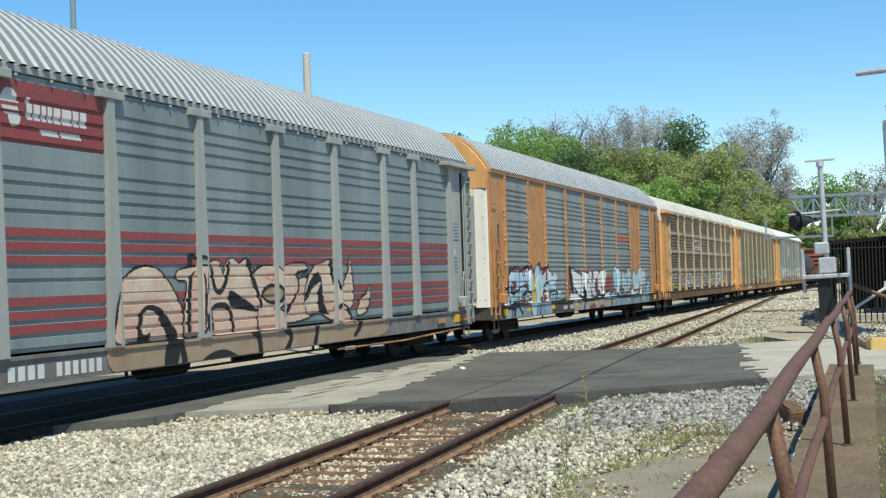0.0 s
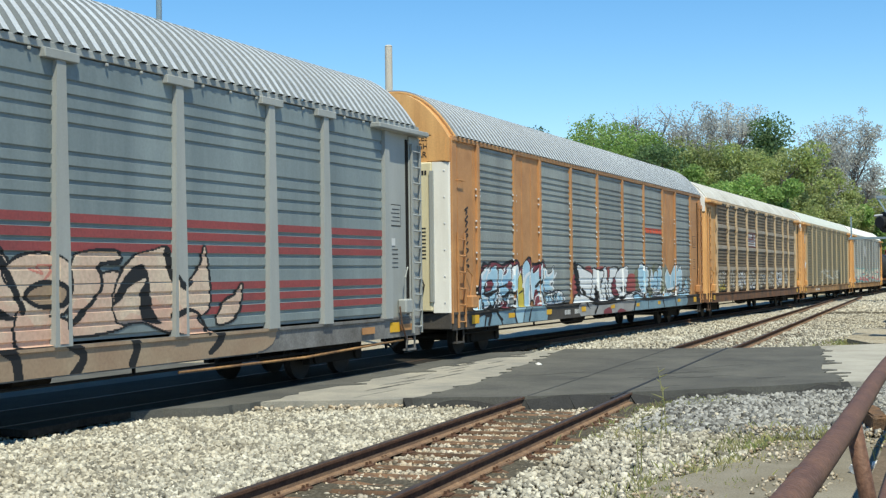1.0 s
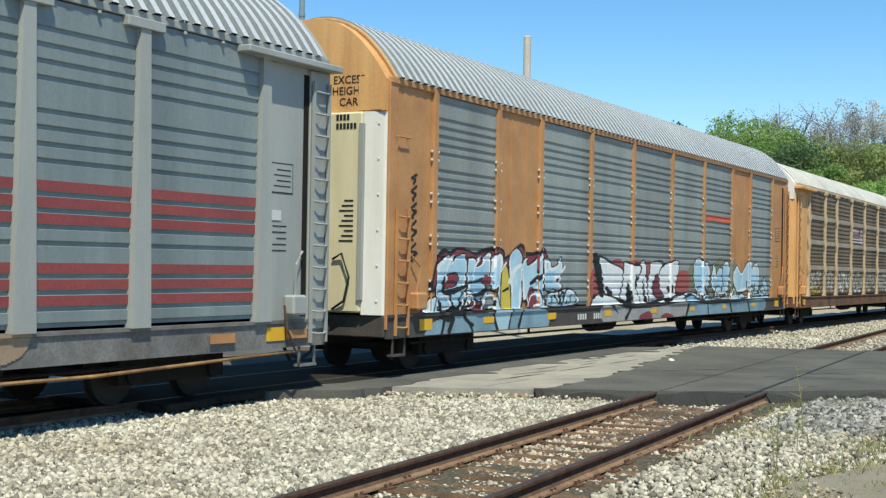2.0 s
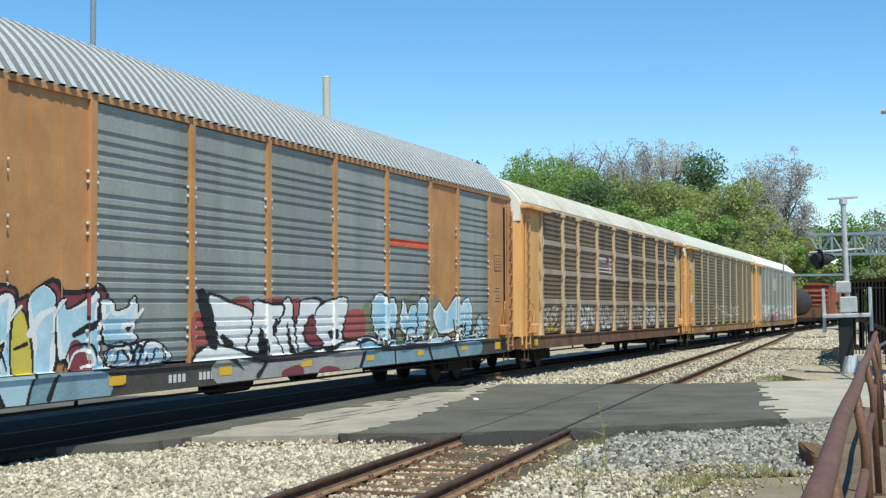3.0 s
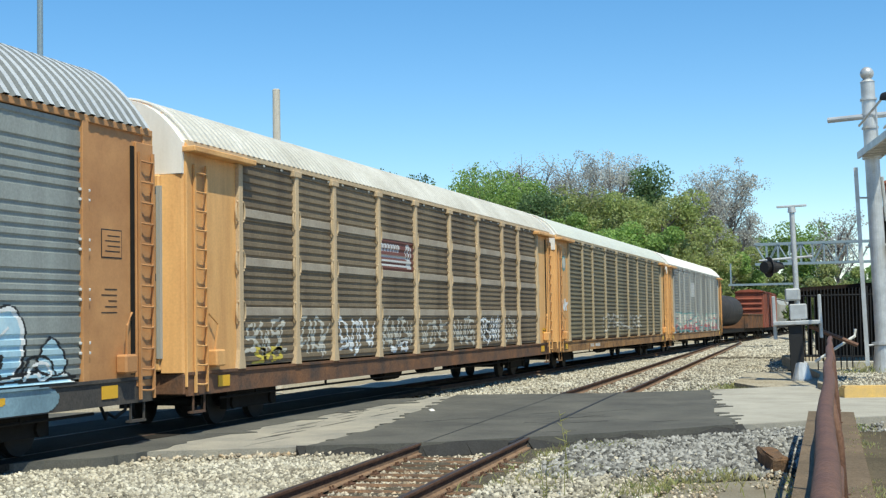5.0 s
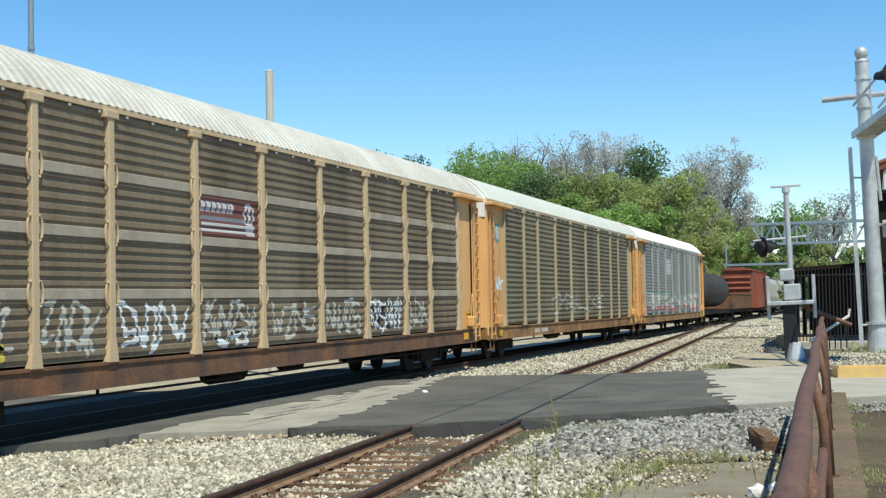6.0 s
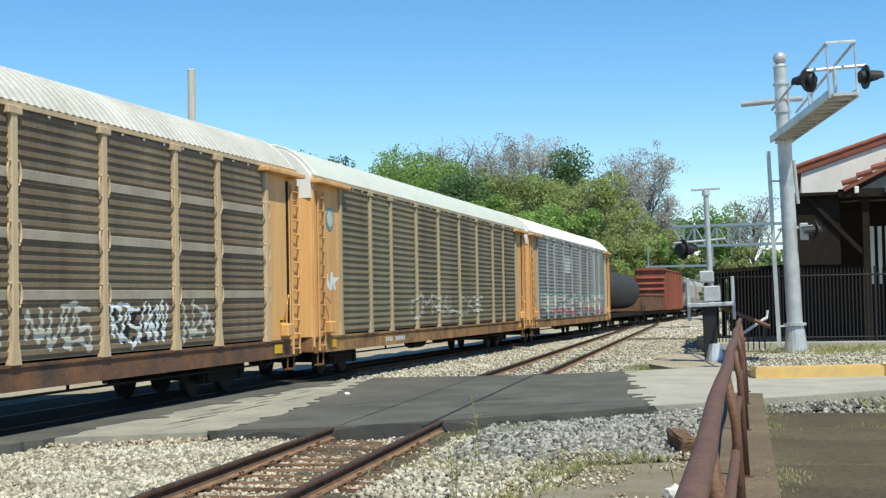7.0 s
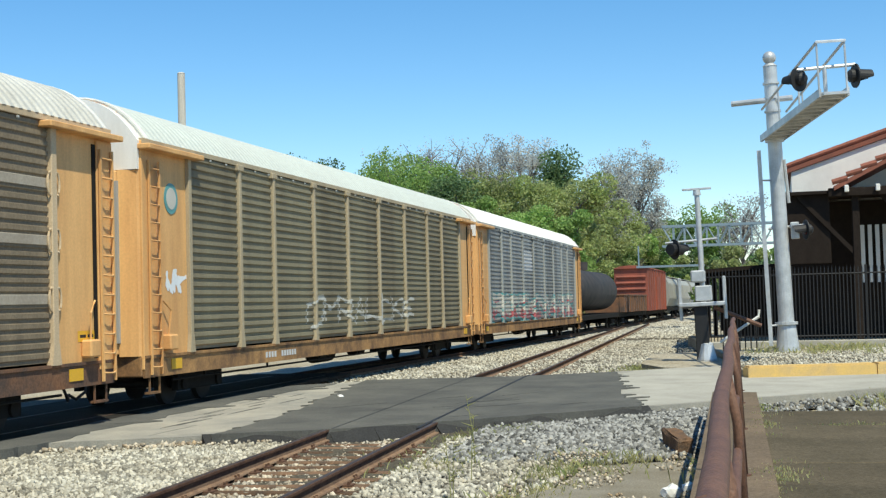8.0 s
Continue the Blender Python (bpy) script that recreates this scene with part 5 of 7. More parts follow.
def white_piece():
    shape(orange_car, "red haze behind the lettering", 'g_red', [(9.45, 1.85), (10.04, 1.86), (10.13, 1.4), (9.81, 1.32), (9.45, 1.28)], line=0.0)
    shape(orange_car, "red haze behind the lettering", 'g_red', [(10.86, 2.12), (11.42, 2.16), (11.6, 1.91), (11.14, 1.95)], line=0.0)
    shape(orange_car, "red haze behind the lettering", 'g_red', [(12.08, 2.13), (12.8, 2.15), (12.75, 2.01), (12.18, 1.99)], line=0.0)
    shape(orange_car, "red haze behind the lettering", 'g_red', [(13.22, 2.12), (13.62, 2.1), (13.4, 1.72), (13.26, 1.81)], line=0.0)
    shape(orange_car, "red haze behind the lettering", 'g_red', [(15.69, 1.85), (16.65, 1.87), (16.6, 1.27), (15.52, 1.36)], line=0.0)
    shape(orange_car, "white graffiti letter with heavy black outline", 'g_white', [(9.97, 2.14), (10.86, 2.03), (11.54, 1.89), (11.57, 1.56), (11.4, 1.18), (10.93, 1.25), (10.26, 1.36)], lift=1, line=0.045)
    shape(orange_car, "black side of the letter", 'g_black', [(9.66, 2.18), (9.98, 2.21), (10.38, 1.37), (10.04, 1.35)], line=0.0, lift=2)
    shape(orange_car, "black drop in the letter", 'g_black', [(10.45, 1.52), (10.72, 1.45), (10.92, 1.33), (10.81, 1.27), (10.56, 1.32)], line=0.0, lift=2)
    shape(orange_car, "white graffiti letter with heavy black outline", 'g_white', [(11.63, 1.85), (11.72, 2.09), (12.25, 2.01), (12.79, 1.99), (12.66, 1.75), (12.46, 1.48), (12.86, 1.04), (12.18, 1.03), (11.43, 1.18), (11.6, 1.56)], lift=1, line=0.045)
    shape(orange_car, "black drop in the letter", 'g_black', [(11.92, 1.62), (12.12, 1.38), (12.2, 1.17), (12.03, 1.08), (11.84, 1.18), (11.81, 1.39)], line=0.0, lift=2)
    shape(orange_car, "black drop in the letter", 'g_black', [(12.37, 1.54), (12.46, 1.72), (12.62, 1.75), (12.5, 1.45)], line=0.0, lift=2)
    shape(orange_car, "white graffiti letter with heavy black outline", 'g_white', [(12.79, 1.98), (12.98, 2.14), (13.19, 2.04), (13.21, 1.74), (13.36, 1.52), (13.63, 1.18), (13.54, 1.01), (12.86, 1.04), (12.5, 1.45), (12.67, 1.75)], lift=1, line=0.045)
    shape(orange_car, "black drop in the letter", 'g_black', [(12.99, 1.7), (13.11, 1.48), (13.21, 1.26), (13.54, 1.01), (13.37, 0.84), (13.16, 1.07), (13.0, 1.38)], line=0.0, lift=2)
    shape(orange_car, "white graffiti letter with heavy black outline", 'g_white', [(13.64, 2.09), (14.47, 2.09), (14.26, 1.87), (14.04, 1.69), (13.75, 1.47), (14.0, 1.22), (14.3, 1.06), (13.61, 1.07), (13.38, 1.52), (13.5, 1.83)], lift=1, line=0.045)
    shape(orange_car, "white graffiti letter with heavy black outline", 'g_white', [(14.43, 1.98), (15.77, 2.14), (15.48, 1.37), (16.03, 1.25), (14.61, 1.2), (14.38, 1.36), (14.21, 1.64)], lift=1, line=0.045)
    shape(orange_car, "wine red drop edged in black", 'g_wine', [(14.04, 1.8), (14.19, 1.69), (14.26, 1.41), (14.57, 1.26), (14.0, 1.25), (13.73, 1.49)], line=0.04, lift=3)
    shape(orange_car, "black drop in the letter", 'g_black', [(14.86, 1.49), (15.3, 1.52), (15.3, 1.35), (14.92, 1.34)], line=0.0, lift=2)
    shape(orange_car, "white swoosh under the lettering", 'g_white', [(9.52, 1.16), (9.81, 1.26), (10.19, 1.34), (10.86, 1.25), (12.03, 1.06), (12.82, 1.04), (14.04, 1.09), (15.5, 1.21), (16.29, 1.24), (16.29, 1.08), (14.04, 1.0), (12.03, 0.99), (10.33, 1.09), (9.52, 1.08)], lift=2, line=0.05)
    line(orange_car, "black line in the graffiti", 'g_black', [(10.92, 1.27), (11.43, 1.17), (12.06, 1.04), (12.03, 0.92), (11.78, 0.75)], 0.05, lift=3)
    shape(orange_car, "black swirl under the lettering", 'g_black', [(14.42, 0.91), (14.76, 1.16), (15.69, 1.2), (15.16, 1.13), (14.68, 0.97)], line=0.0, lift=3)
    shape(orange_car, "pale grey fill along the sill", 'g_grey', [(10.32, 1.12), (12.03, 0.97), (14.04, 0.98), (16.36, 1.06), (16.29, 0.72), (14.04, 0.64), (12.03, 0.63), (10.3, 0.69)], line=0.0, sill=True)
    shape(orange_car, "wine red patch on the sill", 'g_wine', [(12.74, 0.78), (13.09, 0.85), (13.47, 0.87), (13.68, 0.75), (13.47, 0.63), (12.82, 0.64)], line=0.0, lift=1, sill=True)
    shape(orange_car, "wine red patch on the sill", 'g_wine', [(14.38, 0.75), (14.8, 0.8), (15.32, 0.73), (15.2, 0.66), (14.45, 0.67)], line=0.0, lift=1, sill=True)
    shape(orange_car, "black spike on the sill", 'g_black', [(10.52, 1.11), (10.86, 1.09), (11.08, 0.99), (11.28, 0.86), (10.92, 1.0)], line=0.0, lift=1, sill=True)
    shape(orange_car, "small orange placard", 'label_y', [(10.33, 0.96), (10.78, 0.97), (10.81, 0.83), (10.35, 0.82)], line=0.0, lift=2, sill=True, smooth=False)
    shape(orange_car, "small orange placard", 'label_y', [(13.54, 0.93), (14.01, 0.95), (14.01, 0.84), (13.54, 0.83)], line=0.0, lift=2, sill=True, smooth=False)


def rounded_piece():
    shape(orange_car, "moss green haze behind the letters", 'g_moss', [(16.47, 1.5), (17.16, 2.21), (18.91, 2.13), (19.59, 2.32), (20.91, 2.12), (21.22, 2.24), (22.51, 1.31), (20.02, 1.2)], line=0.0)
    shape(orange_car, "pale blue rounded graffiti letter with black outline", 'g_blue', [(17.09, 1.83), (17.16, 2.11), (17.51, 2.27), (17.83, 2.22), (17.96, 2.05), (18.21, 2.16), (18.46, 2.1), (18.57, 1.78), (18.39, 1.44), (18.01, 1.23), (17.39, 1.36), (17.18, 1.59)], lift=1, rim='g_white', line=0.035)
    shape(orange_car, "black drop in the letter", 'g_black', [(17.98, 1.38), (18.16, 1.52), (18.31, 1.41), (18.16, 1.22), (17.96, 1.22)], line=0.0, lift=2)
    shape(orange_car, "pale blue rounded graffiti letter with black outline", 'g_blue', [(18.75, 1.67), (18.96, 2.12), (19.1, 2.0), (19.21, 1.78), (19.4, 1.97), (19.73, 2.0), (19.85, 1.82), (19.96, 2.1), (20.25, 2.21), (20.55, 2.05), (20.49, 1.77), (20.34, 1.35), (19.73, 1.25), (19.18, 1.32), (18.86, 1.45)], lift=1, rim='g_white', line=0.035)
    line(orange_car, "black line in the graffiti", 'g_black', [(19.79, 1.82), (19.9, 1.54), (19.68, 1.34)], 0.05, lift=2)
    shape(orange_car, "pale blue rounded graffiti letter with black outline", 'g_blue', [(20.88, 1.86), (21.12, 1.94), (21.37, 2.09), (21.63, 1.97), (21.88, 1.86), (22.18, 2.0), (22.52, 2.18), (22.79, 2.22), (23.03, 2.0), (23.31, 2.15), (23.64, 2.17), (23.89, 1.86), (23.81, 1.41), (23.38, 1.15), (22.85, 1.26), (22.51, 1.36), (22.01, 1.31), (21.37, 1.33), (21.12, 1.52)], lift=1, rim='g_white', line=0.035)
    line(orange_car, "black line in the graffiti", 'g_black', [(22.51, 1.36), (22.45, 1.62)], 0.05, lift=2)
    shape(orange_car, "black drop in the letter", 'g_black', [(22.92, 1.37), (23.2, 1.55), (23.42, 1.48), (23.2, 1.21)], line=0.0, lift=2)
    shape(orange_car, "pale blue swoosh under the lettering", 'g_blue', [(16.21, 1.25), (16.92, 1.33), (17.64, 1.2), (18.39, 1.24), (19.59, 1.14), (21.21, 1.21), (22.85, 1.17), (24.76, 1.25), (24.75, 0.9), (21.21, 0.9), (18.39, 0.9), (16.29, 0.9)], lift=1, line=0.04, rim='g_white')
    shape(orange_car, "moss green wedge", 'g_moss', [(18.46, 1.38), (18.7, 1.45), (18.91, 1.23), (18.72, 1.05)], line=0.04, lift=2)
    shape(orange_car, "pale blue half round under the lettering", 'g_blue', [(21.4, 0.8), (21.59, 1.13), (21.92, 1.23), (22.31, 1.11), (22.51, 0.83)], lift=2, rim='g_white', line=0.035)
    line(orange_car, "black line in the graffiti", 'g_black', [(16.29, 1.18), (16.92, 1.27), (17.64, 1.12), (18.39, 1.18)], 0.04, lift=3)
    line(orange_car, "black line in the graffiti", 'g_black', [(18.78, 1.04), (19.59, 1.1), (21.21, 1.04), (22.51, 1.13), (25.15, 1.16)], 0.035, lift=3)
    shape(orange_car, "small pale blue flourish", 'g_pale_blue', [(24.22, 1.34), (24.53, 1.73), (24.91, 1.39), (24.68, 1.22)], line=0.04, lift=1)
    shape(orange_car, "blue-grey fill along the sill", 'sill_blue', [(16.43, 1.04), (18.39, 0.98), (21.21, 1.0), (24.37, 1.05), (24.29, 0.66), (21.21, 0.62), (18.39, 0.64), (16.34, 0.66)], line=0.0, sill=True)
    shape(orange_car, "small orange placard", 'label_y', [(16.74, 0.92), (17.16, 0.93), (17.16, 0.82), (16.74, 0.82)], line=0.0, lift=2, sill=True, smooth=False)
    shape(orange_car, "small orange placard", 'label_y', [(19.79, 0.93), (20.19, 0.94), (20.19, 0.82), (19.79, 0.82)], line=0.0, lift=2, sill=True, smooth=False)
    shape(orange_car, "small orange placard", 'label_y', [(22.92, 0.94), (23.42, 0.95), (23.42, 0.85), (22.92, 0.84)], line=0.0, lift=2, sill=True, smooth=False)
    line(orange_car, "black line in the graffiti", 'g_black', [(18.39, 0.97), (18.46, 0.57)], 0.05, lift=1, sill=True)
    line(orange_car, "black line in the graffiti", 'g_black', [(16.65, 0.99), (16.36, 0.62)], 0.05, lift=1, sill=True)
    line(orange_car, "black line in the graffiti", 'g_black', [(20.6, 0.97), (20.85, 0.66)], 0.05, lift=1, sill=True)
    line(orange_car, "black line in the graffiti", 'g_black', [(22.51, 1.0), (22.78, 0.69)], 0.05, lift=1, sill=True)
    for x in (17.4, 19.1, 20.6, 22.6, 23.9):
        line(orange_car, "white curl under the lettering", "g_white", [(x, 1.16), (x + 0.2, 1.36), (x + 0.5, 1.38), (x + 0.62, 1.22), (x + 0.4, 1.15), (x + 0.3, 1.24)], 0.022, lift=4)
        line(orange_car, "black curl under the lettering", "g_black", [(x - 0.1, 1.14), (x + 0.1, 1.45), (x + 0.55, 1.46), (x + 0.75, 1.2)], 0.02, lift=4)
    for x, h in ((17.9, 1.9), (20.2, 1.7), (21.9, 2.0), (23.2, 1.9)):
        line(orange_car, "white highlight in the letter", "g_white", [(x, h - 0.5), (x + 0.05, h - 0.2), (x + 0.3, h)], 0.03, lift=4)


salmon_piece()
blue_piece()
white_piece()
rounded_piece()
paint(silver, SILVER, "sign", "red sign with white emblem and bars", 6.6, 9.32, 4.0, 4.9, plate(6.6, 9.32, 4.02, 4.88, [(7.05, 4.58, 0.19, 1), (7.15, 4.38, 0.14, 1), (6.8, 7.3, 4.52, 4.56, 0), (6.8, 7.3, 4.43, 4.46, 0)] + bars(7.42, 4.36, 0.24, (0.13, 0.15, 0.11, 0.11, 0.16, 0.24, 0.15, 0.16), 1, 0.035) + [(7.42, 7.52, 4.6, 4.68, 1)] + bars(7.75, 4.17, 0.08, (0.42, 0.5), 1)), [M["red"], M["mark"]])
paint(orange_car, ORANGE, "stripe", "orange-red painted stripe", 18.05, 20.66, 3.34, 3.52, lambda X, Z: np.where(np.sin(X * 31) + np.sin(X * 13) > -1.4, 0, -1), [M["bright_red"]])
for k, (a, b) in enumerate(((2.0, 2.3), (2.36, 2.7), (2.75, 3.0), (3.05, 3.3), (3.34, 3.5))):
    line(orange_car, "black scrawled upright tag", "g_black", [(1.28, a), (1.16 + 0.03 * k, a + 0.1 * (b - a)), (1.42 - 0.02 * k, a + 0.45 * (b - a)), (1.2, a + 0.6 * (b - a)), (1.38, b)], 0.022)
for k, (a, b) in enumerate(((2.1, 4.3), (4.75, 6.4), (6.9, 9.2), (9.7, 12.0), (12.5, 15.0), (15.4, 17.7), (18.2, 20.5), (20.9, 22.6))):
    paint(brown_car, BROWN, "tag", "white scrawled tags", a, b, 1.14, 2.06, scribble(("SKWSZ", "ZNOK", "SWZNW", "KWMZSW", "WZNS", "NWKZS", "RZSKWN", "WZA")[k], a + 0.1, b - 0.1, 1.35, 1.92, 0.008 + 0.003 * (k % 3), 0.07, 30 + k), [M["g_white"] if k in (2, 6) else M["g_pale"]])
    if k == 6:
        paint(brown_car, BROWN, "tag", "black scrawl behind the tags", a, b, 1.14, 2.06, scribble(("WSA", "ESKE", "SOW")[k % 3], a + 0.2, b - 0.2, 1.3, 1.85, 0.018, 0.06, 90 + k), [M["g_black"]], 0.018, -0.002)
    if k in (0, 3):
        paint(brown_car, BROWN, "tag", "small scrawl under the tags", a + 0.3, b - 0.2, 1.14, 1.45, scribble("SMO", a + 0.5, b - 0.4, 1.17, 1.36, 0.012, 0.04, 50 + k), [M["g_yellow"] if k == 0 else M["g_white"]])
paint(brown_car, BROWN, "sign", "faded maroon sign with white emblem and stripes", 9.6, 12.08, 3.0, 3.96, plate(9.6, 12.08, 3.14, 3.93, bars(9.7, 3.62, 0.18, (0.17, 0.17, 0.17, 0.15, 0.16, 0.07, 0.13), 1, 0.05) + [(9.7, 11.55, 3.47, 3.53, 1), (9.7, 11.6, 3.36, 3.42, 1), (9.7, 11.65, 3.25, 3.31, 1), (11.68, 3.62, 0.23, 1), (11.68, 3.62, 0.16, 0), (11.62, 11.74, 3.45, 3.8, 1), (11.55, 11.9, 3.22, 3.42, 1)]), [M["maroon"], M["mark"]])
paint(yellow_car, OLIVE, "tag", "faint chalky lettering", 8.8, 19.5, 1.3, 2.3, scribble("OMRAUCKE", 8.9, 18.9, 1.5, 2.1, 0.016, 0.06, 61), [M["g_pale"]])
paint(yellow_car, OLIVE, "tag", "white scrawl on the end panel", 0.9, 1.9, 2.2, 2.7, scribble("WK", 1.0, 1.75, 2.28, 2.6, 0.03, 0.05, 62), [M["g_white"]])
paint(pale_car, OLIVE, "graffiti", "teal and rose graffiti lettering", 2.3, 25.2, 0.9, 2.35, letters("RESKMARE", 2.5, 24.8, 1.15, 2.25, 0.16, 0.07, 0.12, 71), [M["teal"], M["g_pale"], M["rose"], M["rose"], M["teal"]], 0.035)
paint(pale_car, OLIVE, "sign", "white sign field", 9.6, 12.0, 3.3, 4.3, plate(9.7, 11.9, 3.35, 4.25, []), [M["mark"]])
paint(brown_car, BROWN, "placard", "yellow warning placard", 26.2, 26.8, 1.4, 1.62, plate(26.2, 26.8, 1.42, 1.6, bars(26.27, 1.48, 0.05, (0.2, 0.2), 1)), [M["label_y"], M["ink"]])


def writing(car, text, size, m, material, name="stencil"):
    cu = bpy.data.curves.new(name, "FONT")
    cu.body, cu.size, cu.align_x, cu.extrude = text, size, "CENTER", 0.002
    tmp = bpy.data.objects.new(name, cu)
    me = bpy.data.meshes.new_from_object(tmp)
    bpy.data.objects.remove(tmp)
    ob = part(name, me, material, car)
    ob.matrix_basis = m
    return ob


for k, word in enumerate(("EXCESS", "HEIGHT", "CAR")):
    writing(orange_car, word, 0.19, pose(0.314, -0.80, 5.0 - k * 0.19, 90, 0, -90), M["ink"])
for k in range(2):
    for j in range(4 + 2 * k):
        part("stencil_bar", box(0.233, 0.237, -0.66 - j * 0.07, -0.61 - j * 0.07, 4.36 - k * 0.15, 4.46 - k * 0.15), M["ink"], orange_car)
for k in range(9):
    part("stencil_line", box(0.233, 0.237, -0.98, -0.70 - 0.05 * (k % 3), 2.3 + k * 0.085, 2.33 + k * 0.085), M["ink"], orange_car)
part("hose", tube([(0.21, -0.6, 2.0), (0.17, -0.8, 2.1), (0.18, -0.95, 1.7), (0.19, -0.85, 1.3), (0.21, -0.6, 1.15)], 0.022, 6), M["rubber"], orange_car)
for z in np.linspace(1.3, 4.3, 6):
    b = part("bolt", BOLT, None, orange_car)
    b.matrix_basis = pose(0.345, -1.4, float(z))
part("corner_cap", box(0.308, 0.318, -1.46, -1.0, 4.53, 5.1), M["yellow"], orange_car, "yellow painted corner of the end")
round_sign = part("round_emblem", tube([(1.25, -HALF - 0.012, 4.05), (1.25, -HALF - 0.002, 4.05)], 0.30, 24), M["teal"], yellow_car, "round teal emblem")
part("emblem_centre", tube([(1.25, -HALF - 0.018, 4.05), (1.25, -HALF - 0.008, 4.05)], 0.21, 24), M["g_pale"], round_sign)

for z, tall in ((4.16, 0.13), (2.66, 0.12)):
    part("end_slot", box(-0.19, -0.182, -1.08, -0.55, z, z + tall), M["ink"], brown_car, "dark slot in the yellow end")
for k in range(5):
    part("stencil_line", box(-0.19, -0.182, -0.98, -0.66 - 0.04 * (k % 2), 1.75 + k * 0.1, 1.78 + k * 0.1), M["sill_rust"], brown_car)


def marks(car, x, z, h, widths, gap):
    for w in widths:
        part("stencil_bar", box(x, x + w, -HALF - 0.036, -HALF - 0.033, z, z + h), M["mark"], car)
        x += w + gap


marks(silver, 6.85, 0.74, 0.2, (0.15,) * 4, 0.07)
marks(silver, 7.95, 0.74, 0.2, (0.13,) * 6, 0.07)
marks(orange_car, 8.75, 0.78, 0.13, (0.09,) * 4, 0.05)
marks(orange_car, 9.7, 0.78, 0.13, (0.09,) * 6, 0.04)
marks(yellow_car, 6.0, 0.78, 0.13, (0.12,) * 4, 0.06)
marks(yellow_car, 7.0, 0.78, 0.13, (0.12,) * 6, 0.05)
for k, x in enumerate((24.2, 26.0)):
    part("sill_reflector", box(x, x + 0.55, -HALF - 0.075, -HALF - 0.062, 0.80, 0.93), M["orange"], silver, "faded orange reflector bar")
part("brake_chain", tube([(25.9, -HALF - 0.1, 1.3), (25.95, -HALF - 0.12, 0.95), (26.2, -HALF - 0.1, 0.62), (26.6, -HALF - 0.05, 0.6)], 0.02, 6), M["sill_rust"], silver, "hanging brake chain")
part("train_line", tube([(18.0, -HALF + 0.02, 0.52), (22.0, -HALF + 0.0, 0.5), (24.5, -HALF + 0.0, 0.56), (26.3, -HALF + 0.02, 0.6)], 0.025, 6), M["sill_ochre"], silver, "rusty pipe along the sill")
part("gauge_plate", box(25.62, 25.9, -HALF - 0.012, -HALF - 0.002, 2.55, 2.7), M["mark"], silver, "small white plate")

train = [(silver, -PITCH), (orange_car, 0.0), (brown_car, PITCH), (yellow_car, 2 * PITCH), (pale_car, 3 * PITCH)]
front = 4 * PITCH
for made, length in ((tank_car(), 22.2), (gondola(), 19.4), (boxcar(), 21.6), (hopper(), 18.9)):
    train.append((made, front))
    front += length
first_hopper = train[-1][0]
for k in range(3):
    train.append((copy_thing(first_hopper, pose(0, 0, 0)), front))
    front += 18.9


# ---- beside the crossing ----
def railing():
    r = thing("pipe_railing", "rusty brown steel pipe railing on the platform edge", "railing")
    def line(x):
        return 0.13 + 0.0304 * x
    xs = (4.45, 8.1, 12.3, 16.4, 20.2, 22.7)
    top = 1.51
    pts = [(x, line(x) + 0.008 * math.sin(x * 1.3), top + 0.006 * math.sin(x * 0.9)) for x in np.linspace(1.2, 22.75, 24)]
    part("top_rail", tube(pts, 0.035, 12), M["pipe"], r, smooth=True)
    part("middle_rail", tube([(x, y - 0.04, z - 0.47) for x, y, z in pts], 0.027, 10), M["pipe"], r, smooth=True)
    part("pipe_joint", tube([(2.92, line(2.92), top), (2.96, line(2.96), top)], 0.037, 12), M["pipe"], r, smooth=True)
    for x in xs:
        part("post", tube([(x, line(x) - 0.09, 0.33), (x, line(x) - 0.05, top - 0.3), (x, line(x), top - 0.02)], 0.028, 10), M["pipe"], r, smooth=True)
    for x in xs:
        part("post_foot", tube([(x, line(x) - 0.09, 0.36), (x, line(x) - 0.09, 0.375)], 0.055, 10), M["pipe"], r)
    return r


def crossing_light(parent, at, turn, name="flasher"):
    """A round lamp on a black backing disc with a hood, facing -y before it is turned."""
    l = part(name, tube([(0, -0.03, 0), (0, 0.0, 0)], 0.30, 24), M["black"], parent, "black backing disc")
    l.matrix_basis = pose(*at, 0, 0, turn)
    part("lamp_housing", tube([(0, 0.0, 0), (0, 0.12, 0), (0, 0.2, 0)], [0.16, 0.16, 0.08], 16), M["black"], l)
    part("lens", tube([(0, -0.05, 0), (0, -0.03, 0)], 0.145, 16), M["lamp_glass"], l, "dark red lens")
    bm = bmesh.new()
    n = 12
    ang = [math.pi * (-0.15 + 1.3 * k / n) for k in range(n + 1)]
    a = [bm.verts.new((0.17 * math.cos(q), -0.03, 0.17 * math.sin(q))) for q in ang]
    b = [bm.verts.new((0.17 * math.cos(q), -0.42 if 0 < k < n else -0.2, 0.17 * math.sin(q) - 0.03)) for k, q in enumerate(ang)]
    for k in range(n):
        bm.faces.new((a[k], a[k + 1], b[k + 1], b[k]))
    part("hood", bm, M["black"], l)
    return l


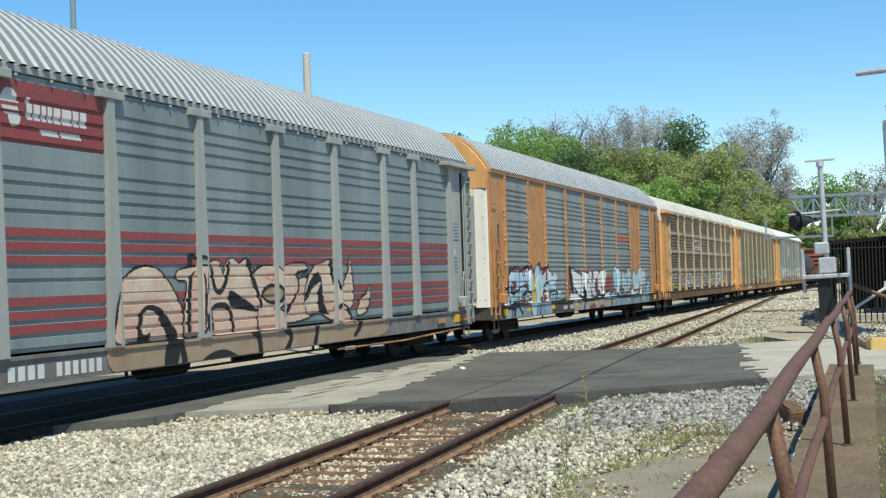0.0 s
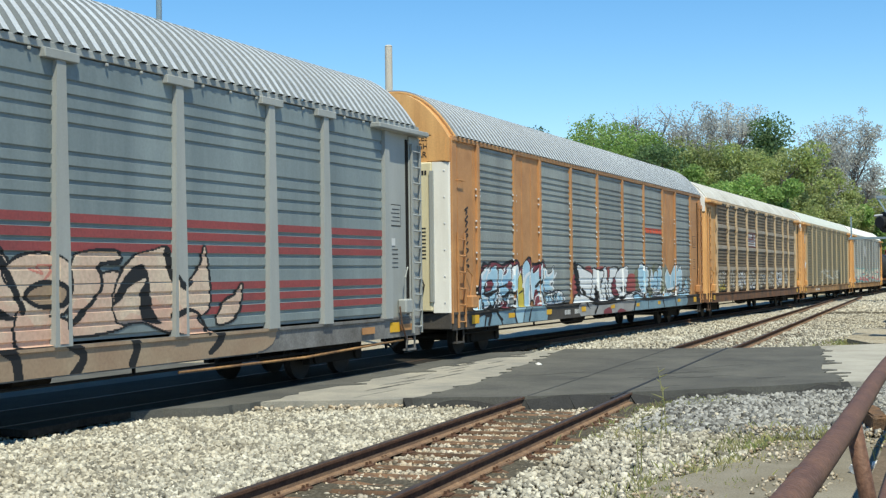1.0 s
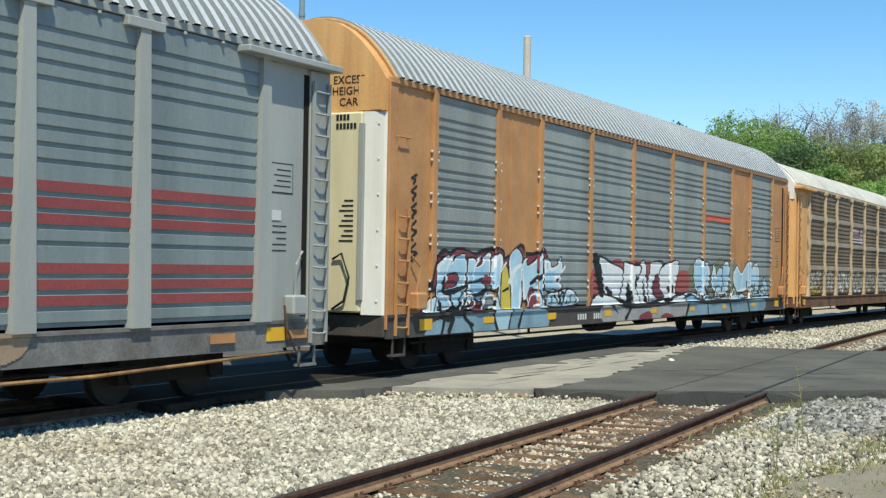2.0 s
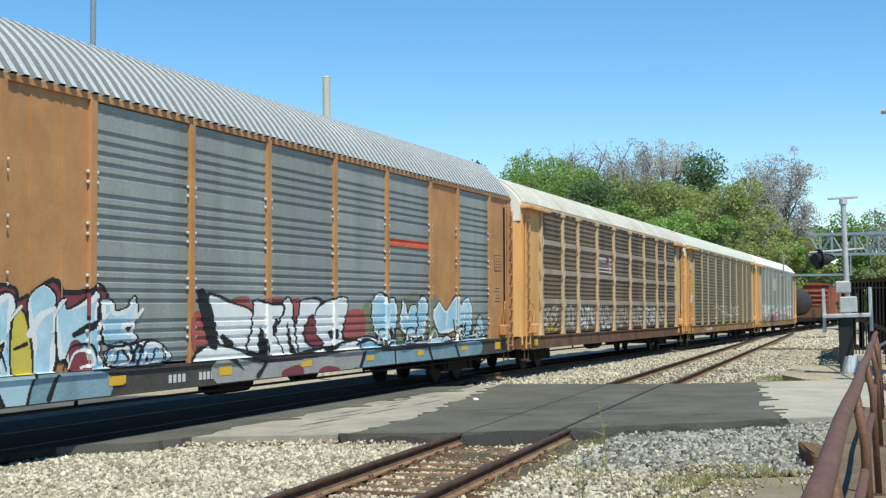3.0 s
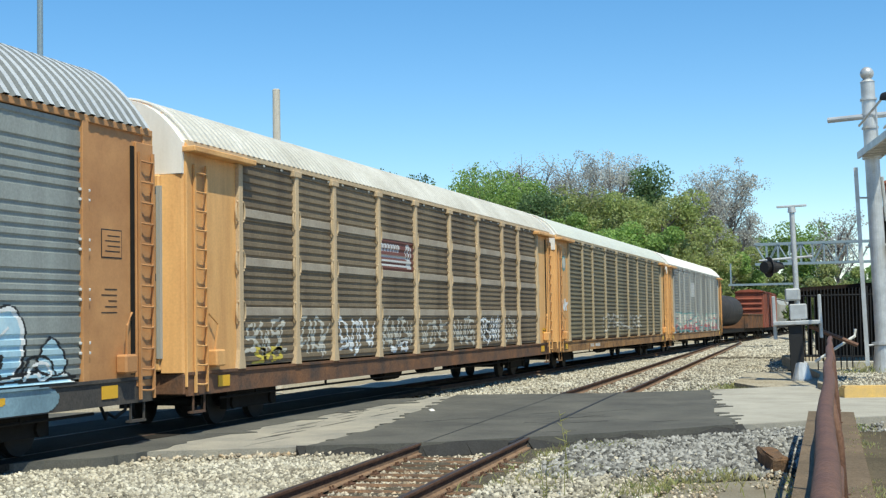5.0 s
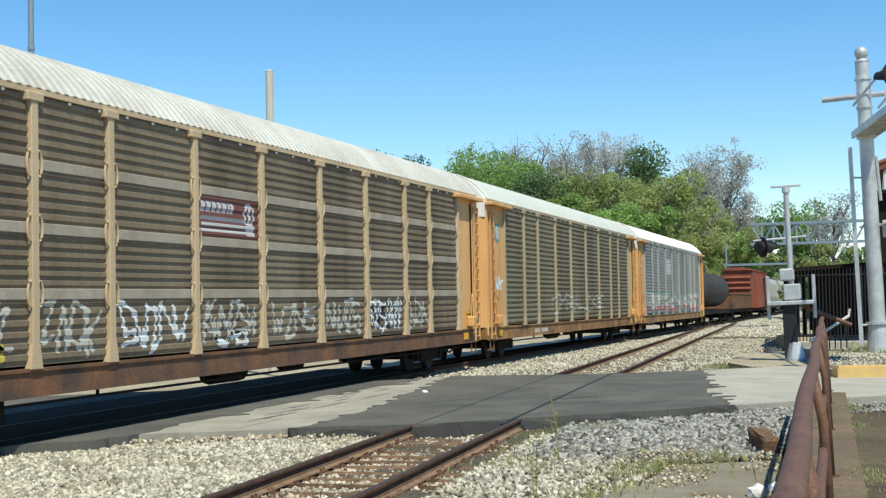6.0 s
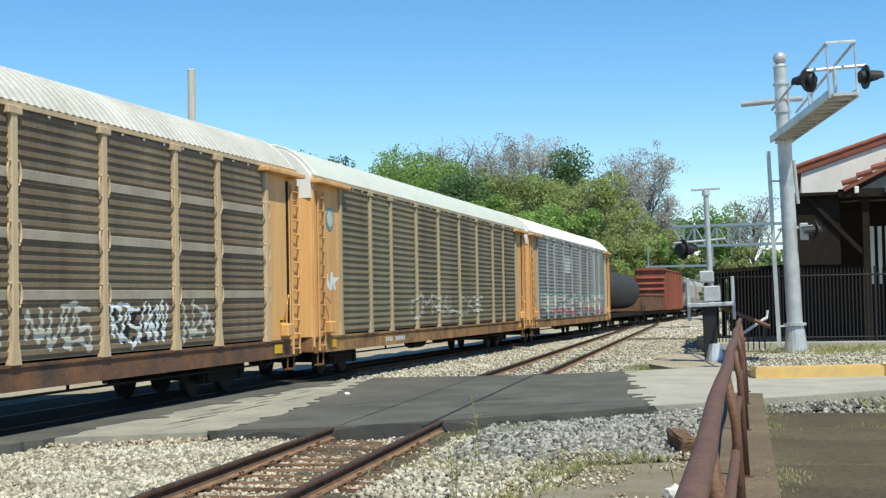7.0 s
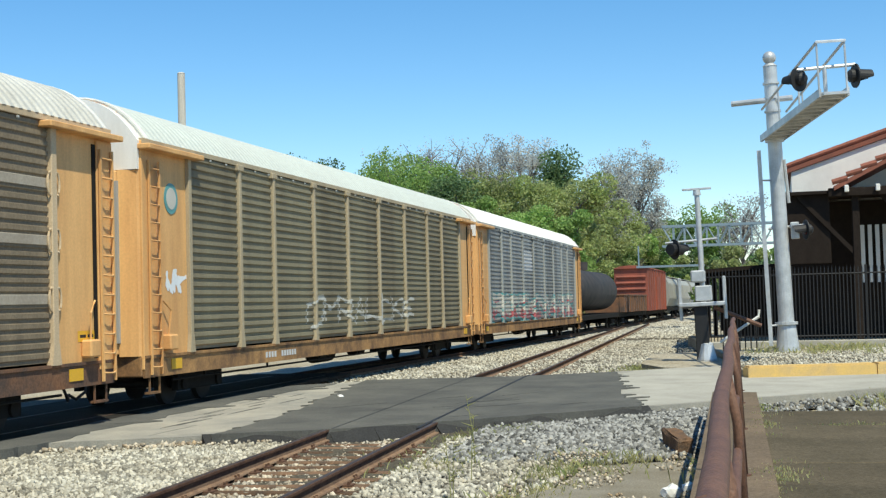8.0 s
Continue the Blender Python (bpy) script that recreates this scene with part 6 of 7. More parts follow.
def cantilever():
    c = thing("cantilever_signal", "silver cantilever crossing signal with black hooded lamps", "crossing signal", (42.3, -0.11, 0.0))
    c.rotation_euler = (radians(-1.6), 0, 0)
    H = 8.75
    part("mast", tube([(0, 0, 0.0), (0, 0, 0.05), (0, 0, 0.9), (0, 0, 1.0), (0, 0, H)], [0.36, 0.36, 0.27, 0.235, 0.20], 20), M["signal"], c, smooth=False)
    part("base_flange", box(-0.42, 0.42, -0.42, 0.42, 0, 0.08, 0.02), M["signal"], c)
    part("finial", ball((0, 0, H + 0.26), 0.2, 16), M["signal"], c, "round silver finial", True)
    part("finial_neck", tube([(0, 0, H), (0, 0, H + 0.12)], [0.22, 0.1], 14), M["signal"], c)
    part("collar", tube([(0, 0, 6.45), (0, 0, 6.6)], 0.28, 18), M["signal"], c)
    for z in (7.35, 7.75, 8.2):
        part("clamp", tube([(0, 0, z), (0, 0, z + 0.06)], 0.245, 18), M["signal"], c)
    part("conduit_clamp", tube([(0, 0, 0.95), (0, 0, 1.03)], 0.34, 16), M["signal"], c)
    # walkway arm, reaching over the road
    A = Vector((-0.986, -0.165, 0))
    S = Vector((0.165, -0.986, 0))
    L = 8.6
    arm = part("walkway", flat([tuple((A * a + S * s).xy) for a, s in ((-0.35, -0.3), (L, -0.3), (L, 0.3), (-0.35, 0.3))], 6.60, 6.64), M["signal"], c, "silver walkway arm")
    for s in (-0.33, 0.33):
        part("side_channel", flat([tuple((A * a + S * (s + d)).xy) for a, d in ((-0.4, -0.03), (L + 0.05, -0.03), (L + 0.05, 0.03), (-0.4, 0.03))], 6.52, 6.72), M["signal"], arm)
    for k in range(13):
        q = A * (0.3 + k * 0.7)
        part("cross_bar", flat([tuple((q + A * a + S * s).xy) for a, s in ((0, -0.3), (0.2, -0.3), (0.2, 0.3), (0, 0.3))], 6.53, 6.595), M["signal"], arm)
    up = Vector((0, 0, 1))
    part("guard_rail", tube([A * 0.1 + S * -0.33 + up * 7.45, A * L + S * -0.33 + up * 7.85, A * L + S * 0.33 + up * 7.85, A * 0.4 + S * 0.33 + up * 7.3], 0.035, 8), M["signal"], c)
    for a in (3.0, 6.0, L - 0.05):
        for s in (-0.33, 0.33):
            q = A * a + S * s
            part("guard_post", tube([q + up * 6.6, q + up * (7.4 + 0.45 * a / L)], 0.025, 6), M["signal"], c)
    part("back_arm", tube([Vector((0.1, 1.2, 7.72)), Vector((-0.2, -0.6, 7.72))], 0.085, 10), M["signal"], c)
    e = A * (L - 0.9)
    part("lamp_bar", tube([e + S * -0.75 + up * 7.35, e + S * 0.75 + up * 7.4], 0.045, 8), M["signal"], c)
    part("lamp_stand", tube([e + up * 6.62, e + up * 7.4], 0.05, 8), M["signal"], c)
    crossing_light(c, e + S * -0.62 + up * 7.12, 140, "flasher")
    crossing_light(c, e + S * 0.72 + up * 7.12, 20, "flasher")
    crossing_light(c, (-0.05, -0.75, 3.75), 200, "side_flasher")
    part("side_arm", tube([(0, 0.35, 3.85), (0, -0.75, 3.9)], 0.04, 8), M["signal"], c)
    part("cable_box", box(-0.12, 0.1, -0.55, -0.3, 3.5, 4.0, 0.02), M["signal"], c)
    # gate arm standing upright beside the mast
    part("gate_arm", flat([(-0.35, 0.42), (-0.28, 0.42), (-0.28, 0.54), (-0.35, 0.54)], 0.35, 6.2), M["signal"], c, "grey upright crossing bar")
    for z in (0.95, 5.3):
        part("gate_bracket", tube([(0, 0.1, z), (-0.3, 0.48, z)], 0.03, 6), M["signal"], c)
    part("crossbuck_edge", tube([(0.12, -0.3, 4.6), (-0.05, -0.24, 5.9)], 0.05, 6), M["signal"], c)
    return c


def gate_mast():
    g = thing("gate_signal", "silver crossing gate mast with a hooded lamp", "crossing signal", (40.6, 2.2, -0.02))
    g.rotation_euler = (radians(-1.6), 0, 0)
    part("pole", tube([(0, 0, 0.2), (0, 0, 5.0)], [0.085, 0.075], 14), M["signal"], g)
    part("cap_bar", box(-0.05, 0.05, -0.42, 0.42, 5.0, 5.06, 0.01), M["signal"], g)
    part("bell", tube([(0, 0, 4.85), (0, 0, 5.0)], [0.12, 0.1], 12), M["signal"], g)
    part("pedestal", tube([(0, 0, 0.0), (0, 0, 0.05), (0, 0, 0.5), (0, 0, 0.55)], [0.3, 0.3, 0.2, 0.12], 14), M["signal"], g)
    part("mechanism", box(-0.2, 0.2, -0.26, 0.22, 1.75, 2.2, 0.03), M["signal"], g, "silver gate mechanism case")
    part("cover", box(-0.2, 0.2, -0.1, 0.32, 2.3, 2.65, 0.04), M["signal"], g)
    bar = part("frame", box(-0.28, 0.28, -0.65, 0.7, 1.6, 1.72, 0.02), M["signal"], g)
    for y in (-0.62, 0.66):
        part("arm_plate", box(-0.06, 0.06, y - 0.05, y + 0.05, 1.2, 2.45, 0.02), M["signal"], g)
    part("case", box(-0.15, 0.3, -0.1, 0.28, 0.05, 1.6, 0.02), M["black"], g, "dark control case")
    part("counter_arm", tube([(0, -0.3, 1.55), (0.1, -1.6, 0.95)], 0.06, 8), M["pipe"], g)
    part("lamp_arm", tube([(0, -0.5, 3.55), (0, 1.0, 3.5)], 0.035, 8), M["signal"], g)
    crossing_light(g, (-0.05, 0.75, 3.3), 35, "flasher")
    part("lamp_back", tube([(0.15, 0.55, 3.3), (-0.25, 0.85, 3.3)], 0.17, 12), M["black"], g)
    return g


def kerb():
    k = tagged(new("kerb"), "yellow painted concrete kerb beside the road", "kerb", kind="structure")
    u, n = Vector((0.258, -0.966, 0)), Vector((0.966, 0.258, 0))
    a = Vector((32.35, 0.85, 0))
    for i in range(7):
        p, q = a + u * (i * 3.0 + 0.01), a + u * (i * 3.0 + 2.985)
        bm = flat([p.xy, q.xy, (q + n * 0.5).xy, (p + n * 0.5).xy], -0.3, 0.24 + 0.006 * (i % 2))
        bmesh.ops.bevel(bm, geom=[e for e in bm.edges if all(v.co.z > 0 for v in e.verts)], offset=0.035, segments=2, affect="EDGES")
        part("kerb_stone", bm, M["kerb"], k)


def iron_fence():
    f = thing("iron_fence", "black iron picket fence before the station", "fence")
    def run(p, q):
        p, q = Vector(p), Vector(q)
        n = int((q - p).length / 0.115)
        for z in (0.35, 2.35):
            part("fence_rail", tube([p + Vector((0, 0, z)), q + Vector((0, 0, z))], 0.025, 4), M["black"], f)
        base = bpy.data.meshes.new("picket")
        bm = box(-0.017, 0.017, -0.017, 0.017, 0.05, 2.5)
        bmesh.ops.create_cone(bm, segments=4, radius1=0.02, radius2=0, depth=0.12, cap_ends=True, matrix=Matrix.Translation((0, 0, 2.56)))
        bm.to_mesh(base), bm.free()
        base.materials.append(M["black"])
        for k in range(n + 1):
            o = part("picket", base, None, f)
            o.matrix_basis = Matrix.Translation(p + (q - p) * k / n)
        for k in range(0, n + 1, 20):
            w = p + (q - p) * k / n
            part("fence_post", box(w.x - 0.04, w.x + 0.04, w.y - 0.04, w.y + 0.04, 0.13, 2.75, 0.008), M["black"], f)
    run((46, -0.3, 0.13), (46, -9.5, 0.13))
    run((47, 2.6, 0.13), (46, -0.3, 0.13))
    run((47, 2.6, 0.13), (70, 4.2, 0.13))


def ramp():
    r = thing("ramp_railing", "white sloping handrail of a ramp beside the fence", "railing")
    p, q = Vector((44, 1.95, 0.40)), Vector((44, 0.75, 1.18))
    part("handrail", tube([p, q, q + Vector((0, -0.02, 0.22))], 0.045, 8), M["white"], r)
    for k in range(7):
        w = p.lerp(q, (k + 0.5) / 7)
        part("baluster", tube([(w.x, w.y, 0.12), w], 0.02, 6), M["black"], r)
    tagged(part("fence_plinth", box(45.75, 46.2, -9.6, 2.5, 0.0, 0.34, 0.02), M["concrete"]), "pale sunlit concrete plinth under the fence", "plinth", kind="structure")


def station():
    s = thing("station_house", "white stucco station with clay tile roof and dark canopy", "building", (0, 0, 0))
    y0, ridge, x0, x1 = -0.35, -9.0, 54.0, 66.0
    zr = lambda y: 6.45 + (y0 - y) * 0.32 if y > ridge else 6.45 + (y0 - ridge) * 0.32 - (ridge - y) * 0.32
    wall = bmesh.new()
    out = [(y0 - 0.15, 0.1), (y0 - 0.15, zr(y0 - 0.15)), (ridge, zr(ridge)), (-17, zr(-17)), (-17, 0.1)]
    part("wall", sweep(out, x0, x1), M["stucco"], s)
    for side in (0, 1):
        a, b = (y0, ridge) if side == 0 else (-17.6, ridge)
        part("roof", sweep([(a, zr(a) + 0.02), (b, zr(b) + 0.02), (b, zr(b) + 0.2), (a, zr(a) + 0.2)], x0 - 0.1, x1 + 0.5), M["tile"], s, "red clay tile roof")
    tile = bpy.data.meshes.new("ridge_tile")
    tube([(0, 0.26, 0.05), (0, -0.26, 0.05 + 0.52 * 0.34)], 0.1, 8).to_mesh(tile)
    tile.materials.append(M["tile"])
    for r in range(3):
        for k in range(16):
            y = y0 - 0.2 - k * 0.5
            o = part("roof_tile", tile, None, s)
            o.matrix_basis = pose(x0 - 0.05 + r * 0.24, y, zr(y) + 0.16)
    # lower canopy with its own tiled edge, the timber under it darkened as shade
    c0 = 50.0
    zc = lambda y: 5.45 + (-1.9 - y) * 0.5
    part("canopy_roof", sweep([(-1.9, zc(-1.9)), (-9, zc(-9)), (-9, zc(-9) + 0.16), (-1.9, zc(-1.9) + 0.16)], c0, x0), M["tile"], s, "red clay tile canopy")
    for k in range(14):
        y = -2.1 - k * 0.5
        o = part("roof_tile", tile, None, s)
        o.matrix_basis = pose(c0 + 0.05, y, zc(y) + 0.13, 4, 0, 0)
    part("canopy_ceiling", sweep([(-0.2, 5.35), (-9, 5.5), (-9, 5.6), (-0.2, 5.45)], c0 + 0.2, x0 - 0.02), M["timber"], s, "timber canopy underside darkened as shade")
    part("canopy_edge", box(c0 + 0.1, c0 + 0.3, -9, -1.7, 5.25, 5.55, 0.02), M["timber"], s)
    part("canopy_front", box(c0 + 0.5, c0 + 0.7, -1.75, -0.1, 2.9, 5.5, 0.02), M["timber"], s, "timber screen darkened to stand for canopy shade")
    for y in (-0.6, -3.4, -6.2):
        part("bracket", sweep([(y - 0.1, 5.4), (y + 0.1, 5.4), (y - 1.9, 3.2), (y - 2.1, 3.2)], c0 + 0.4, c0 + 0.6), M["timber"], s)
        part("canopy_post", box(c0 + 0.35, c0 + 0.6, y - 2.15, y - 1.9, 0.13, 5.4, 0.02), M["timber"], s)
    for k in range(5):
        part("rafter_end", box(c0 - 0.12, c0 + 0.1, -2.4 - k * 1.05, -2.25 - k * 1.05, 5.38, 5.62, 0.02), M["stucco"], s, "white rafter end")
    # near-black sheet put in for the shade below the canopy
    part("dark_wall", box(x0 - 0.3, x0 - 0.02, -12, -0.2, 0.1, 5.3), M["timber"], s, "near-black wall standing for the shade under the canopy")
    vane = part("roof_ornament", tube([(c0 + 1.0, -5.6, zc(-5.6)), (c0 + 1.0, -5.6, zc(-5.6) + 1.3)], 0.05, 8), M["black"], s, "black iron ring on the canopy roof")
    part("ornament_ring", tube([(c0 + 1.0, -5.6 + 0.42 * math.cos(k * math.tau / 24), zc(-5.6) + 1.65 + 0.42 * math.sin(k * math.tau / 24)) for k in range(25)], 0.04, 6), M["black"], vane)
    part("ornament_cross", tube([(c0 + 1.0, -5.98, zc(-5.6) + 1.65), (c0 + 1.0, -5.22, zc(-5.6) + 1.65)], 0.03, 6), M["black"], vane)
    for k in range(12):
        part("slat", box(c0 + 2.2, c0 + 2.3, -3.0 - k * 0.26, -2.86 - k * 0.26, 2.2, 4.3), M["stucco"], s, "white upright slat")
    return s


def shed():
    s = thing("platform_shelter", "platform shelter beside the track, darkened to stand for shade", "shelter")
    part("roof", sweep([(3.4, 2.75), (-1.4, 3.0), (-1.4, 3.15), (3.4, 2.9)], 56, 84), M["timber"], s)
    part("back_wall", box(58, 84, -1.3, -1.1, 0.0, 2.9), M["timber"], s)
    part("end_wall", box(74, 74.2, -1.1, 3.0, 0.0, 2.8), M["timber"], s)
    # dark sheet closing the shelter, in place of its shaded inside
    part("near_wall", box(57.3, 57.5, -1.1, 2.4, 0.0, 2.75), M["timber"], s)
    for x in (57, 64, 72):
        part("post", box(x, x + 0.2, 2.9, 3.1, 0, 2.8, 0.01), M["timber"], s)


def gantry():
    g = thing("signal_bridge", "grey lattice signal bridge over the tracks", "signal bridge")
    X, ya, yb, z0, z1 = 104.0, 8.6, -8.0, 5.6, 7.1
    for x in (X, X + 1.2):
        for z in (z0, z1):
            part("chord", box(x - 0.08, x + 0.08, yb, ya, z - 0.08, z + 0.08), M["steel_pole"], g)
        n = 20
        for k in range(n):
            a, b = yb + (ya - yb) * k / n, yb + (ya - yb) * (k + 1) / n
            part("brace", tube([(x, a, z0), (x, b, z1)] if k % 2 else [(x, a, z1), (x, b, z0)], 0.04, 4), M["steel_pole"], g)
            part("upright", box(x - 0.04, x + 0.04, a - 0.04, a + 0.04, z0, z1), M["steel_pole"], g)
    for y in (yb,):
        for x in (X, X + 1.2):
            part("leg", box(x - 0.12, x + 0.12, y - 0.12, y + 0.12, -0.35, z1), M["steel_pole"], g)
    part("walkway", box(X - 1.0, X, 5.5, 10.5, 4.0, 4.15), M["steel_pole"], g)
    for y in (5.6, 10.4):
        part("hanger", box(X - 0.1, X + 0.0, y - 0.05, y + 0.05, 4.0, 5.7), M["steel_pole"], g)


def pole(name, label, x, y, h, r, material, cap=False):
    p = thing(name, label, "pole", (x, y, -0.35))
    part("shaft", tube([(0, 0, 0), (0, 0, h)], [r, r * 0.8], 12), material, p)
    part("band", tube([(0, 0, h * 0.62), (0, 0, h * 0.62 + 0.1)], r * 1.05, 12), material, p)
    part("cap", tube([(0, 0, h), (0, 0, h + 0.04)], [r * 0.85, r * 0.6], 12), material, p)


railing()
cantilever()
gate_mast()
kerb()
iron_fence()
ramp()
station()
shed()
gantry()
pole("utility_pole", "pale bare wooden utility pole", 40.0, 18.3, 9.72, 0.15, M["wood_pole"])
pole("steel_pole", "thin blue-grey steel pole", 29.2, 19.8, 14.0, 0.085, M["steel_pole"])


# ---- trees ----
def leaf_cloud(name, centres, n, size, material, parent, rng):
    """Many small bent leaf clumps round the given centres (x, y, z, radius)."""
    c = np.array(centres)
    pick = rng.integers(0, len(c), n)
    d = rng.normal(size=(n, 3))
    d /= np.linalg.norm(d, axis=1)[:, None]
    p = c[pick, :3] + d * (c[pick, 3] * rng.uniform(0.2, 1.0, n) ** 0.5)[:, None] * [1, 1, 0.85]
    a = rng.normal(size=(n, 3))
    a /= np.linalg.norm(a, axis=1)[:, None]
    b = np.cross(a, rng.normal(size=(n, 3)))
    b /= np.linalg.norm(b, axis=1)[:, None]
    nrm = np.cross(a, b)
    s = size * rng.uniform(0.5, 1.5, n)[:, None]
    quad = [p - a * s, p + b * s * 0.6 + nrm * s * 0.25, p + a * s, p - b * s * 0.6 + nrm * s * 0.2]
    v = np.stack(quad, 1).reshape(-1, 3)
    me = bpy.data.meshes.new(name)
    me.from_pydata(v.tolist(), [], np.arange(4 * n).reshape(-1, 4).tolist())
    return part(name, me, material, parent)


def tree(label, x, y, h, w, kind, seed, n=2600, size=0.3, low=0.25):
    rng = np.random.default_rng(seed)
    t = thing("tree", label, "tree", (x, y, -0.4 - float(grade(x))))
    h += float(grade(x))
    bm = tube([(0, 0, 0), (0.1, 0.05, h * 0.25), (-0.1, 0.1, h * 0.5), (0.1, -0.1, h * 0.8)], [0.035 * h * 0.6, 0.026 * h * 0.6, 0.018 * h * 0.6, 0.004 * h], 8)
    tips = []
    bare = kind in ("mauve", "bare")
    for k in range(26 if bare else 14):
        z = h * rng.uniform(low, 0.75)
        a = rng.uniform(0, math.tau)
        r = w * rng.uniform(0.45, 0.98) * math.sqrt(max(0.15, 1 - ((z / h - 0.5) / 0.6) ** 2))
        up = h * rng.uniform(0.1, 0.32)
        end = (r * math.cos(a), r * math.sin(a), min(z + up, h * 0.97))
        mid = (end[0] * 0.5 + rng.normal() * 0.3, end[1] * 0.5 + rng.normal() * 0.3, z + up * 0.45)
        tube([(0, 0, z), mid, end], [0.008 * h, 0.005 * h, 0.0016 * h], 5, bm)
        tips.append(end)
        if bare:
            for j in range(9):
                q = Vector(mid).lerp(Vector(end), rng.uniform(0.1, 1))
                e = q + Vector((rng.normal(), rng.normal(), abs(rng.normal()) + 0.6)) * h * 0.045
                tube([q, e], [0.0022 * h, 0.001 * h], 4, bm)
                tips.append(tuple(e))
    part("trunk", bm, M["bark"], t)
    m = {"green": "leaf", "dark": "leaf_dark", "olive": "leaf_olive", "mauve": "leaf_mauve", "bare": "leaf_mauve"}[kind]
    if bare:
        blobs = [(*e, 0.055 * h * rng.uniform(0.5, 1.2)) for e in tips]
        leaf_cloud("crown", blobs, n if kind == "mauve" else n // 3, size * 0.62, M[m], t, rng)
    else:
        blobs = [(*e, 0.12 * h * rng.uniform(0.6, 1.3)) for e in tips]
        for k in range(16):
            z = rng.uniform(low, 0.92)
            a, r = rng.uniform(0, math.tau), w * rng.uniform(0.2, 0.9) * math.sqrt(max(0.06, 1 - ((z - 0.5) / 0.52) ** 2))
            blobs.append((r * math.cos(a), r * math.sin(a), z * h, 0.11 * h * rng.uniform(0.5, 1.3)))
        leaf_cloud("crown", blobs, n, size, M[m], t, rng)
    return t


def by_view(px, py, far):
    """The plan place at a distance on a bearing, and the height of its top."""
    az = radians(19.19) - math.atan((px - 784) / 2408)
    level = 490.6 - 0.0326 * (px - 784)
    far = max(far, 20 / math.sin(az)) if az > radians(3.9) else min(far, 7 / math.sin(az)) if az > radians(1) else far
    return far * math.cos(az) - 0.3, far * math.sin(az) - 0.2, 1.97 + (level - py) / 2408 * far, far


def woods():
    rows = (
        ("green", 930, 222, 75, 150), ("green", 1000, 240, 60, 142), ("dark", 1030, 262, 50, 138), ("bare", 945, 203, 60, 172), ("bare", 1010, 207, 50, 170),
        ("mauve", 1085, 222, 55, 172), ("mauve", 1150, 213, 60, 174), ("dark", 1218, 226, 20, 170), ("mauve", 1305, 232, 48, 160), ("mauve", 1362, 240, 52, 158),
        ("olive", 1095, 262, 70, 140), ("olive", 1165, 258, 70, 135), ("olive", 1235, 262, 66, 132), ("olive", 1300, 282, 62, 128), ("olive", 1345, 305, 55, 126),
        ("green", 1135, 320, 60, 128), ("green", 1215, 330, 60, 124), ("olive", 1285, 338, 60, 122), ("green", 1375, 345, 45, 128), ("green", 1340, 372, 50, 122),
        ("dark", 790, 236, 32, 160), ("dark", 755, 234, 22, 170), ("dark", 1440, 332, 60, 165), ("green", 1500, 325, 42, 160), ("bare", 1552, 285, 38, 140),
        ("olive", 1535, 390, 60, 125), ("dark", 1515, 398, 40, 150), ("olive", 1400, 398, 50, 150), ("dark", 880, 262, 50, 165), ("green", 1060, 300, 55, 134),
        ("dark", 1590, 395, 60, 130), ("green", 1660, 380, 60, 135), ("dark", 1740, 380, 70, 135),
    )
    words = {"green": "leafy spring-green tree in the far woods", "dark": "dark green tree in the far woods", "olive": "budding olive-green tree in the far woods", "mauve": "mauve-grey budding tree in the far woods", "bare": "nearly bare grey tree with fine twigs"}
    for i, (kind, px, py, hw, far) in enumerate(rows):
        x, y, h, far = by_view(px, py, far)
        tree(words[kind], x, y, h * 0.985 + 0.4, hw / 2408 * far, kind, 100 + i, {"mauve": 14000, "bare": 9000}.get(kind, 15000), 0.155 * max(1, far / 150), 0.12 if kind in ("olive", "green", "dark") else 0.3)


woods()


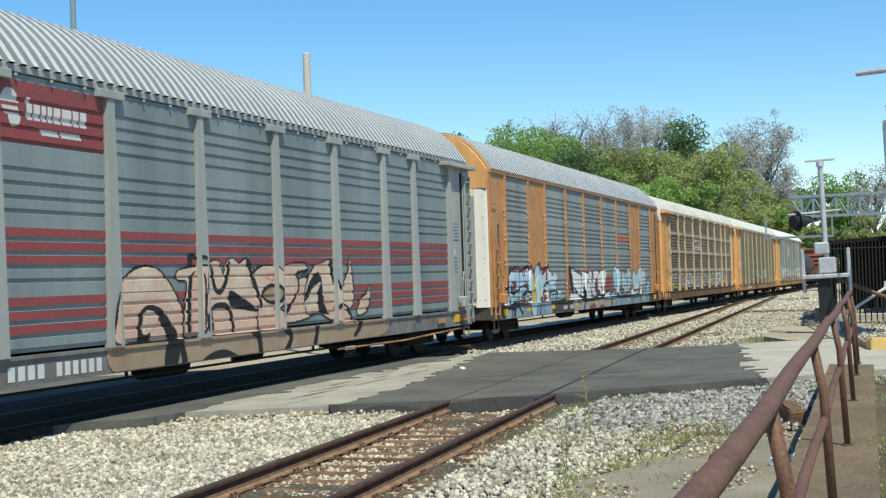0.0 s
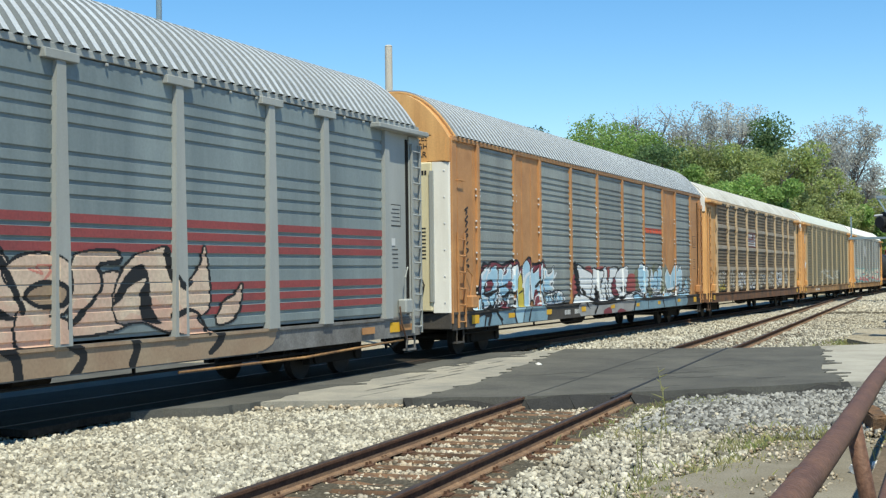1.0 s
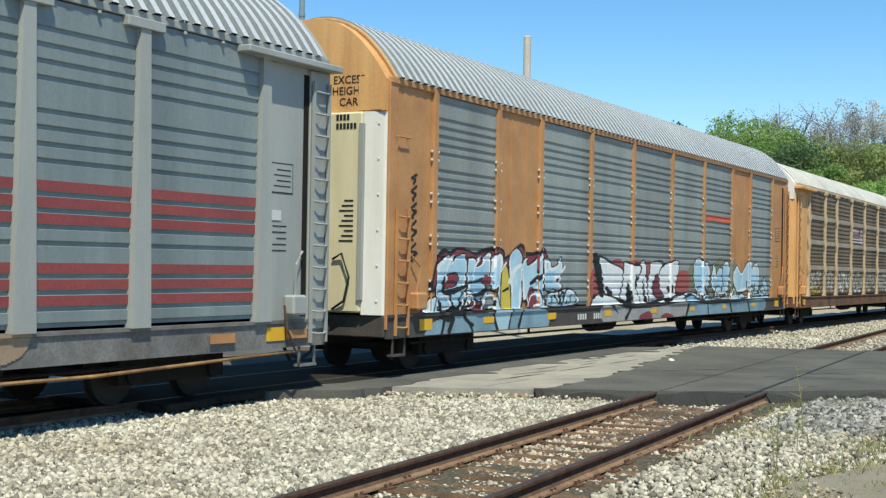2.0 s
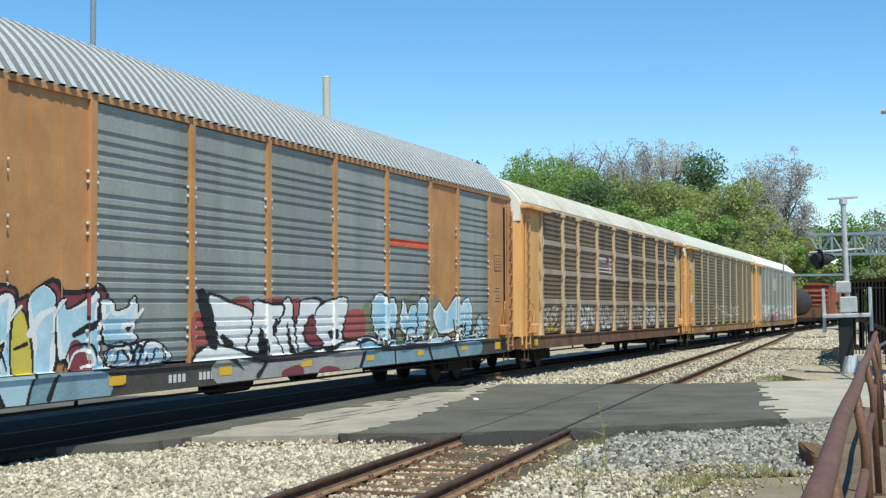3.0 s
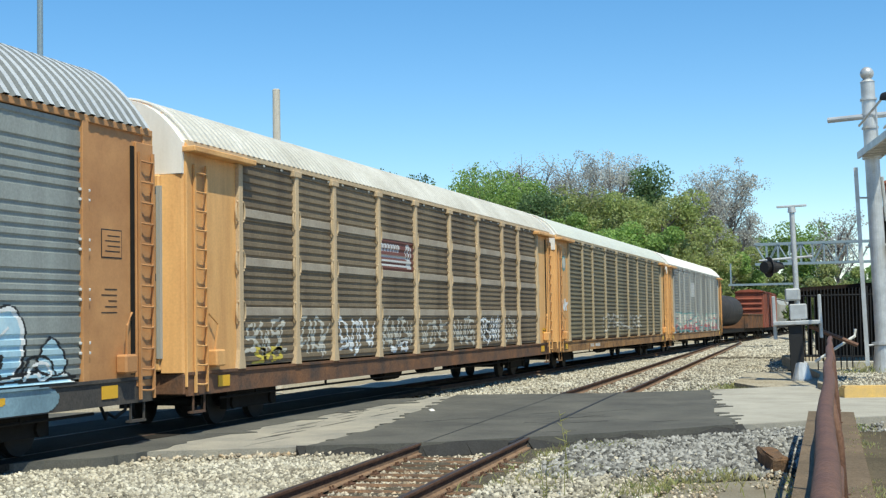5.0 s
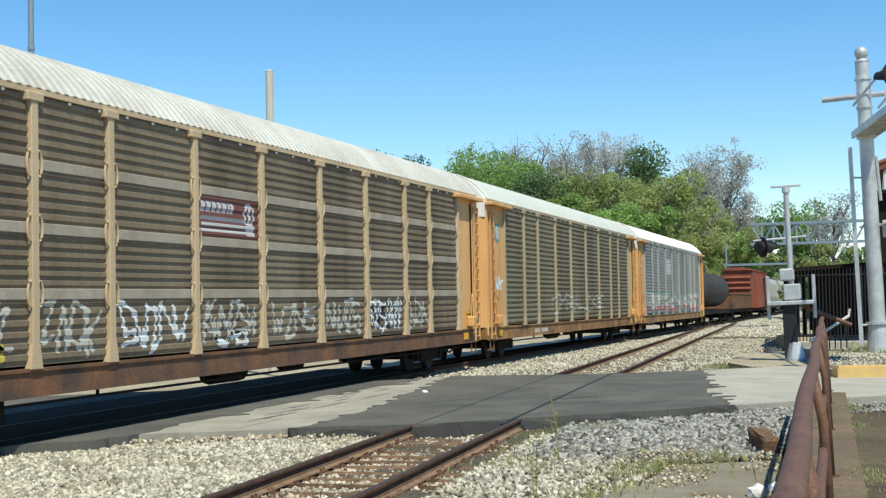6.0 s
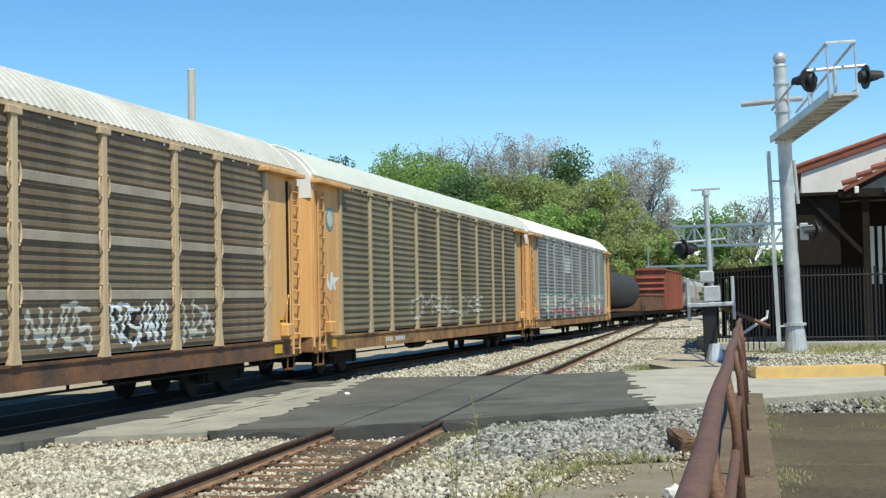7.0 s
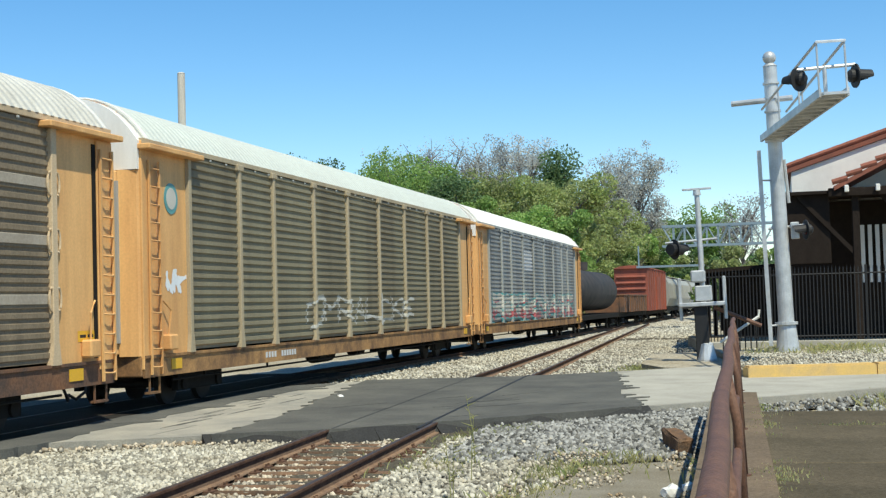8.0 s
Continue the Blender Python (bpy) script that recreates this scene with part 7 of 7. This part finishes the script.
# ---- loose stones and weeds ----
def stones(name, label, n, region, material, z, size, seed):
    """Ballast stones over a stretch of the plan, each a rough six-sided lump."""
    rng = np.random.default_rng(seed)
    (x0, x1), (y0, y1), keep = region
    p = np.c_[rng.uniform(x0, x1, n), rng.uniform(y0, y1, n)]
    p = p[keep(p[:, 0], p[:, 1])]
    n = len(p)
    base = np.array([(1, 0, 0), (-1, 0, 0), (0, 1, 0), (0, -1, 0), (0, 0, 1), (0, 0, -1), (0.6, 0.6, 0.5), (-0.6, -0.6, 0.5)])
    tri = np.array([(0, 6, 4), (0, 2, 6), (6, 2, 4), (4, 2, 1), (4, 1, 7), (7, 1, 3), (4, 7, 3), (4, 3, 0), (0, 5, 2), (2, 5, 1), (1, 5, 3), (3, 5, 0)])
    s = size * rng.uniform(0.55, 1.35, (n, 1, 1)) * rng.uniform(0.6, 1.25, (n, 1, 3))
    v = base[None] * s * rng.uniform(0.75, 1.2, (n, 8, 1))
    q = rng.normal(size=(n, 4))
    q /= np.linalg.norm(q, axis=1)[:, None]
    w, a, b, c = q.T
    R = np.stack([np.stack([1 - 2 * (b * b + c * c), 2 * (a * b - c * w), 2 * (a * c + b * w)], -1), np.stack([2 * (a * b + c * w), 1 - 2 * (a * a + c * c), 2 * (b * c - a * w)], -1), np.stack([2 * (a * c - b * w), 2 * (b * c + a * w), 1 - 2 * (a * a + b * b)], -1)], 1)
    v = np.einsum("nij,nkj->nki", R, v)
    v[:, :, :2] += p[:, None]
    v[:, :, 2] += (z - grade(p[:, 0]) + rng.uniform(-0.012, 0.03, n))[:, None]
    f = (tri[None] + 8 * np.arange(n)[:, None, None]).reshape(-1, 3)
    me = bpy.data.meshes.new(name)
    me.vertices.add(8 * n)
    me.vertices.foreach_set("co", v.astype(np.float32).ravel())
    me.loops.add(len(f) * 3)
    me.loops.foreach_set("vertex_index", f.astype(np.int32).ravel())
    me.polygons.add(len(f))
    me.polygons.foreach_set("loop_start", np.arange(0, 3 * len(f), 3, dtype=np.int32))
    me.update(calc_edges=True)
    tagged(part(name, me, material), label, "gravel", kind="stuff")


def off_road(x, y):
    n = 0.72 * x + 0.694 * y
    near, away = road_edge(0.694 * x - 0.72 * y)
    return np.where(n < 25, n - near + 20.45, n - away + 31.05)


def near_rails(x, y):
    d = np.abs(y - SIDE_Y - x * math.tan(radians(SIDE_A)))
    return d, (np.abs(d - 0.7525) > 0.09)


stones("ballast_stones", "loose pale limestone ballast stones", 44000, ((8, 20.5), (6.9, 12.3), lambda x, y: (off_road(x, y) < 20.5) & (x * x + y * y > 130) & (near_rails(x, y)[0] > 1.25)), M["stone"], -0.185, 0.041, 1)
stones("ballast_stones", "pale ballast stones between the siding ties", 30000, ((8, 22.5), (4.4, 8), lambda x, y: (off_road(x, y) < 20.45) & near_rails(x, y)[1] & (near_rails(x, y)[0] < 1.35) & ((np.abs(((x - 7.0) / 0.56 + 0.5) % 1 - 0.5) > 0.2) | (np.random.default_rng(5).uniform(size=len(x)) < 0.03))), M["stone_rust"], -0.228, 0.034, 2)
stones("ballast_stones", "pale ballast stones beside the siding", 15000, ((10, 24), (2.6, 6), lambda x, y: (off_road(x, y) < 20.45) & (x * x + y * y > 130) & (near_rails(x, y)[0] > 1.2) & (x < 20.5)), M["stone"], -0.18, 0.041, 3)
stones("ballast_stones", "stones heaped against the broken pavement edge", 5200, ((14, 22), (7.6, 12), lambda x, y: (off_road(x, y) < 20.95 - 0.25 * np.random.default_rng(9).uniform(size=len(x)) ** 0.5) & (off_road(x, y) > 20.1) & (near_rails(x, y)[0] > 1.3)), M["stone_rust"], -0.135, 0.042, 31)
stones("grey_stones", "darker blue-grey ballast stones by the crossing", 15000, ((17.5, 28), (0.9, 5.5), lambda x, y: (off_road(x, y) < 20.7) & (near_rails(x, y)[0] > 1.5) & (off_road(x, y) > 15.2)), M["stone_grey"], -0.165, 0.052, 4)
stones("gravel_verge", "small pale stones beyond the crossing", 26000, ((33, 70), (3.4, 12.2), lambda x, y: (off_road(x, y) > 31.1) & near_rails(x, y)[1]), M["stone"], -0.2, 0.045, 6)
stones("gravel_verge", "pale gravel beside the far siding", 16000, ((70, 135), (0.5, 12.0), lambda x, y: near_rails(x, y)[1] & (y > 2.5 + 0.02 * x)), M["stone"], -0.28, 0.09, 16)
stones("gravel_strip", "grey stones between platform and road", 2500, ((19.3, 31), (-5, 1.3), lambda x, y: (off_road(x, y) < 20.5) & ((x > 22.7) | (y < 0.45))), M["stone_grey"], -0.16, 0.05, 7)


stones("slab_gravel", "loose gravel strewn over the dirty slab", 2600, ((9, 18), (1.0, 3.1), lambda x, y: np.sin(x * 2.1 + y * 3) + np.sin(y * 5 - x) > 0.2), M["stone_rust"], -0.1, 0.024, 17)
stones("island_stones", "pale gravel on the island", 6000, ((33, 46), (-6, 1.2), lambda x, y: (0.966 * x + 0.258 * y > 32.3) & (y < 1.3)), M["stone"], 0.165, 0.04, 8)


def tufts(name, label, spots, material, seed, height=0.14, blades=30, spread=0.26):
    rng = np.random.default_rng(seed)
    v, f = [], []
    for x, y, z, r in spots:
        for k in range(blades):
            a, d = rng.uniform(0, math.tau), rng.normal() * spread * r
            bx, by = x + d * math.cos(a), y + d * math.sin(a)
            h, lean = height * r * rng.uniform(0.4, 1.3), rng.normal(size=2) * 0.45
            w = 0.003 + 0.004 * rng.uniform()
            wx, wy = w * math.cos(a), w * math.sin(a)
            i = len(v)
            v += [(bx - wx, by - wy, z - 0.02), (bx + wx, by + wy, z - 0.02), (bx + wx * 0.7 + lean[0] * h * 0.4, by + wy * 0.7 + lean[1] * h * 0.4, z + h * 0.6), (bx + lean[0] * h, by + lean[1] * h, z + h)]
            f += [(i, i + 1, i + 2), (i, i + 2, i + 3)]
    me = bpy.data.meshes.new(name)
    me.from_pydata(v, [], f)
    tagged(part(name, me, material), label, "grass", kind="stuff")


rr = np.random.default_rng(9)
verge = [(x, side_y(x) - 1.75 + rr.normal() * 0.35, -0.2, rr.uniform(0.6, 1.4)) for x in rr.uniform(16.5, 23, 60)]
edge = [(x, 2.9 - 0.06 * x + 0.6 + rr.normal() * 0.28, -0.14, rr.uniform(0.5, 1.3)) for x in rr.uniform(11, 18, 45)]
tufts("grass_verge", "sparse spring grass along the siding", verge + edge, M["grass"], 3, 0.085, 46, 0.3)
joints = [(2.36 + 3.7 * rr.integers(1, 5) + rr.normal() * 0.06, rr.uniform(-6, 0.2), 0.33, rr.uniform(0.4, 1.1)) for k in range(34)] + [(px, -0.18 + 0.0323 * (px - 1) + rr.normal() * 0.05, 0.34, rr.uniform(0.4, 1.2)) for px in rr.uniform(9, 22, 26)]
tufts("platform_weeds", "grass and weeds in the platform joints", joints, M["grass"], 4, 0.034, 50, 0.2)
base = [(rr.uniform(8, 18), 0.55 + rr.normal() * 0.12, -0.1, rr.uniform(0.5, 1.5)) for k in range(60)] + [(rr.uniform(37, 41), rr.uniform(2.6, 4.5), -0.3, rr.uniform(1, 2)) for k in range(60)]
base += [(rr.uniform(40, 45.5), rr.uniform(-5, 1), 0.13, rr.uniform(1, 2)) for k in range(50)] + [(rr.uniform(24, 28), rr.uniform(-4.6, -1.6), -0.15, rr.uniform(0.8, 1.6)) for k in range(50)]
tufts("ledge_weeds", "dry weeds along the platform wall", base, M["grass"], 5, 0.11, 40)


def stalks():
    rng = np.random.default_rng(12)
    for k, (x, y, z) in enumerate(((13.6, 3.35, -0.15), (14.3, 3.5, -0.17), (15.6, 3.6, -0.17), (17.2, 3.9, -0.18))):
        w = thing("weed", "tall thin dry weed with few leaves", "weed", (x, y, z), "dry weeds")
        h = rng.uniform(0.6, 0.95)
        top = (rng.normal() * 0.1, rng.normal() * 0.1, h)
        part("stalk", tube([(0, 0, -0.03), (top[0] * 0.3, top[1] * 0.3, h * 0.5), top], [0.006, 0.005, 0.002], 5), M["grass"], w)
        for j in range(7):
            f = rng.uniform(0.3, 1)
            b = Vector(top) * f
            part("leaf", tube([b, b + Vector((rng.normal(), rng.normal(), 0.6)) * 0.07], [0.008, 0.002], 4), M["grass"], w)


def debris():
    t = thing("broken_tie", "splintered grey-brown end of an old tie", "wood block", (19.0, 1.5, -0.17))
    bm = box(-0.75, 0.75, -0.12, 0.12, 0.0, 0.24, 0.03)
    bmesh.ops.subdivide_edges(bm, edges=bm.edges, cuts=3)
    for v in bm.verts:
        v.co += Vector((noise.noise(v.co * 5), noise.noise(v.co * 6 + Vector((3, 0, 0))), noise.noise(v.co * 7))) * 0.05
    part("timber", bm, M["tie"], t)
    t.rotation_euler = (0, 0, radians(12))
    for k, (x, y, r) in enumerate(((14.2, 1.2, 0.11), (14.6, 1.05, 0.08), (27.2, 9.0, 0.06))):
        l = thing("litter", "crumpled white paper litter", "litter", (x, y, -0.1 if k < 2 else -0.012), "litter")
        bm = bmesh.new()
        bmesh.ops.create_icosphere(bm, subdivisions=2, radius=r)
        for v in bm.verts:
            v.co *= 1 + 0.5 * noise.noise(v.co * 17 + Vector((k, 0, 0)))
            v.co.z = max(0.0, v.co.z * 0.7 + r * 0.4)
        part("paper", bm, M["white"], l)


stalks()
debris()


# ---- what moves ----
def motions():
    for car, offset in train:
        rows = []
        for k in range(33):
            x = START + offset - SPEED * k / 4
            a, b = float(grade(x)), float(grade(x + LENGTH))
            rows.append((k / 4, pose(x, MAIN_Y, -a, 0, math.degrees(math.atan((b - a) / LENGTH)), 0)))
        walk(car, rows)
    step = 1 / 15
    for w, dx in wheelsets[:20]:
        walk(w, [(k * step, pose(dx, 0, 0.42, 0, -math.degrees(SPEED * k * step / 0.42) % 360, 0)) for k in range(121)])


motions()
